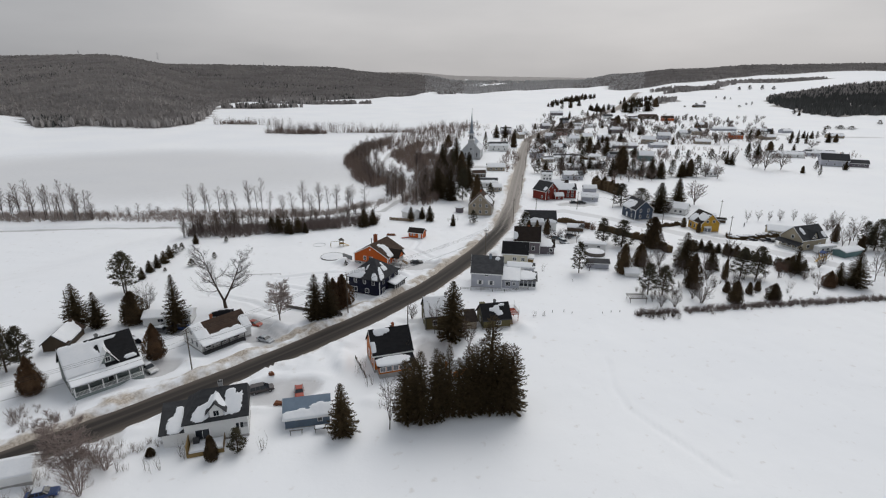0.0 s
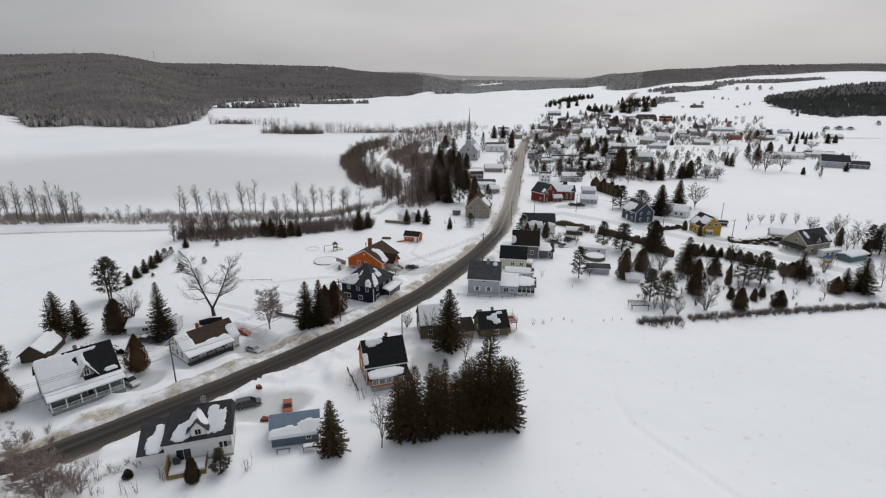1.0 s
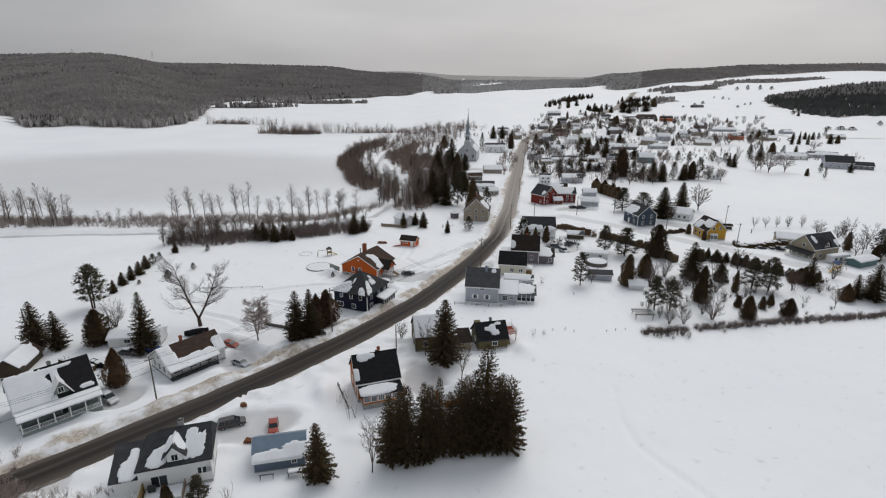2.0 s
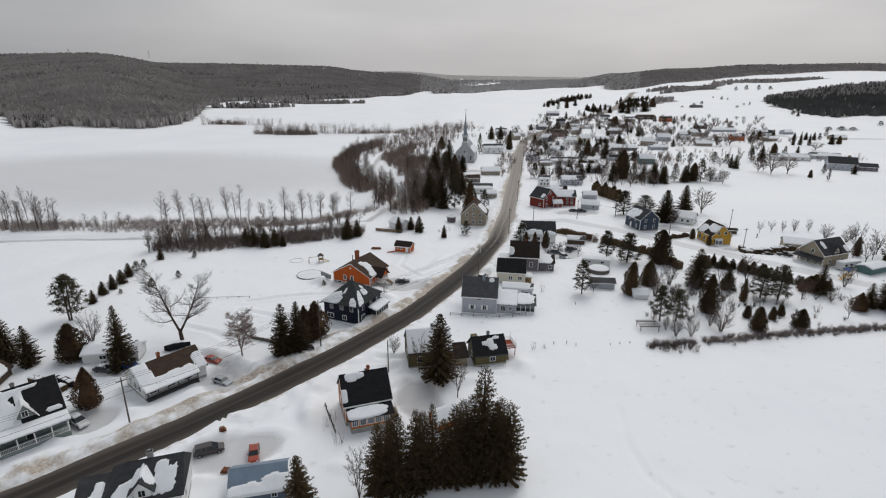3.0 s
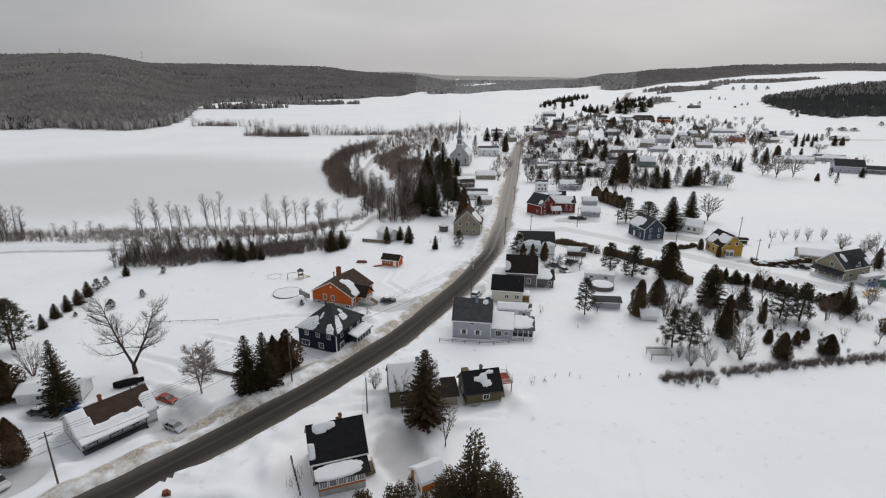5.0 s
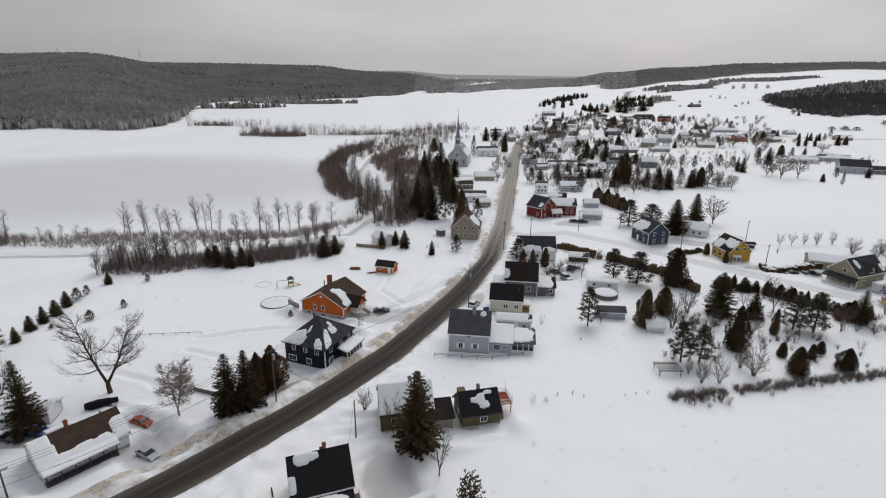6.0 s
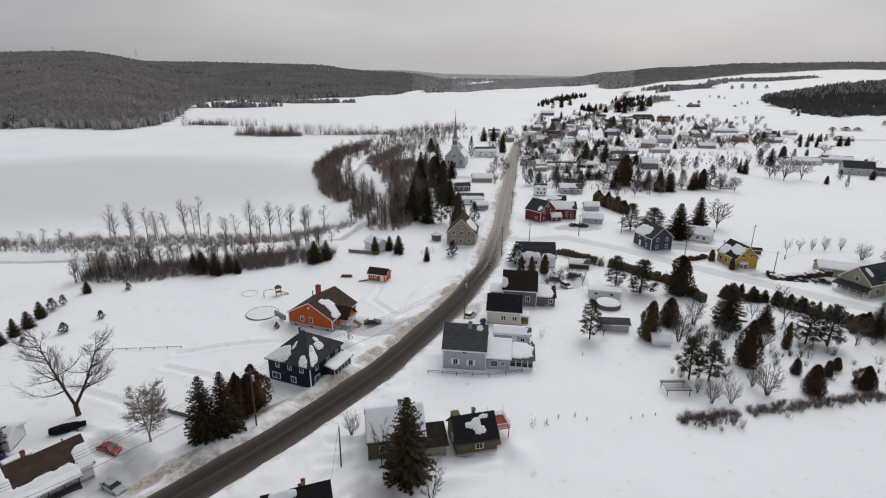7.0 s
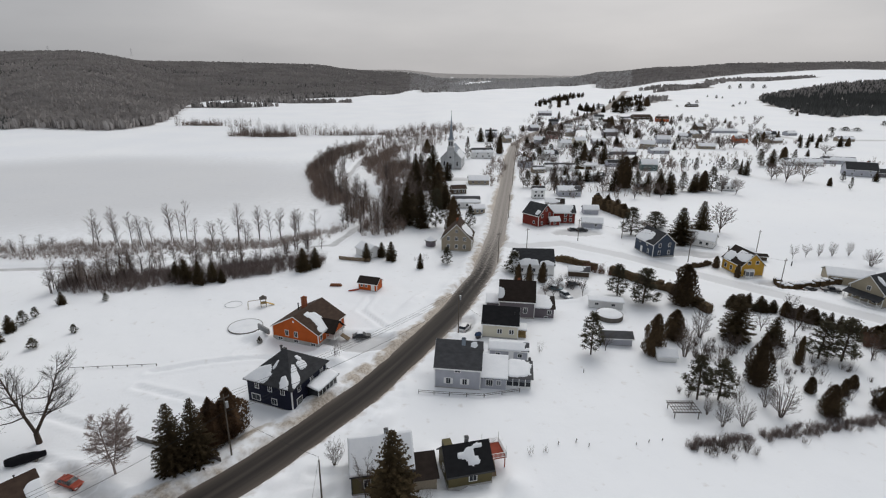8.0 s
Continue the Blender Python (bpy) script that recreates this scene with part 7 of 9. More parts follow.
def pergola():
    ob = thing("pergola", 57.7, 142.0, -2, None, "grey wooden pergola standing low in the snow", "pergola")
    for x in (-2.3, 2.3):
        for y in (-1.6, 1.6):
            part("post", Shape().box(x - 0.07, x + 0.07, y - 0.07, y + 0.07, -0.5, 1.35), M["greywood"], ob)
    for y in (-1.6, 1.6):
        part("beam", Shape().box(-2.7, 2.7, y - 0.06, y + 0.06, 1.35, 1.5), M["greywood"], ob)
    for i in range(10):
        x = -2.5 + i * 5.0 / 9
        part("slat", Shape().box(x - 0.05, x + 0.05, -2.1, 2.1, 1.5, 1.6), M["greywood"], ob)
    for i in range(5):
        y = -1.8 + i * 0.9
        part("cross_slat", Shape().box(-2.6, 2.6, y - 0.04, y + 0.04, 1.6, 1.66), M["greywood"], ob)


def pool(x, y, r, label, h=0.35):
    ob = thing("round_pool", x, y, 0, None, label, "pool")
    n = 40
    s = Shape()
    for r0, z0, r1, z1 in ((r, -0.4, r, h), (r, h, r - 0.12, h), (r - 0.12, h, r - 0.12, h - 0.25)):
        vs = [(math.cos(6.283 * i / n) * a, math.sin(6.283 * i / n) * a, z) for a, z in ((r0, z0), (r1, z1)) for i in range(n)]
        s.add(vs, [(i, (i + 1) % n, n + (i + 1) % n, n + i) for i in range(n)])
    part("wall_ring", s, M["greywood"], ob)
    rings = [(r - 0.10, h - 0.05), (r * 0.9, h + 0.12 * (h > 1)), (r * 0.55, h + 0.32 * (h > 1)), (0.05, h + 0.40 * (h > 1))]
    fill = Shape().add([(math.cos(6.283 * i / n) * q, math.sin(6.283 * i / n) * q, z + 0.03 * math.sin(3 * i)) for q, z in rings for i in range(n)],
                       [(k * n + i, k * n + (i + 1) % n, (k + 1) * n + (i + 1) % n, (k + 1) * n + i) for k in range(3) for i in range(n)])
    part("snow_fill", fill, M["snow_roof"], ob, "smooth snow filling the pool", True)


def playset():
    ob = thing("playset", -37.6, 193.6, 20, None, "wooden garden playset with a small roofed tower", "playset")
    for x in (-0.7, 0.7):
        for y in (-0.7, 0.7):
            part("post", Shape().box(x - 0.06, x + 0.06, y - 0.06, y + 0.06, -0.4, 2.4), M["newwood"], ob)
    part("platform", Shape().box(-0.8, 0.8, -0.8, 0.8, 1.0, 1.12), M["newwood"], ob)
    part("roof", Shape().add([(-1, -1, 2.4), (1, -1, 2.4), (1, 1, 2.4), (-1, 1, 2.4), (0, 0, 3.4)], [(0, 1, 4), (1, 2, 4), (2, 3, 4), (3, 0, 4), (3, 2, 1, 0)]), M["greywood"], ob)
    part("swing_beam", Shape().tube((-0.7, 0, 2.1), (-4.0, 0, 2.1), 0.08, 0.08, 6), M["newwood"], ob)
    part("swing_leg", Shape().tube((-4.0, 0, 2.1), (-4.2, -0.9, -0.3), 0.07, 0.07, 6), M["newwood"], ob)
    part("swing_leg", Shape().tube((-4.0, 0, 2.1), (-4.2, 0.9, -0.3), 0.07, 0.07, 6), M["newwood"], ob)
    part("slide", Shape().slab((0.8, -0.4, 1.1), (2.9, -0.4, 0.1), (2.9, 0.4, 0.1), (0.8, 0.4, 1.1), 0.08), PAINT["yellow"], ob)
    part("side_panel", Shape().box(-0.75, 0.75, -0.78, -0.72, 1.12, 1.8), M["newwood"], ob)


def gazebo():
    ob = thing("gazebo", 10.2, 248.5, 0, None, "small dark gazebo with a cap of snow", "gazebo")
    n = 8
    part("body", Shape().tube((0, 0, -0.3), (0, 0, 2.2), 1.9, 1.9, n), M["mauve"], ob)
    part("roof", Shape().tube((0, 0, 2.2), (0, 0, 3.6), 2.4, 0.15, n), M["roof_brown"], ob)
    part("roof_snow", Shape().tube((0, 0, 2.4), (0, 0, 3.8), 2.25, 0.2, n), M["snow_roof"], ob, "white snow cap")


pergola()
pool(-38.6, 180.8, 4.3, "round garden pool rim filled with snow")
pool(57.8, 184.6, 3.6, "raised round pool with a dome of snow", 1.25)
playset()
gazebo()
trampoline = thing("trampoline_ring", -46.4, 194.8, 0, None, "thin dark ring of a snowed-in trampoline", "trampoline")
ring = Shape().add([((2.3 + 0.06 * math.cos(2.094 * j)) * math.cos(6.283 * i / 28), (2.3 + 0.06 * math.cos(2.094 * j)) * math.sin(6.283 * i / 28), 0.12 + 0.06 * math.sin(2.094 * j)) for i in range(28) for j in range(3)],
                   [(i * 3 + j, ((i + 1) % 28) * 3 + j, ((i + 1) % 28) * 3 + (j + 1) % 3, i * 3 + (j + 1) % 3) for i in range(28) for j in range(3)])
part("ring", ring, M["steel"], trampoline)


def woodpile(x, y, turn, L, label):
    """Cut logs in rows, each its own piece."""
    ob = thing("log_pile", x, y, turn, None, label, "log pile")
    r2 = random.Random(int(x * 3 + y))
    log = Shape().tube((0, -0.45, 0), (0, 0.45, 0), 0.14, 0.13, 7).mesh("log", M["logs"])
    for row in range(3):
        for i in range(int(L / 0.27) - row):
            p = part("log", log, None, ob)
            p.location = (-L / 2 + i * 0.27 + row * 0.13, r2.uniform(-0.05, 0.05), 0.12 + row * 0.24)
            p.rotation_euler = (0, 0, r2.uniform(-0.08, 0.08))


woodpile(-36.3, 100.0, 24, 1.6, "small pile of cut logs capped by snow")
woodpile(-32.0, 90.2, -8, 2.2, "small pile of cut logs in the drive")
woodpile(-19.6, 208.4, -4, 3.8, "long low pile of cut logs in the snow")
tagged(new("low_wall", Shape().slab((-34.4, 177.6, 1.0), (-34.1, 177.9, 1.0), (-30.6, 174.6, 1.0), (-30.9, 174.3, 1.0), 1.4).mesh("low_wall", M["stone"])), "short dark wall between the pool and the bungalow", "wall")


def kayak(x, y, turn):
    """A slim pointed hull lying upside down on the snow."""
    n, m = 12, 7
    s = Shape()
    for i in range(n + 1):
        k = i / n
        w = 0.36 * math.sin(math.pi * k) ** 0.6 + 0.02
        for j in range(m):
            a = math.pi * j / (m - 1)
            s.v.append((-1.9 + 3.8 * k, -math.cos(a) * w, 0.05 + math.sin(a) * (0.34 * w / 0.36 + 0.04) + 0.12 * (2 * k - 1) ** 2))
    s.f += [(i * m + j, (i + 1) * m + j, (i + 1) * m + j + 1, i * m + j + 1) for i in range(n) for j in range(m - 1)]
    ob = thing("kayak", x, y, turn, None, "orange red kayak lying upside down beside the shed", "kayak")
    part("hull", s, PAINT["orange_red"], ob, "", True)


def trestle(x, y, turn, L, label, top):
    ob = thing("trestle", x, y, turn, None, label, "trestle")
    for px in (-L / 2, L / 2):
        for sy in (-1, 1):
            part("leg", Shape().tube((px, sy * 0.35, -0.3), (px, sy * 0.08, 0.8), 0.05, 0.05, 5), M["greywood"], ob)
    part("beam", Shape().box(-L / 2 - 0.2, L / 2 + 0.2, -0.07, 0.07, 0.74, 0.88), M["greywood"], ob)
    if top:
        part("board", Shape().box(-L / 2 - 0.1, L / 2 + 0.1, -0.5, 0.5, 0.88, 0.96), M["greywood"], ob)
        snow_part("snow_cap", snow_sheet([(-L / 2, -0.45, 0.97), (L / 2, -0.45, 0.97), (L / 2, 0.45, 0.97), (-L / 2, 0.45, 0.97)], FULL, 0.18, 0.2, 2), ob, "snow on the board")


kayak(-13.7, 204.6, 20)
trestle(-26.6, 81.6, 10, 2.0, "grey wooden sawhorse half sunk in snow", False)
trestle(-22.2, 82.4, 12, 2.2, "low wooden bench under a cap of snow", True)
for x, y, s in ((42.6, 156.8, 0.5), (31.1, 133.4, 0.45), (34.4, 133.9, 0.5), (36.4, 132.8, 0.4), (45.0, 133.0, 0.3), (47.5, 133.6, 0.35), (50.1, 134.0, 0.3)):
    g = Shape()
    g.tube((0, 0, -0.3), (0.1 * s, 0, s * 1.8), 0.10, 0.05, 5).tube((0, 0, s), (0.4 * s, 0.2, s * 1.5), 0.05, 0.02, 4)
    ob = thing("stump", x, y, x * 20, None, "thin grey stake standing in the snow field", "stake", "field stakes")
    part("stem", g, M["greywood"], ob)


def bay_window():
    ob = thing("bay_window", 114.2, 213.0, 6, 0, "white bay window with snowy cap on the yellow house", "bay window")
    v = [(-1.5, 1.4), (-1.5, 0.3), (-0.8, -0.6), (0.8, -0.6), (1.5, 0.3), (1.5, 1.4)]
    n = len(v)

    def prism(z0, z1, k=1.0):
        return Shape().add([(x * k, y * k, z) for z in (z0, z1) for x, y in v], [tuple(range(n))[::-1], tuple(range(n, 2 * n))] + [(i, (i + 1) % n, n + (i + 1) % n, n + i) for i in range(n)])

    part("base", prism(-0.5, 0.9), M["trim"], ob)
    part("glazing", prism(0.9, 2.4, 0.96), M["glass_pale"], ob)
    for x, y in v[1:5]:
        part("mullion", Shape().box(x - 0.07, x + 0.07, y - 0.07, y + 0.07, 0.9, 2.4), M["trim"], ob)
    part("cornice", prism(2.4, 2.65, 1.06), M["trim"], ob)
    part("snow_cap", prism(2.65, 2.9, 1.0), M["snow_roof"], ob, "white snow cap")


bay_window()
for x, y, z, h in ((-1345, 2700, 141, 34), (-1720, 2700, 147, 34), (-900, 2900, 104, 34)):
    ob = thing("lattice_tower", x, y, 20, z - 2, "thin steel power tower on the wooded ridge", "power tower", "ridge towers")
    for sx in (-1, 1):
        for sy in (-1, 1):
            part("leg", Shape().tube((sx * 3, sy * 3, 0), (sx * 0.5, sy * 0.5, h), 0.35, 0.25, 4), M["steel"], ob)
    for k in (0.7, 0.85):
        part("crossarm", Shape().box(-5, 5, -0.25, 0.25, h * k, h * k + 0.6), M["steel"], ob)


# ---------------------------------------------------------------- trees and shrubs
SPRUCE = ("dark green spruce rising from deep snow", "spruce tree", "village spruces")
CLUMP = ("tall dark spruce in a dense group", "spruce tree", "spruce group")
FAR = ("dark spruce among the village houses", "spruce tree", "village spruces")
FIR = ("small dark fir in the snow field", "fir tree", "young firs")
PINE = ("open-crowned green pine with bare stem", "pine tree", "village pines")
CEDAR = ("dense pointed cedar with dull winter leaves", "cedar tree", "village cedars")
BUSH = ("low rounded evergreen bush in the snow", "evergreen bush", "evergreen bushes")
BARE = ("leafless brown garden tree in the snow", "bare tree", "bare garden trees")
POPLAR = ("tall slender leafless poplar on the river bank", "poplar tree", "river bank poplars")

grow("forked", "forked_tree", bare_mesh(random.Random(14), 16, 9, 2, 0.12, 24, 11, 5, 1.7, 0.0, 0.017, 0.7, 2.4), 16, 9, "twig_dark", "bark")
grow("birch", "birch_tree", bare_mesh(random.Random(3), 11, 4.8, 4, 0.12, 20, 13, 8, 0.9, 0.12, 0.018, 0.7, 2.2), 11, 4.8, "birch", "birch")
grow("pale_shrub", "bare_shrub", bare_mesh(random.Random(31), 5, 3.0, 12, 0.0, 7, 6, 4, 0.8), 5, 3.0, "birch", "birch")
grow("wide_pine", "pine_tree", pine_mesh(random.Random(8), 13, 5.4, 0.2, 96, 2), 13, 5.4, "needles_pine")
tree("forked", -60.0, 136.0, 16.7, 9.3, "large leafless tree forked into two limbs", "bare tree").rotation_euler.z = 0.0
tree("birch", -42.6, 128.0, 11.4, 4.8, "pale leafless birch with fine drooping twigs", "birch tree")
tree("spruce", -94.1, 125.4, 11.5, 3.9, *SPRUCE)
tree("spruce", -88.3, 124.3, 9.6, 3.0, *SPRUCE)
tree("thuja", -80.2, 126.4, 8.9, 3.6, *SPRUCE)
tree("spruce", -67.6, 123.7, 15.2, 3.6, *SPRUCE)
tree("spruce", -18.2, 81.6, 10.8, 3.0, *SPRUCE)
tree("spruce", 2.9, 117.6, 15.4, 4.9, *SPRUCE)
tree("spruce", 85.3, 172.0, 12.3, 5.0, *SPRUCE)
tree("thuja", 82.4, 193.0, 12.2, 4.4, *SPRUCE)
tree("spruce", 108.8, 250.8, 14.9, 5.4, *SPRUCE)
tree("spruce", 120.6, 257.9, 15.8, 4.6, *SPRUCE)
tree("wide_pine", -93.8, 147.0, 13.4, 5.4, *PINE)
tree("pine", -94.7, 102.3, 11.4, 3.7, *PINE)
tree("pine", -93.0, 104.7, 10.2, 3.5, *PINE)
tree("pine", -97.5, 103.5, 9.7, 3.1, *PINE)
tree("pine", -35.4, 76.7, 4.9, 1.9, *PINE)
tree("pine", 46.6, 164.7, 11.4, 3.4, *PINE)
tree("pine", 62.7, 146.3, 10.4, 3.5, *PINE)
tree("pine", 67.0, 146.2, 9.8, 3.5, *PINE)
tree("pine", 99.6, 162.0, 10.0, 4.3, *PINE)
tree("pine", 104.1, 160.6, 11.3, 4.4, *PINE)
tree("pine", 65.2, 199.0, 10.4, 3.8, *PINE)
tree("pine", 70.7, 193.6, 11.3, 5.2, *PINE)
tree("pine", 93.9, 263.0, 12.3, 5.4, *PINE)
tree("pine", 107.8, 271.5, 7.7, 6.4, *PINE)
tree("thuja_brown", -65.4, 108.4, 8.7, 2.7, *CEDAR)
tree("thuja_brown", -83.5, 94.6, 8.3, 2.8, *CEDAR)
tree("small_thuja", -39.1, 74.9, 4.7, 1.2, *CEDAR)
tree("small_thuja", -49.9, 75.8, 1.6, 0.8, *CEDAR)
tree("thuja", 61.4, 164.6, 10.3, 2.8, *CEDAR)
tree("thuja", 69.8, 172.1, 7.9, 3.1, *CEDAR)
tree("thuja", 78.6, 151.9, 11.3, 3.0, *CEDAR)
tree("thuja", 93.1, 159.6, 7.2, 1.2, *CEDAR)
tree("small_thuja", 87.6, 148.2, 3.6, 1.2, *CEDAR)
tree("thuja", 86.0, 140.6, 6.8, 2.4, *CEDAR)
tree("small_thuja", 93.9, 147.0, 3.8, 1.1, *CEDAR)
tree("small_thuja", 98.1, 149.8, 3.1, 1.1, *CEDAR)
tree("thuja", 98.1, 141.9, 5.4, 2.4, *CEDAR)
tree("spruce", -33.0, 128.0, 12.9, 3.7, *SPRUCE)
tree("spruce", -30.0, 129.6, 12.6, 3.5, *SPRUCE)
tree("thuja_brown", -29.6, 135.0, 9.4, 3.2, *CEDAR)
tree("thuja_brown", -27.6, 138.3, 9.2, 3.3, *CEDAR)
tree("thuja", 37.2, 209.6, 6.7, 1.5, *CEDAR)
tree("thuja", 40.6, 209.5, 6.7, 1.5, *CEDAR)
tree("thuja", 45.1, 210.6, 6.8, 1.7, *CEDAR)
tree("group_spruce", -6.9, 85.6, 13.2, 2.9, *CLUMP)
tree("group_spruce", -4.0, 85.0, 15.4, 2.8, *CLUMP)
tree("group_spruce", -1.2, 85.6, 15.4, 2.8, *CLUMP)
tree("group_spruce", 1.3, 86.7, 15.8, 1.9, *CLUMP)
tree("group_spruce", 3.1, 87.5, 12.4, 2.5, *CLUMP)
tree("group_spruce", 4.9, 87.4, 14.9, 2.9, *CLUMP)
tree("group_spruce", 7.3, 87.8, 16.2, 2.9, *CLUMP)
tree("group_spruce", 9.3, 88.9, 20.4, 3.8, *CLUMP)
tree("group_spruce", 11.3, 87.9, 15.0, 2.9, *CLUMP)
tree("group_spruce", 13.4, 88.4, 14.6, 3.4, *CLUMP)
tree("group_spruce", -5.4, 88.5, 12.0, 2.8, *CLUMP)
tree("group_spruce", -0.2, 89.1, 12.6, 2.8, *CLUMP)
tree("group_spruce", 6.2, 90.7, 13.5, 2.9, *CLUMP)
tree("group_spruce", 12.4, 91.9, 13.0, 2.8, *CLUMP)
tree("fir", -67.1, 212.4, 7.5, 2.9, *FIR)
tree("fir", -62.3, 211.0, 7.4, 2.6, *FIR)
tree("fir", -70.2, 213.3, 6.5, 2.4, *FIR)
tree("fir", -59.1, 213.4, 6.5, 2.3, *FIR)
tree("fir", -55.9, 212.4, 4.5, 1.6, *FIR)
tree("fir", -32.6, 222.1, 7.9, 2.9, *FIR)
tree("fir", -29.2, 225.5, 6.9, 2.4, *FIR)
tree("fir", -12.6, 231.7, 6.6, 2.0, *FIR)
tree("fir", -7.6, 235.9, 5.6, 2.0, *FIR)
tree("fir", -4.0, 232.4, 6.9, 2.5, *FIR)
tree("fir", 6.3, 224.2, 5.4, 1.4, *FIR)
tree("round_pine", -32.4, 171.9, 2.0, 0.9, *BUSH)
tree("round_pine", 37.3, 219.4, 7.7, 4.2, *PINE)
tree("round_pine", 15.7, 228.9, 6.3, 2.6, *PINE)
tree("shrub", -81.3, 135.3, 6.2, 3.3, *BARE)
tree("birch", -59.3, 70.2, 11.5, 4.8, "pale leafless birch with several stems beside the road", "birch tree")
tree("bare", -9.8, 83.1, 11.1, 2.6, *BARE)
tree("shrub", -7.8, 106.0, 5.8, 1.3, *BARE)
tree("bare", 133.5, 266.0, 11.5, 6.2, *BARE)
tree("shrub", 76.9, 173.0, 7.4, 3.4, *BARE)
tree("shrub", 68.3, 163.2, 8.0, 3.2, *BARE)
tree("shrub", 79.8, 163.8, 5.7, 2.7, *BARE)
tree("shrub", 87.4, 159.8, 6.0, 3.2, *BARE)
tree("bare", 101.3, 172.6, 8.3, 4.0, *BARE)
tree("shrub", 75.0, 143.5, 4.8, 2.0, *BARE)
tree("shrub", 76.2, 140.3, 6.2, 3.5, *BARE)
tree("shrub", 63.4, 138.0, 5.4, 2.1, *BARE)
tree("shrub", 67.3, 137.9, 4.8, 2.1, *BARE)
tree("shrub", 62.3, 141.6, 3.4, 1.2, *BARE)
tree("bare", 111.6, 160.8, 7.0, 2.9, *BARE)
tree("bare", 79.5, 193.5, 6.8, 2.2, *BARE)
tree("bare", 50.6, 166.4, 4.6, 2.3, *BARE)
tree("bare", 94.6, 176.0, 5.0, 2.6, *BARE)
tree("fir", 93.5, 169.2, 7.3, 2.8, *SPRUCE)
tree("pine", 167.8, 190.8, 13.1, 4.2, *PINE)
tree("pine", 165.3, 193.4, 11.7, 3.5, *PINE)
tree("pine", 171.2, 189.6, 13.1, 3.8, *PINE)
tree("pine", 175.0, 193.0, 12.0, 3.8, *PINE)
tree("bare", 157.9, 200.1, 13.2, 3.2, *BARE)
tree("thuja", 160.9, 202.5, 7.4, 1.8, *CEDAR)
tree("bare", 157.4, 193.8, 8.3, 3.4, *BARE)
tree("bare", 169.2, 203.1, 9.9, 4.0, *BARE)
tree("bare", 163.5, 198.0, 8.5, 3.2, *BARE)
tree("shrub", 165.1, 224.5, 5.5, 3.6, *BARE)
tree("shrub", 170.2, 219.4, 4.7, 3.0, *BARE)
tree("shrub", 176.0, 224.0, 5.2, 3.2, *BARE)
tree("thuja", 161.7, 189.7, 6.4, 2.1, *CEDAR)
tree("spruce", 131.9, 154.2, 11.4, 4.7, *SPRUCE)
tree("thuja_brown", 123.5, 153.8, 5.4, 2.6, "bronzed cedar with reddish winter leaves", "cedar tree", "village cedars")
tree("spruce", 127.4, 155.4, 7.6, 2.4, *SPRUCE)
tree("shrub", 132.5, 171.3, 5.4, 2.8, *BARE)
tree("bare", 115.4, 147.6, 6.8, 2.2, *BARE)
tree("bare", 141.7, 158.0, 10.3, 3.0, *BARE)
tree("bare", 144.5, 155.2, 7.8, 2.8, *BARE)
tree("bare", 149.0, 163.0, 9.0, 3.0, *BARE)
tree("spruce", 120.1, 165.2, 9.6, 3.2, *SPRUCE)
tree("fir", 125.2, 168.4, 3.8, 1.7, *SPRUCE)
tree("shrub", 119.5, 159.5, 3.0, 1.7, *BARE)
tree("shrub", 116.2, 161.2, 2.3, 1.4, *BARE)
tree("bare", 108.5, 185.5, 5.5, 2.8, *BARE)
tree("fir", 102.5, 194.7, 2.6, 1.3, *FIR)
tree("bare", 141.9, 232.1, 5.4, 2.0, *BARE)
tree("bare", 148.2, 233.9, 4.8, 2.2, *BARE)
tree("shrub", 154.4, 235.7, 4.3, 1.3, *BARE)
tree("shrub", 159.6, 235.8, 4.7, 1.7, *BARE)
tree("shrub", 166.1, 236.0, 4.7, 1.4, *BARE)
tree("shrub", -7.6, 129.1, 4.2, 1.9, *BARE)
tree("shrub", 21.7, 155.7, 2.8, 0.6, *BARE)
tree("bare", 6.5, 111.6, 8.6, 2.6, *BARE)
tree("bare", -1.5, 120.9, 8.5, 2.2, *BARE)
tree("spruce", 0.3, 278.8, 16.6, 5.0, *FAR)
tree("spruce", 6.6, 274.2, 16.3, 4.5, *FAR)
tree("round_pine", 12.8, 274.1, 17.5, 5.0, "dark rounded pine among the village houses", "pine tree", "village pines")
tree("spruce", -7.0, 274.3, 13.8, 3.7, *FAR)
tree("thuja", 19.8, 267.1, 15.4, 4.0, *CEDAR)
tree("round_pine", 27.8, 275.9, 9.7, 3.2, "dark rounded pine among the village houses", "pine tree", "village pines")
tree("spruce", 3.1, 360.1, 20.0, 4.3, *FAR)
tree("spruce", 13.9, 397.2, 20.4, 5.6, *FAR)
tree("round_pine", 10.6, 373.9, 12.9, 4.3, "dark rounded pine among the village houses", "pine tree", "village pines")
tree("thuja", 16.9, 373.7, 12.9, 4.3, *CEDAR)
tree("spruce", 22.6, 381.7, 11.8, 3.9, *FAR)
tree("round_pine", 42.6, 473.3, 17.9, 3.2, "dark rounded pine among the village houses", "pine tree", "village pines")
tree("spruce", 75.5, 591.5, 14.1, 4.7, *FAR)
tree("spruce", 65.9, 593.6, 14.2, 4.7, *FAR)
tree("thuja", 11.4, 552.1, 13.2, 4.4, *CEDAR)
tree("spruce", 141.7, 344.5, 12.4, 4.1, *FAR)
tree("spruce", 148.2, 344.2, 11.4, 3.7, *FAR)
tree("round_pine", 158.6, 352.1, 11.7, 3.9, "dark rounded pine among the village houses", "pine tree", "village pines")
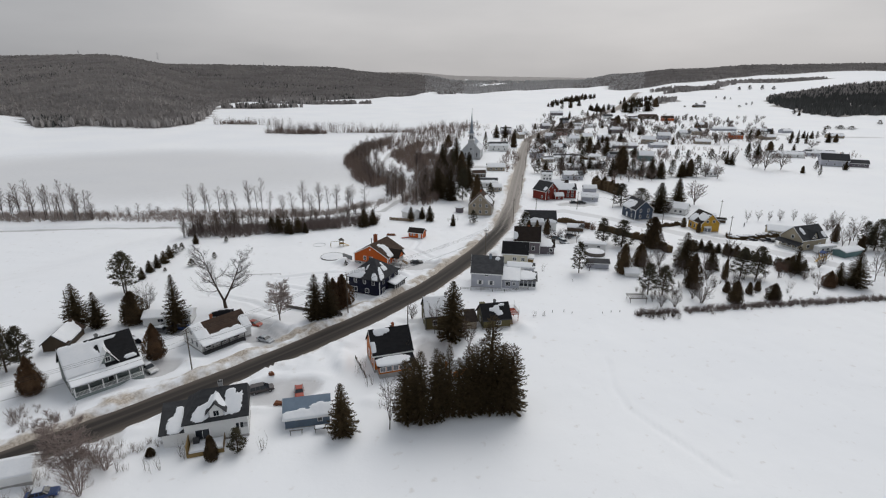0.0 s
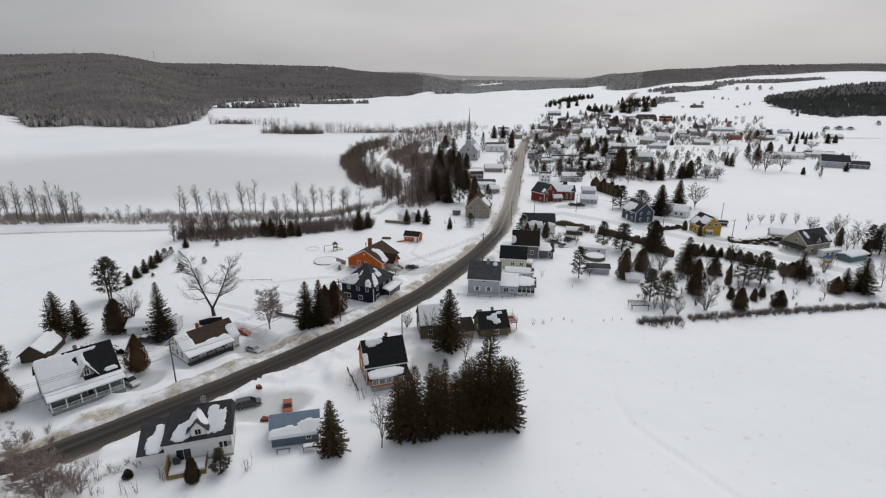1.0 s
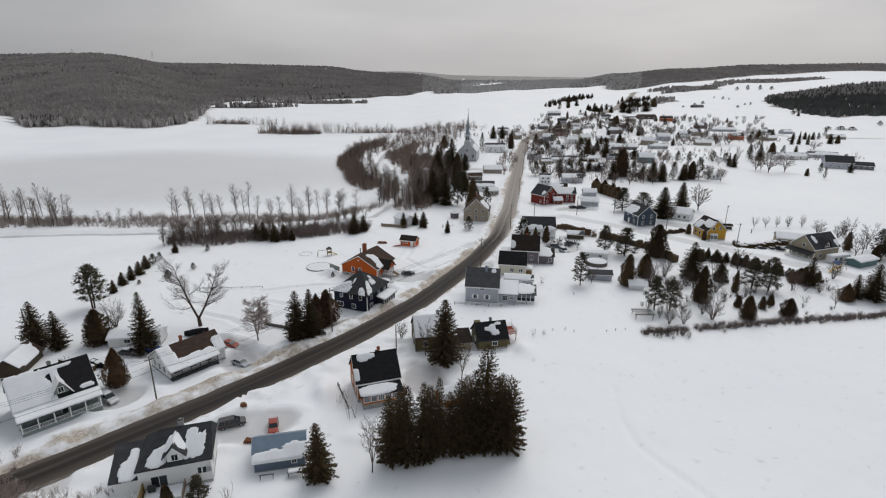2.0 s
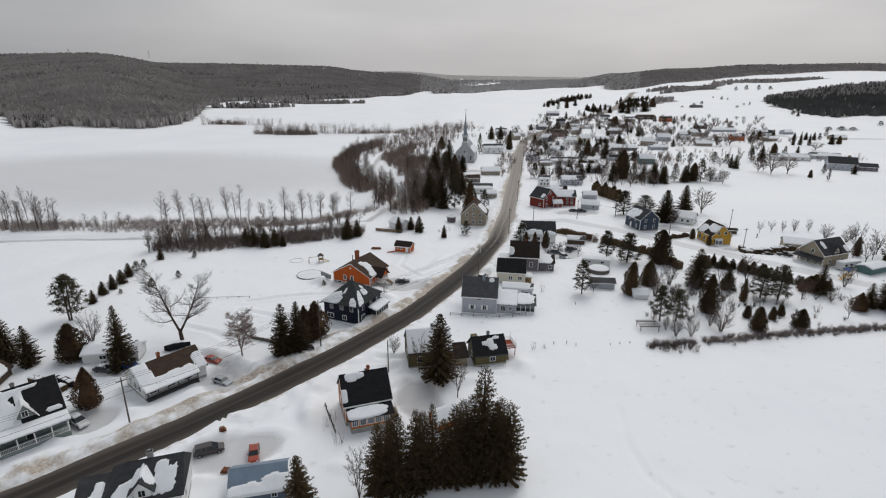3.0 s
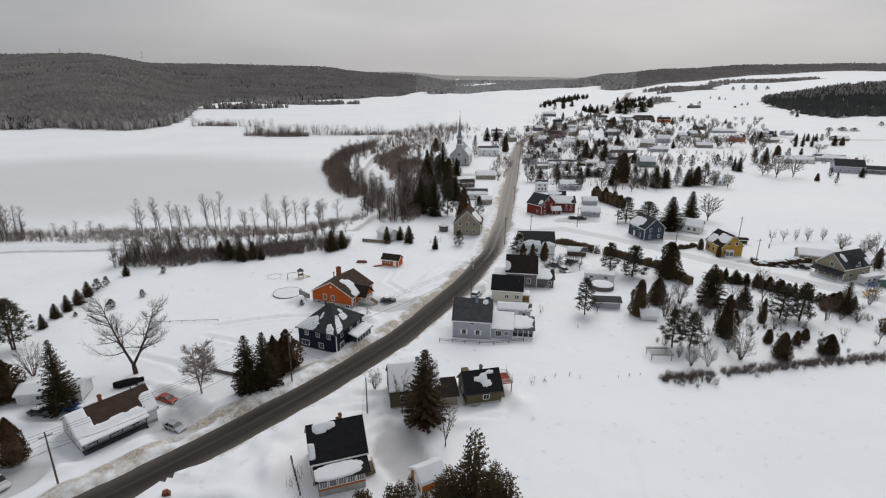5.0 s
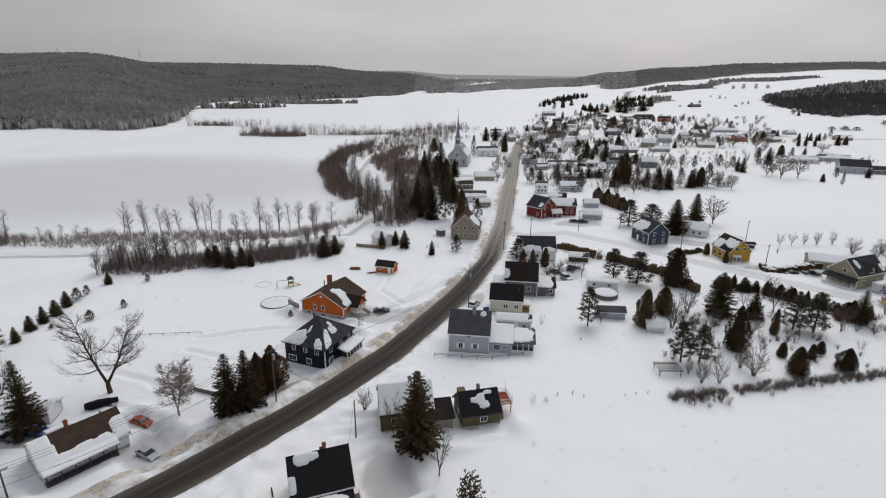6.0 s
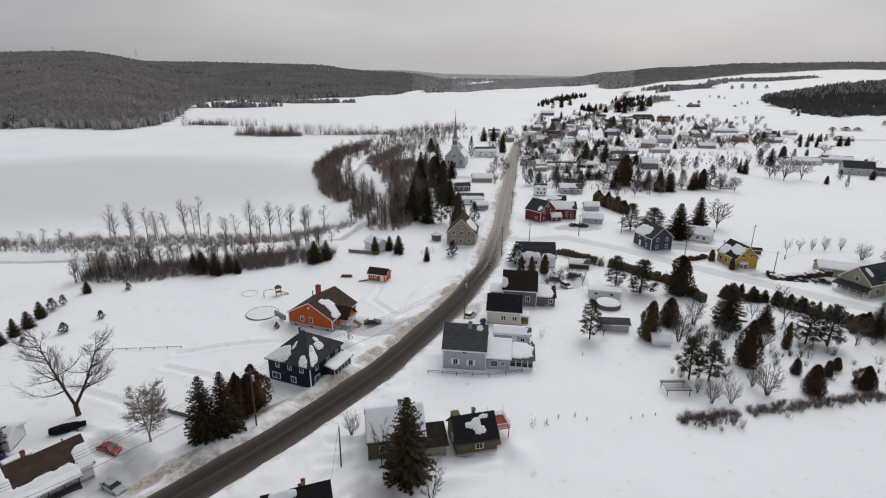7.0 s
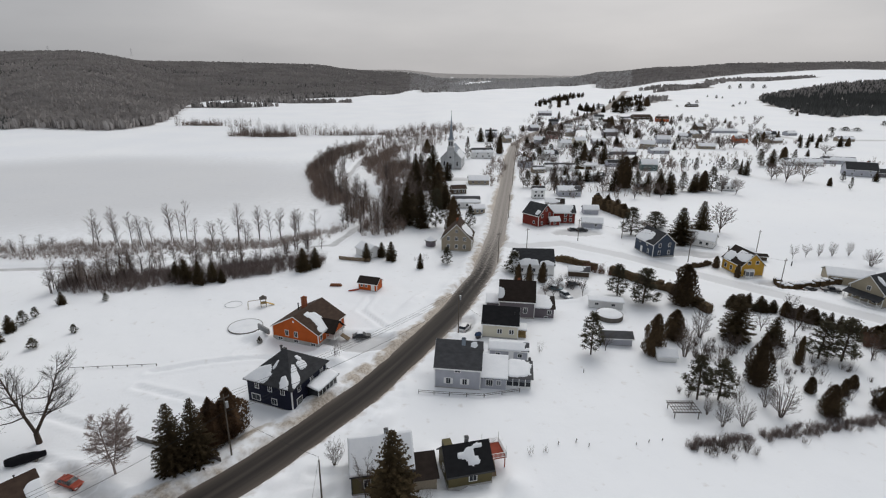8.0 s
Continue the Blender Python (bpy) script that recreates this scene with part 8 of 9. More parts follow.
tree("spruce", 163.3, 349.1, 10.7, 3.5, *FAR)
tree("thuja", 170.8, 352.5, 11.8, 3.8, *CEDAR)
tree("round_pine", 175.0, 350.7, 14.7, 4.9, "dark rounded pine among the village houses", "pine tree", "village pines")
tree("spruce", 227.4, 403.8, 10.1, 3.3, *FAR)
tree("spruce", 270.8, 442.9, 12.9, 4.3, *FAR)
tree("round_pine", 261.9, 442.8, 11.1, 3.7, "dark rounded pine among the village houses", "pine tree", "village pines")
tree("thuja", 293.2, 463.0, 12.1, 4.0, *CEDAR)
tree("spruce", 427.7, 603.0, 8.9, 2.9, *FAR)
tree("round_pine", 434.0, 603.2, 8.3, 2.7, "dark rounded pine among the village houses", "pine tree", "village pines")
tree("spruce", 419.3, 604.3, 8.9, 2.9, *FAR)
tree("spruce", 419.0, 563.8, 10.0, 3.3, *FAR)
tree("thuja", 428.6, 566.3, 8.9, 2.9, *CEDAR)
tree("spruce", 406.0, 604.1, 8.3, 2.7, *FAR)
tree("spruce", 100.1, 360.5, 9.6, 3.2, *FAR)
tree("round_pine", 94.1, 363.9, 7.9, 2.6, "dark rounded pine among the village houses", "pine tree", "village pines")
tree("spruce", 86.3, 360.2, 7.5, 2.5, *FAR)
tree("thuja", 127.0, 360.3, 18.7, 5.9, *CEDAR)
tree("round_pine", 131.5, 352.4, 11.7, 3.9, "dark rounded pine among the village houses", "pine tree", "village pines")
tree("spruce", 118.0, 352.3, 11.7, 3.9, *FAR)
tree("spruce", 145.0, 452.0, 15.5, 4.8, *FAR)
tree("round_pine", 130.7, 475.1, 13.6, 4.5, "dark rounded pine among the village houses", "pine tree", "village pines")
tree("thuja", 135.0, 469.1, 13.4, 4.1, *CEDAR)
tree("spruce", 130.9, 440.7, 9.3, 2.6, *FAR)
tree("round_pine", 69.2, 360.5, 10.2, 3.4, "dark rounded pine among the village houses", "pine tree", "village pines")
tree("spruce", 73.6, 356.9, 9.4, 3.1, *FAR)
tree("spruce", 74.7, 445.2, 10.2, 3.4, *FAR)
tree("thuja", 79.9, 506.8, 14.5, 3.5, *CEDAR)
tree("spruce", 381.2, 1055.3, 20.0, 6.7, *FAR)
tree("spruce", 385.0, 1096.6, 20.0, 11.6, *FAR)
tree("round_pine", 399.1, 1074.3, 20.0, 11.4, "dark rounded pine among the village houses", "pine tree", "village pines")
tree("spruce", 424.1, 1081.7, 20.0, 11.2, *FAR)
tree("thuja", 480.6, 1184.3, 20.0, 8.4, *CEDAR)
tree("round_pine", 335.1, 1130.2, 16.6, 5.5, "dark rounded pine among the village houses", "pine tree", "village pines")
tree("spruce", 350.1, 1129.7, 15.5, 5.1, *FAR)
tree("spruce", 382.6, 1182.2, 15.1, 5.0, *FAR)
tree("round_pine", 260.9, 1121.5, 16.4, 5.4, "dark rounded pine among the village houses", "pine tree", "village pines")
tree("thuja", 290.7, 1171.9, 16.0, 5.3, *CEDAR)
tree("spruce", 329.1, 1248.8, 17.0, 5.6, *FAR)
tree("round_pine", 313.5, 478.8, 8.4, 2.8, "dark rounded pine among the village houses", "pine tree", "village pines")
tree("spruce", 336.7, 495.4, 6.3, 2.1, *FAR)
tree("spruce", 380.6, 602.5, 11.8, 3.9, *FAR)
tree("thuja", 365.4, 602.9, 10.6, 3.5, *CEDAR)
tree("spruce", 348.2, 590.2, 8.1, 2.7, *FAR)
tree("spruce", 363.9, 814.9, 10.4, 3.4, *FAR)
tree("round_pine", 329.5, 768.9, 12.0, 4.0, "dark rounded pine among the village houses", "pine tree", "village pines")
tree("spruce", 256.2, 768.0, 13.4, 4.4, *FAR)
tree("thuja", 242.6, 717.5, 17.4, 5.7, *CEDAR)
tree("round_pine", 164.8, 777.2, 12.8, 4.2, "dark rounded pine among the village houses", "pine tree", "village pines")
tree("spruce", 205.3, 812.9, 9.5, 3.1, *FAR)
tree("spruce", 638.0, 941.5, 9.3, 3.1, *FAR)
tree("round_pine", 469.6, 641.6, 9.5, 3.1, "dark rounded pine among the village houses", "pine tree", "village pines")
tree("thuja", 258.9, 367.7, 5.3, 1.7, *CEDAR)
tree("spruce", 300.1, 381.5, 7.1, 2.3, *FAR)
tree("round_pine", 279.6, 383.3, 6.7, 2.2, "dark rounded pine among the village houses", "pine tree", "village pines")
tree("spruce", 172.7, 198.4, 9.5, 3.1, *FAR)
tree("round_pine", 263.2, 356.4, 7.9, 1.6, "dark rounded pine among the village houses", "pine tree", "village pines")
tree("bare", 94.0, 489.9, 11.7, 6.2, *BARE)
tree("bare", 144.2, 650.1, 11.3, 10.0, *BARE)
tree("bare", 96.7, 360.5, 8.5, 3.4, *BARE)
tree("bare", 111.6, 247.0, 6.3, 2.3, *BARE)
tree("bare", 238.8, 379.0, 14.6, 7.4, *BARE)
tree("bare", 252.9, 383.0, 12.2, 7.7, *BARE)
tree("bare", 235.9, 389.1, 9.4, 5.8, *BARE)
tree("bare", 304.9, 551.9, 11.8, 11.1, *BARE)
tree("bare", 285.8, 542.8, 11.6, 8.3, *BARE)
tree("bare", 366.9, 514.1, 7.6, 7.9, *BARE)
tree("bare", 260.9, 596.5, 12.7, 5.9, *BARE)
tree("bare", 97.3, 256.4, 7.2, 2.4, *BARE)
tree("bare", 57.2, 360.1, 10.2, 3.4, *BARE)
tree("bare", 52.7, 208.0, 4.2, 2.2, *BARE)
tree("bare", 54.6, 198.9, 6.4, 1.7, *BARE)
tree("bare", 43.5, 199.3, 5.9, 2.1, *BARE)
tree("bare", 46.1, 199.8, 4.2, 2.1, *BARE)
tree("bare", 75.4, 205.1, 3.8, 1.8, *BARE)
tree("bare", 256.7, 550.5, 8.0, 5.6, *BARE)
tree("bare", 236.1, 651.3, 15.8, 13.3, *BARE)
tree("bare", 220.2, 682.7, 13.2, 14.3, *BARE)
tree("bare", 146.0, 592.2, 14.2, 8.8, *BARE)
tree("bare", 74.6, 420.0, 11.9, 5.2, *BARE)
tree("bare", 273.3, 653.3, 11.4, 7.3, *BARE)
tree("bare", 334.0, 654.6, 12.8, 7.3, *BARE)
tree("bare", 314.8, 531.6, 10.4, 6.1, *BARE)
tree("thuja", 96.2, 313.9, 7.1, 2.9, *CEDAR)
tree("thuja", 97.7, 304.2, 8.0, 2.9, *CEDAR)
tree("thuja", 100.6, 298.7, 7.0, 2.8, *CEDAR)
tree("thuja", 101.4, 291.2, 6.6, 2.4, *CEDAR)
tree("thuja_brown", -28.2, 136.6, 8.2, 3.0, "bronzed cedar with reddish winter leaves", "cedar tree", "village cedars")
tree("small_thuja", 110.3, 213.6, 4.6, 1.0, *CEDAR)
tree("small_thuja", 108.0, 222.5, 4.2, 1.3, *CEDAR)

tree("fir", -94.9, 158.1, 4.1, 1.3, *FIR)
tree("fir", -95.5, 163.9, 4.1, 1.6, *FIR)
tree("fir", -95.2, 168.3, 4.7, 1.6, *FIR)
tree("fir", -95.2, 173.0, 4.5, 1.9, *FIR)
tree("fir", -96.1, 178.9, 4.6, 1.8, *FIR)
tree("round_pine", -95.9, 183.1, 3.9, 1.8, *PINE)
tree("round_pine", -95.6, 187.2, 3.1, 1.3, *PINE)
tree("fir", -94.2, 195.7, 3.8, 1.5, *FIR)
tree("round_pine", -84.6, 170.1, 2.9, 1.6, *BUSH)
tree("round_pine", -80.1, 178.2, 2.4, 1.2, *BUSH)
tree("round_pine", -83.3, 197.9, 2.4, 1.2, *BUSH)
tree("round_pine", -90.9, 164.8, 1.4, 0.8, *BUSH)

# tall poplars along the river
r3 = random.Random(17)


def off_river(x, y, gap=5.0):
    return float(to_line(np.array([x]), np.array([y]), RIVER)[0][0]) > gap


for x, h in ((-136, 13), (-131, 11), (-126, 14), (-121, 10), (-116, 13), (-112, 12), (-108, 11), (-103, 15), (-99, 12), (-95, 16), (-90, 11), (-84, 9), (-78, 11), (-74, 15), (-69, 10), (-64, 14), (-60, 12), (-55, 13), (-50, 11), (-45, 12), (-39, 10)):
    tree("poplar", x + r3.uniform(-1, 1), 274.5 + r3.uniform(-4, 7), h * 1.12, 3.0, *POPLAR)
for i in range(40):
    x = r3.uniform(-104, -84)
    tree("poplar", x, 212 + 0.25 * (x + 94) + r3.uniform(-8, 12), r3.uniform(5, 9.5), 2.2, *POPLAR)
for i in range(44):
    x = r3.uniform(-84, -30)
    tree("poplar", x, 216 + 0.3 * (x + 84) + r3.uniform(0, 16), r3.uniform(3.5, 7.5), 2.0, *POPLAR)
for i in range(26):
    tree("poplar", r3.uniform(-232, -180), 262 + r3.uniform(-5, 16), r3.uniform(10, 18), 2.8, *POPLAR)
for i in range(10):
    tree("poplar", r3.uniform(-180, -140), 262 + r3.uniform(-3, 14), r3.uniform(4, 8), 2.2, *POPLAR)
for i in range(60):
    y = r3.uniform(262, 345)
    x = -16 + r3.uniform(-14, 13) - 0.06 * (y - 300)
    if off_river(x, y, 4.0):
        tree("poplar", x, y, r3.uniform(9, 15), 2.6, *POPLAR)
for i in range(90):
    y = r3.uniform(345, 560)
    x = float(np.interp(y, [345, 400, 460, 520, 560], [-34, -48, -64, -70, -66])) + r3.uniform(-10, 12)
    if off_river(x, y, 4.0):
        tree("poplar", x, y, r3.uniform(8, 14), 2.8, *POPLAR)
# stands of poplars far beyond the bend
stand = []
for i in range(150):
    y = r3.uniform(520, 760)
    x = float(np.interp(y, [520, 600, 700, 760], [-30, -22, 0, 18])) + r3.uniform(-42, 42)
    if off_river(x, y, 4.0):
        stand.append((x, y))
grove = [(r3.uniform(-222, -140), 702 + r3.uniform(-12, 26)) for i in range(50)]
grove += [(-140 + 4.2 * i + r3.uniform(-1, 1), 712 + r3.uniform(-4, 5)) for i in range(22)]
grove += [(-340 + 6.5 * i + r3.uniform(-3, 3), 826 + r3.uniform(-5, 8)) for i in range(18)]
for x, y, h, r in ((-56.3, 66.9, 6.0, 2.9), (-58.1, 74.1, 3.6, 2.3), (-55.4, 72.4, 3.2, 2.2), (-61.5, 75.0, 3.4, 2.2)):
    tree("pale_shrub", x, y, h, r, "pale leafless shrub in the roadside snow", "shrub", "roadside shrubs")


# dark conifers between the river and the church
for i in range(22):
    y = r3.uniform(272, 420)
    x = 8 + r3.uniform(-9, 13) + 0.02 * (y - 280)
    if off_river(x, y, 9) and not (20 < x < 40 and y > 300):
        tree("spruce", x, y, r3.uniform(9, 14), r3.uniform(3.4, 4.8), "dark spruce in the river woods", "spruce tree", "river woods spruces")
for i in range(40):
    y = r3.uniform(285, 480)
    x = -4 + r3.uniform(-12, 16)
    if off_river(x, y, 6):
        tree("poplar", x, y, r3.uniform(9, 15), 3.2, *POPLAR)


# ---------------------------------------------------------------- scrub, hedges and far woods


def twigs(name, spots, low, high, wide, blades, mat, label, category, seed, girth=0.05):
    """Scrub too fine to count: thin upright stems that fan out of each spot."""
    r4 = random.Random(seed)
    s = Shape()
    for x, y in spots:
        z = height(x, y) - 0.1
        h = r4.uniform(low, high)
        for _ in range(blades):
            a, q = r4.uniform(0, 6.283), wide * math.sqrt(r4.random()) * h
            base = Vector((x + r4.gauss(0, 0.12 * h), y + r4.gauss(0, 0.12 * h), z))
            tip = base + Vector((math.cos(a) * q, math.sin(a) * q, h * r4.uniform(0.55, 1.05)))
            mid = base.lerp(tip, 0.55) + Vector((r4.gauss(0, 0.06 * h), r4.gauss(0, 0.06 * h), 0.05 * h))
            b = r4.uniform(0, 6.283)
            w = Vector((math.cos(b), math.sin(b), 0)) * girth * r4.uniform(0.6, 1.4)
            s.add([base - w, base + w, mid + w * 0.7, mid - w * 0.7, tip], [(0, 1, 2, 3), (3, 2, 4)])
            side = mid + Vector((r4.gauss(0, 0.25 * h), r4.gauss(0, 0.25 * h), 0.35 * h))
            s.add([mid - w * 0.5, mid + w * 0.5, side], [(0, 1, 2)])
    return tagged(new(name, s.mesh(name, M[mat])), label, category, kind="stuff")


def spots_in(shapes, count, seed):
    r5 = random.Random(seed)
    out = []
    for _ in range(count * 2):
        cx, cy, rx, ry, turn = r5.choice(shapes)
        a, q = r5.uniform(0, 6.283), math.sqrt(r5.random())
        u, v = math.cos(a) * q * rx, math.sin(a) * q * ry
        c, s = math.cos(radians(turn)), math.sin(radians(turn))
        out.append((cx + u * c - v * s, cy + u * s + v * c))
    p = np.array(out)
    p = p[to_line(p[:, 0], p[:, 1], RIVER)[0] > 3.5][:count]
    return [(float(x), float(y)) for x, y in p]


twigs("riverside_scrub", spots_in([(-88, 212, 16, 9, 8), (-66, 218, 24, 8, 12), (-44, 226, 18, 7, 18)], 1250, 1), 0.9, 4.8, 0.4, 24, "hedge_twigs", "dense leafless scrub on the river bank", "scrub", 1, 0.02)
twigs("riverside_scrub", spots_in([(-80, 268, 78, 8, -2), (-85, 272, 70, 8, 0), (-165, 264, 55, 7, -4), (-205, 263, 34, 8, 0)], 1700, 2), 0.8, 4.2, 0.42, 24, "twig_grey", "leafless brown scrub along the river", "scrub", 2, 0.022)
twigs("riverside_scrub", spots_in([(-14, 300, 14, 40, 8), (-50, 375, 9, 36, 22), (-66, 430, 9, 40, 16), (-74, 490, 9, 50, 0), (-8, 400, 15, 60, 4), (-22, 470, 16, 50, 10), (-66, 570, 10, 50, -12), (-30, 540, 14, 60, -8)], 2300, 3), 2.4, 8.5, 0.24, 18, "scrub", "leafless thicket in the river bend", "thicket", 3, 0.045)
twigs("distant_thicket", spots_in([(-10, 640, 50, 90, -12), (10, 720, 60, 40, 0), (-35, 560, 26, 60, -8), (-190, 706, 36, 16, 2), (-170, 700, 26, 10, 0), (-75, 718, 50, 8, 2), (-310, 838, 30, 8, 0)], 900, 4), 2.4, 9.0, 0.26, 10, "scrub", "distant leafless thicket beyond the river", "thicket", 4, 0.09)
twigs("distant_poplars", stand, 8, 14, 0.13, 16, "poplar_twigs", "far stand of tall leafless poplars by the river", "poplars", 14, 0.085)
twigs("distant_poplars", grove, 10, 19, 0.13, 18, "poplar_twigs", "far grove of tall leafless poplars in the fields", "poplars", 15, 0.10)
r9 = random.Random(41)
hedge = [(54 + k * 0.2 + r9.uniform(-0.3, 0.3), 132.4 + 0.029 * k + r9.gauss(0, 0.7)) for k in range(700) if not 62 < k < 74]
twigs("low_hedge", hedge, 0.9, 2.1, 0.42, 30, "hedge_twigs", "low dense leafless hedge along the snow field", "hedge", 5, 0.02)
twigs("garden_shrubs", spots_in([(80, 168, 8, 5, 0), (74, 163, 5, 4, 0), (90, 158, 10, 5, 0), (104, 168, 14, 5, -30), (60, 131, 6, 2, 0), (50, 207, 8, 4, 0), (112, 176, 12, 4, -40), (100, 150, 16, 8, 0), (70, 150, 10, 6, 0), (130, 165, 14, 8, 0)], 190, 6), 1.2, 3.2, 0.4, 22, "twig", "leafless garden shrubs among the cedars", "shrubs", 6, 0.03)
twigs("ochre_shrubs", spots_in([(66, 219, 6, 2.5, -35), (118, 168, 2.5, 2, 0)], 34, 7), 2.0, 3.6, 0.35, 34, "twig_red", "ochre brown leafless willow shrubs", "shrubs", 7, 0.04)
twigs("roadside_brush", spots_in([(-58, 75, 9, 3.0, 42), (-80, 87, 3, 3, 0), (-64, 64, 5, 4, 0), (-50, 80, 8, 1.5, 40), (-73, 84, 5, 2, 40)], 110, 8), 0.8, 2.6, 0.45, 20, "twig_grey", "leafless frosty brush beside the road", "brush", 8, 0.022)
twigs("garden_saplings", [(-53.3, 71.8), (-52.4, 72.3), (-12, 90), (-9.5, 88), (-8.5, 86.5), (-11.5, 93), (-17.5, 104), (-18.4, 102.4), (-15.2, 97.5), (-48.5, 72.0), (-46.8, 72.6), (-44.2, 75.4), (-31.3, 77.5), (-19.4, 80.2), (21.8, 158.2), (-7.6, 107.0), (6.0, 121.6), (7.5, 120.6), (4.5, 121.0), (-6.6, 132.0), (27.9, 158.2), (34.6, 166.0), (-13.0, 163.5), (-12.6, 164.4), (-14.1, 158.0), (8.0, 233.0), (4.5, 232.0), (19.5, 133.4), (25.6, 131.2), (28.4, 131.7)], 1.6, 4.2, 0.2, 12, "twig", "thin leafless saplings standing in snow", "saplings", 9, 0.025)


def cedar_hedge(pts, h, w, label, seed, snow=0.0):
    """A clipped dense hedge of small evergreen sprays, with snow on top where it lies."""
    r6 = random.Random(seed)
    x0, y0 = pts[0]
    ob = thing("cedar_hedge", x0, y0, 0, 0, label, "hedge")
    leaf, core, cap = Shape(), Shape(), Shape()
    for (ax, ay), (bx, by) in zip(pts, pts[1:]):
        d = Vector((bx - ax, by - ay, 0))
        n = d.normalized().cross(Vector((0, 0, 1)))
        steps = max(1, int(d.length / 1.5))
        for i in range(steps):
            p, q = Vector((ax, ay, 0)) + d * (i / steps), Vector((ax, ay, 0)) + d * ((i + 1) / steps)
            z = height(p.x, p.y)
            hh, ww = h * r6.uniform(0.7, 1.2), w * r6.uniform(0.75, 1.2)
            a = [p - n * ww * 0.42, p + n * ww * 0.42, q + n * ww * 0.42, q - n * ww * 0.42]
            lo = [(v.x - x0, v.y - y0, z - 0.4) for v in a]
            hi = [(v.x - x0, v.y - y0, z + hh * 0.9) for v in a]
            core.add(lo + hi, [(0, 1, 5, 4), (1, 2, 6, 5), (2, 3, 7, 6), (3, 0, 4, 7), (4, 5, 6, 7)])
            if snow and r6.random() < snow:
                cap.add([(v[0], v[1], v[2] + 0.1) for v in hi] + [((v[0] * 0.7 + (p.x + q.x) * 0.15 - x0 * 0.3), (v[1] * 0.7 + (p.y + q.y) * 0.15 - y0 * 0.3), v[2] + 0.38) for v in hi], [(0, 1, 5, 4), (1, 2, 6, 5), (2, 3, 7, 6), (3, 0, 4, 7), (4, 5, 6, 7)])
            for _ in range(46):
                k, f, g = r6.random(), r6.uniform(-1, 1), r6.random()
                if r6.random() < 0.6:
                    f = math.copysign(1, f)
                else:
                    g = 1.0
                c = p.lerp(q, k) + n * f * ww * 0.42
                dd = (n * f * 0.6 + Vector((r6.gauss(0, 0.4), r6.gauss(0, 0.4), 0.9))).normalized()
                spray(leaf, Vector((c.x - x0, c.y - y0, z + g * hh * 0.85)), dd, r6.uniform(0.35, 0.7), 0.13, r6.uniform(0, 0.4), r6)
    part("foliage", leaf, M["thuja"], ob)
    part("inner_mass", core, M["thuja"], ob)
    if cap.f:
        part("snow_cap", cap, M["snow_roof"], ob, "white snow on the hedge top")


cedar_hedge([(54.5, 231.5), (62.0, 225.5), (66.0, 221.0)], 2.2, 1.8, "dense dark cedar hedge between gardens", 1)
cedar_hedge([(69.5, 217.5), (75.0, 211.5), (82.0, 202.8), (87.0, 187.0)], 2.6, 2.2, "tall dark cedar hedge between gardens", 2)
cedar_hedge([(96.7, 221.0), (102.5, 223.0), (108.0, 226.0)], 1.5, 1.3, "clipped dark hedge beside the yellow house", 3)
cedar_hedge([(119.8, 204.6), (130.0, 207.2), (141.5, 208.6)], 1.7, 2.4, "dark clipped hedge topped with snow", 4, 1.0)
cedar_hedge([(119.8, 204.6), (121.5, 211.0)], 1.7, 2.0, "short dark hedge topped with snow", 5, 1.0)
for i in range(34):
    k = i / 33
    px, py = 95.5 + 27 * k, 191.0 - 8 * k - 14 * k * k
    tree(r3.choice(("thuja", "fir", "fir", "round_pine")), px + r3.uniform(-1.6, 1.6), py + r3.uniform(-1.8, 1.8), r3.uniform(2.0, 4.6), r3.uniform(1.2, 2.2), "small dark evergreen along the street", "evergreen", "street evergreens")
cedar_hedge([(95.0, 316.0), (98.0, 303.0), (102.0, 290.0)], 5.5, 4.0, "tall dark evergreen screen beside the field", 7)
cedar_hedge([(86.0, 430.0), (100.0, 429.0), (116.0, 427.0), (128.0, 425.0)], 2.0, 2.0, "dark hedge between village gardens", 8)
cedar_hedge([(-83.2, 117.4), (-74.0, 114.0)], 1.2, 1.4, "low dark hedge capped with snow", 9, 1.0)
twigs("village_scrub", spots_in([(150, 480, 70, 110, -15), (210, 600, 120, 110, 0), (300, 700, 140, 120, 0), (110, 380, 40, 60, 0), (260, 470, 120, 40, 0), (250, 820, 100, 120, 0), (120, 580, 30, 90, 0), (160, 440, 40, 40, 0), (230, 560, 60, 30, 0), (330, 600, 70, 30, 0)], 900, 12), 2.0, 7.0, 0.3, 10, "scrub", "leafless brown scrub between the village gardens", "scrub", 12, 0.08)
twigs("village_scrub", spots_in([(58, 420, 7, 60, -10), (88, 470, 7, 70, -10), (120, 600, 22, 70, -20), (180, 730, 30, 80, -25), (95, 640, 60, 26, 0)], 330, 13), 2.0, 7.0, 0.3, 10, "scrub", "leafless brown scrub beside the road", "scrub", 13, 0.08)
for i in range(44):
    y = r3.uniform(500, 980)
    x = float(np.interp(y, [p[1] for p in ROAD], [p[0] for p in ROAD])) + r3.choice((-1, 1)) * r3.uniform(12, 28)
    tree(r3.choice(("bare", "round_pine", "spruce", "bare")), x, y, r3.uniform(6, 13), r3.uniform(2.8, 4.6), "tree beside the village road", "roadside tree", "roadside trees")


# ---------------------------------------------------------------- further village


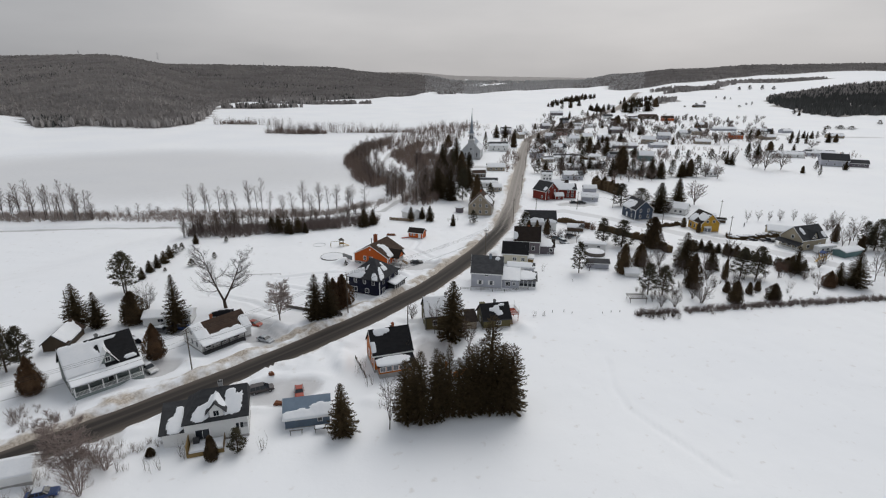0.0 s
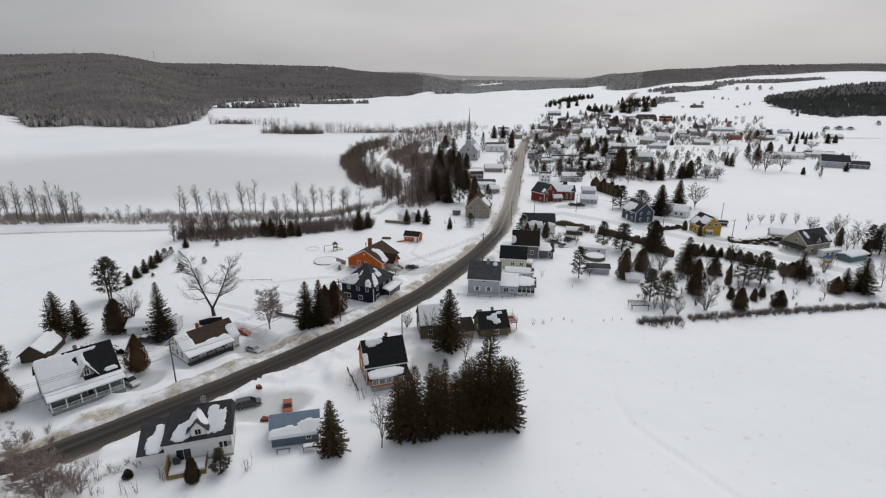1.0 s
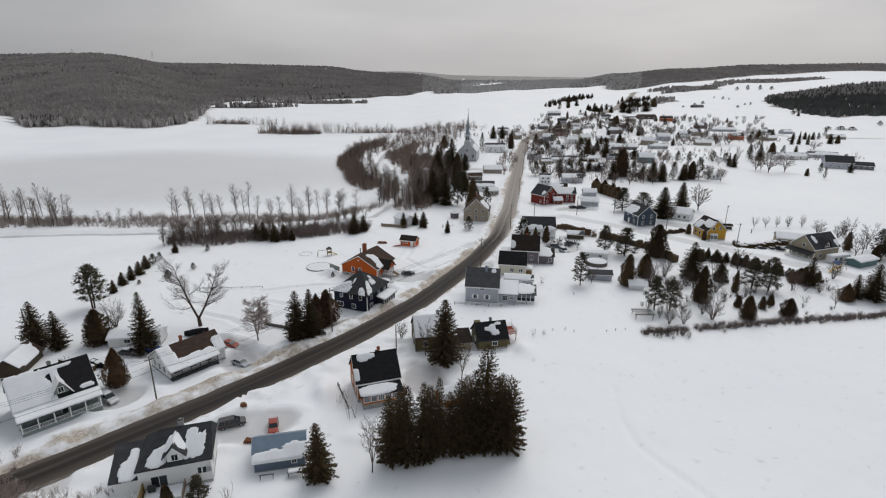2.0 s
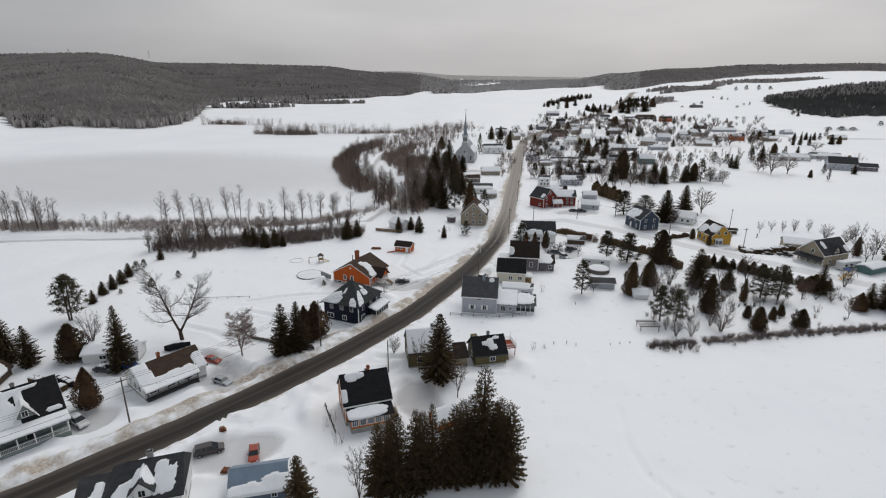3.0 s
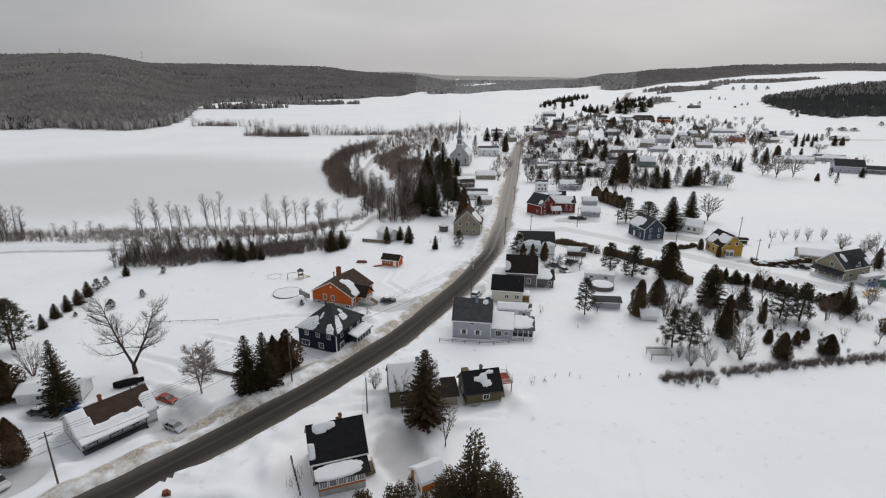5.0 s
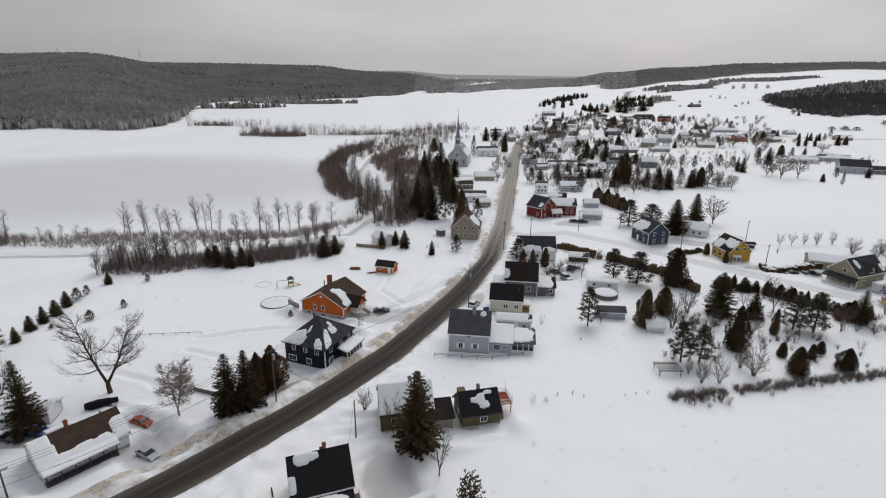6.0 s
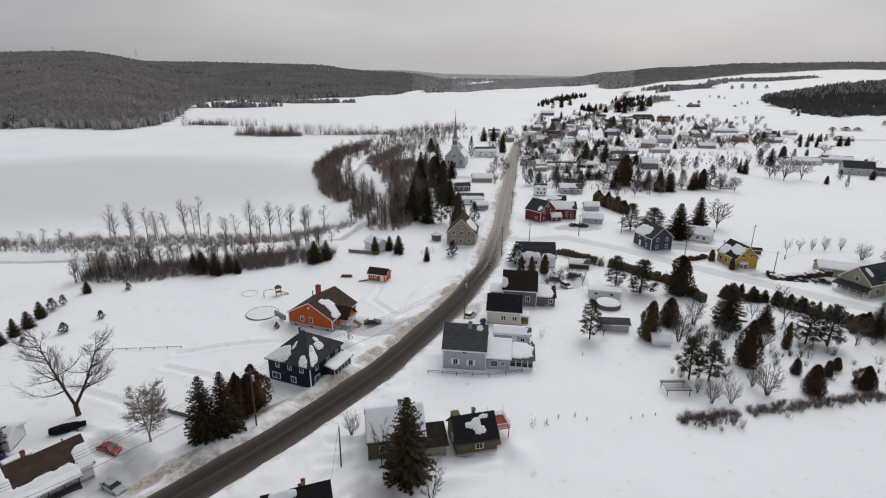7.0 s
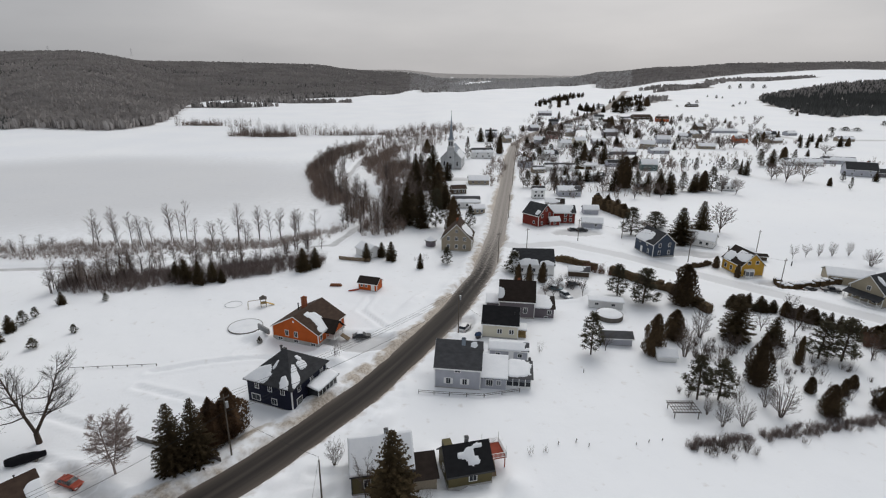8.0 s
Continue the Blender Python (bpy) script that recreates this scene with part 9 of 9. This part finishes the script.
def far_house(x, y, turn, L, wall_mat, roof_mat, label, tall=False, snowy=True, W=None):
    W = W or min(L * 0.75, 8.5)
    e = 4.6 if tall else 2.9
    wins = [("front", s * L, 1.1, 0.95, 1.2) for s in (-0.3, 0.0, 0.3)]
    if tall:
        wins += [("front", s * L, 3.3, 0.95, 1.1) for s in (-0.25, 0.25)] + [("left", 0, 3.4, 0.95, 1.1)]
    snow = ({"front": FULL, "back": FULL}, {"front": [(0.5, 0.22, 0.7, 0.36)], "back": FULL}, {"front": [(0.62, 0.4, 0.5, 0.55), (0.1, 0.2, 0.2, 0.3)], "back": FULL})[int(x * 3 + y) % 3] if snowy else ({"back": FULL}, {"front": FULL}, {"front": [(0.25, 0.6, 0.5, 0.5)], "back": FULL})[int(x + y) % 3]
    small_house(x, y, turn, L, W, e, W * (0.36 if tall else 0.25), wall_mat, roof_mat, label, snow, wins, "house", 0.3, corner="", chim=(L * 0.2, 0.4, e + 0.5, e + W * 0.36 + 0.9, 0.6) if tall else None)


far_house(82, 436, -20, 10, "grey", "roof_brown", "grey village house with brown roof", True, False)
far_house(86, 412, 10, 8, "tan", "roof_grey", "tan village house with snowy roof")
far_house(69.5, 333, 0, 6.4, "white", "roof_grey", "narrow white village house", True)
far_house(73, 310, -12, 9, "brown", "roof_darkbrown", "brown village house with patchy snow", False, False)
far_house(88, 340, -3, 12, "grey", "roof_grey", "long low grey building with flat snowy roof", False, False)
far_house(116, 516, 10, 13, "white", "roof_grey", "white village bungalow under snow")
far_house(146, 622, -10, 12, "pink", "roof_brown", "pink village house with brown roof", True, False)
far_house(140, 548, 5, 11, "white", "roof_grey", "white village house under snow", True)
far_house(177, 505, -3, 26, "mauve", "roof_charcoal", "long low dark grey building under snow", False, False)
far_house(217, 543, -30, 13, "tan", "roof_brown", "tan village house with brown gable", True, False)
far_house(214, 512, -4, 16, "grey", "roof_grey", "low grey workshop under snow")
far_house(168, 424, -8, 11, "teal", "roof_charcoal", "teal two-storey village house", True, False)
far_house(285, 611, -35, 13, "white", "roof_grey", "white village house with gable front", True, False)
far_house(273, 544, -10, 15, "tan", "roof_brown", "tan village bungalow with brown roof", False, False)
far_house(336, 596, -5, 13, "orange", "roof_brown", "orange village house with snowy roof", True, False)
far_house(375, 696, -5, 30, "grey", "roof_grey", "long pale grey building under snow")
far_house(366, 737, 20, 15, "brown", "roof_brown", "brown village house near the fields", True, False)
far_house(298, 449, -4, 28, "white", "roof_grey", "long low white barn under snow")
far_house(334, 458, -18, 22, "grey", "roof_grey", "grey farm building with snowy roof")
far_house(307, 404, -24, 18, "grey", "roof_charcoal", "weathered grey barn with patchy snow", True, False, 12)
far_house(322, 398, -24, 12, "mauve", "roof_charcoal", "low dark grey barn annex under snow", False, False)
far_house(355, 902, 5, 30, "brown", "roof_brown", "large brown building at the village edge", False, False, 16)
far_house(364, 845, -10, 18, "orange", "roof_brown", "orange house at the village edge", True, False)
far_house(371, 594, 15, 16, "tan", "roof_grey", "tan village bungalow under snow")
far_house(394, 640, -20, 15, "white", "roof_charcoal", "white village house with dark roof", True, False)
far_house(460, 611, -5, 17, "tan", "roof_grey", "low tan building by the upper road")
far_house(220, 656, 0, 16, "mauve", "roof_charcoal", "dark grey village house under snow", True)
far_house(209, 728, 10, 13, "white", "roof_grey", "white village house under snow")
far_house(103, 630, -15, 9, "white", "roof_grey", "small white village house under snow", False, False)
far_house(144, 711, 12, 11, "mauve", "roof_charcoal", "dark grey village house under snow", True)
far_house(199, 760, 0, 12, "white", "roof_grey", "white village bungalow under snow")
far_house(92, 590, 30, 8, "tan", "roof_brown", "small tan village house", True, False)
far_house(289, 908, -8, 15, "white", "roof_grey", "white farmhouse under snow", True, False)
far_house(423, 1141, 15, 16, "white", "roof_grey", "white farmhouse on the far slope", True)
far_house(470, 1320, 0, 18, "white", "roof_grey", "white farmhouse on the far slope", True)
far_house(420, 1300, 10, 18, "white", "roof_grey", "white farm building on the far slope")
far_house(172, 646, -15, 11, "tan", "roof_grey", "tan village house under snow", True, False)
far_house(182, 579, 0, 13, "grey", "roof_grey", "grey village bungalow under snow")
far_house(127, 428, -6, 9, "white", "roof_grey", "white village cottage under snow")
far_house(138, 360, 0, 6, "grey", "roof_grey", "small grey village shed under snow")
far_house(186, 355, -8, 8, "white", "roof_grey", "low white hut beside the tree row", False, False)
far_house(103, 421, -2, 20, "white", "roof_grey", "long white building under snow")
far_house(82, 637, 0, 12, "grey", "roof_grey", "grey village house beyond the church", True)
far_house(552, 1134, 12, 26, "brown", "roof_grey", "weathered farm building on the slope", False, False)
far_house(216, 970, -5, 22, "mauve", "roof_charcoal", "dark grey farmhouse under snow", True, False)
far_house(441, 671, 10, 13, "grey", "roof_grey", "grey village house under snow")
far_house(240, 690, 25, 13, "white", "roof_brown", "white village house with brown roof", True, False)
far_house(160, 570, 12, 11, "cream", "roof_charcoal", "cream village house with dark roof", True, False)
far_house(122, 575, -12, 10, "grey", "roof_charcoal", "grey village house with dark roof", True, False)
far_house(108, 470, 14, 11, "white", "roof_charcoal", "white village house with dark roof", True, False)
far_house(250, 585, -8, 13, "grey", "roof_brown", "grey village house with brown roof", True, False)
far_house(310, 640, 12, 14, "tan", "roof_charcoal", "tan village house with dark roof", True, False)
far_house(190, 800, -12, 13, "grey", "roof_charcoal", "grey village house with dark roof", True, False)
far_house(265, 800, 8, 14, "white", "roof_brown", "white village house with brown roof", True, False)
far_house(310, 850, 0, 15, "tan", "roof_grey", "tan village house under snow", True)
far_house(148, 440, 3, 9, "grey", "roof_charcoal", "grey village cottage with dark roof", False, False)
far_house(156, 482, -10, 11, "white", "roof_grey", "white village bungalow under snow", False, False)
far_house(98, 372, -6, 10, "grey", "roof_grey", "grey village bungalow under snow")
far_house(118, 385, 4, 9, "white", "roof_charcoal", "white village cottage with dark roof", False, False)
far_house(55, 481, 5, 17, "white", "roof_grey", "white two-storey presbytery beside the church", True)
far_house(41, 371, 0, 12, "tan", "roof_grey", "low tan building with snowy roof", False, False)
far_house(29, 313, 0, 13, "white", "roof_grey", "white garage with snowy roof")
far_house(27, 345, 10, 8, "brown", "roof_brown", "small brown house with patchy snow", False, False)
far_house(33, 300, 2, 7, "tan", "roof_grey", "low tan shed with snowy roof")

# bare village trees, scattered between the houses
r7 = random.Random(23)


def open_ground(x, y):
    """The churchyard and the field beside the road, where nothing grows."""
    return math.hypot((x - 235) / 65, (y - 480) / 48) < 1 or math.hypot((x - 200) / 38, (y - 385) / 26) < 1


for i in range(240):
    y = r7.uniform(330, 900)
    x = y * r7.uniform(0.2, 0.62)
    if open_ground(x, y):
        continue
    tree("bare", x, y, r7.uniform(5, 10), r7.uniform(2.5, 4.5), "leafless tree among the village houses", "bare tree", "village bare trees")
for i in range(90):
    y = r7.uniform(420, 900)
    x = y * r7.uniform(0.19, 0.55)
    kind = "spruce" if i % 5 < 2 else "round_pine"
    if open_ground(x, y):
        continue
    tree(kind, x, y, r7.uniform(5, 10), r7.uniform(2.4, 4.0), "dark evergreen among the village houses", "evergreen", "village evergreens")
# single trees round the field and the churchyard
for kind, x, y, h, w in [("spruce", 225.8, 407.5, 10.4, 3.6), ("round_pine", 281.1, 473.8, 9.2, 7.2), ("spruce", 372, 555, 12.5, 4.3),
                         ("spruce", 380, 556, 13.6, 4.4), ("spruce", 388, 554, 12.0, 4.2), ("round_pine", 336.2, 567.7, 12.8, 8.4),
                         ("spruce", 417.5, 563.3, 11.0, 4.1), ("round_pine", 314.7, 407.1, 10.0, 6.0)]:
    tree(kind, x, y, h, w / 2, "dark evergreen beside the snowy churchyard", "evergreen", "village evergreens")
# full dark rows behind the first gardens
for x, y, h, r in [(89.3, 379.1, 9, 3.7), (96.3, 380.2, 9.4, 3.9), (103.4, 379.0, 9.5, 4.0), (110.4, 379.8, 8.8, 3.7), (117.5, 380.0, 7, 3.2),
                   (135.2, 390.4, 15.5, 4.6), (137.2, 351.3, 11, 3.9), (144.6, 352.4, 12.6, 4.2), (151.2, 354.2, 11.4, 4.0), (166.8, 352.6, 11.2, 3.8)]:
    tree("group_spruce", x, y, h, r, "dark full spruce in a village tree row", "spruce tree", "village spruces")
# churchyard stones
for i in range(34):
    x, y = 190 + (i % 9) * 6.5 + r7.uniform(-1, 1), 446 + (i // 9) * 9 + r7.uniform(-1.5, 1.5)
    ob = thing("gravestone", x, y, r7.uniform(-8, 8), None, "dark upright gravestone in the snow", "gravestone", "graveyard stones")
    part("stone", Shape().box(-0.4, 0.4, -0.12, 0.12, -0.3, r7.uniform(0.9, 1.5)), M["stone"], ob)


# ---------------------------------------------------------------- far woods


def far_woods(name, count, y0, y1, u0, u1, evergreen, seed, label, extra=None):
    """Woods far off, each tree a few ragged faces; joined, since nobody could count them."""
    r8 = np.random.RandomState(seed)
    n = count * 6
    y = y0 * (y1 / y0) ** (r8.rand(n) ** 0.75)
    x = y * (u0 + (u1 - u0) * r8.rand(n))
    ok = (woods(x, y) > 0.45)
    if extra is not None:
        ok &= extra(x, y)
    x, y = x[ok][:count], y[ok][:count]
    z = ground(x, y)
    pick = random.Random(seed)
    ru, rr = pick.uniform, pick.random
    vs, fs = [], []
    for px, py, pz in zip(x.tolist(), y.tolist(), z.tolist()):
        h = ru(9, 15)
        k = len(vs)
        if rr() < evergreen:
            r = h * ru(0.16, 0.24)
            a0 = rr() * 6.283
            for i in range(5):
                vs.append((px + r * math.cos(a0 + i * 1.2566) * ru(0.7, 1.2), py + r * math.sin(a0 + i * 1.2566), pz + h * 0.05))
            vs.append((px, py, pz + h))
            for i in range(5):
                vs.append((px + 0.62 * r * math.cos(a0 + 0.6 + i * 1.2566), py + 0.62 * r * math.sin(a0 + 0.6 + i * 1.2566), pz + h * 0.42))
            fs += [(k + i, k + (i + 1) % 5, k + 6 + i) for i in range(5)] + [(k + 6 + i, k + (i + 1) % 5, k + 6 + (i + 1) % 5) for i in range(5)] + [(k + 6 + i, k + 6 + (i + 1) % 5, k + 5) for i in range(5)]
        else:
            for i in range(4):
                a, q = rr() * 6.283, h * ru(0.02, 0.12)
                b = rr() * 6.283
                w = 0.9 + 0.0007 * py
                m = len(vs)
                bx, by = px + ru(-3, 3), py + ru(-3, 3)
                tx, ty, tz = bx + math.cos(a) * q, by + math.sin(a) * q, pz + h * ru(0.6, 0.95)
                c, d = math.cos(b), math.sin(b)
                vs += [(bx - w * c * 0.4, by - w * d * 0.4, pz - 1), (bx + w * c * 0.4, by + w * d * 0.4, pz - 1), (bx + w * 1.5 * c, by + w * 1.5 * d, pz + h * ru(0.35, 0.5)), (tx + w * 0.8 * c, ty + w * 0.8 * d, tz * 0.97 + pz * 0.03),
                       (tx, ty, tz), (tx - w * 0.9 * c, ty - w * 0.9 * d, tz * 0.93 + pz * 0.07), (bx - w * 1.5 * c, by - w * 1.5 * d, pz + h * ru(0.35, 0.5))]
                fs.append((m, m + 1, m + 2, m + 3, m + 4, m + 5, m + 6))
    me = bpy.data.meshes.new(name)
    me.from_pydata(vs, [], fs)
    me.materials.append(M["needles_far"] if evergreen > 0.5 else M["twig_haze"] if name == "valley_woods" else M["twig_far"])
    tagged(new(name, me), label, "woods", kind="stuff")


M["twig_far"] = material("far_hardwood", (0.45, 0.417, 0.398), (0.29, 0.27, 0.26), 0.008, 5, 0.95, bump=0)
# distance haze put into the colour: the valley ridges paler than the hillside
M["twig_haze"] = material("hazed_hardwood", (0.66, 0.645, 0.64), (0.52, 0.505, 0.50), 0.006, 6, 0.95, bump=0)
# greyer and paler than the near needles, with haze in the colour
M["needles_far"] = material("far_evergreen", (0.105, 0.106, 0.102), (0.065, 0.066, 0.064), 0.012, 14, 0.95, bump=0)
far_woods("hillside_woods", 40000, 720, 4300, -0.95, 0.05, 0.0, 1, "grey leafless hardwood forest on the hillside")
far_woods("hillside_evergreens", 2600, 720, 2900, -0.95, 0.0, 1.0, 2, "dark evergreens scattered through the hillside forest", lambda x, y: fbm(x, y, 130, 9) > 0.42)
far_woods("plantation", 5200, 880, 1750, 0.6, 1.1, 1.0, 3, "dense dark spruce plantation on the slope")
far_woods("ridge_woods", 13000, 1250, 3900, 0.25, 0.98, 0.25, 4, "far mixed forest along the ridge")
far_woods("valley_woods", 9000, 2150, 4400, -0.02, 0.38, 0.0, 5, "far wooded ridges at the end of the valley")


# bushes and hedgerow trees on the far slope
for x, y, h, r in ((718, 1389, 5.6, 2.6), (717, 1345, 8.1, 4.5), (730, 1342, 5.4, 2.5), (680, 1182, 4.8, 3.6), (691, 1180, 7.2, 3.0), (779, 1268, 5.1, 3.4), (811, 1294, 5.2, 3.4), (843, 1317, 6.6, 3.4), (863, 1319, 6.6, 4.0), (890, 1339, 9.5, 5.0)):
    tree("round_pine", x, y, h, r, "dark bush on the far snowy slope", "bush", "slope bushes")
for x, y, h, r in ((933, 1674, 11.7, 7), (975, 1691, 15, 8), (1012, 1688, 15, 8), (1045, 1682, 11.8, 8), (525, 1140, 3.5, 4), (571, 1185, 6, 6), (612, 1232, 7.5, 5), (650, 974, 8, 5), (709, 1031, 5.3, 5), (635, 1129, 4.6, 5), (551, 725, 5.3, 8), (535, 726, 4.6, 6), (660, 791, 6.6, 5), (565, 722, 4.6, 7)):
    tree("round_pine", x, y, h, r, "dark bush on the far snowy slope", "bush", "slope bushes")
for i in range(70):
    k = r7.random()
    x, y = 256 + 210 * k + r7.uniform(-10, 10), 1225 + 400 * k + r7.uniform(-28, 28)
    tree("spruce", x, y, r7.uniform(9, 14), r7.uniform(3, 4.2), "dark spruce in a far wood", "spruce tree", "far wood spruces")
for i in range(64):
    wy = r7.uniform(1225, 1500)
    tree("spruce", wy * r7.uniform(0.343, 0.398), wy, r7.uniform(9, 15), r7.uniform(3.2, 4.6), "dark spruce beside the far road", "spruce tree", "far road spruces")
for i in range(26):
    tree("spruce", 338 + r7.uniform(-16, 24), 1120 + r7.uniform(-26, 40), r7.uniform(9, 14), r7.uniform(3.2, 4.6), "dark spruce beside the far road", "spruce tree", "far road spruces")
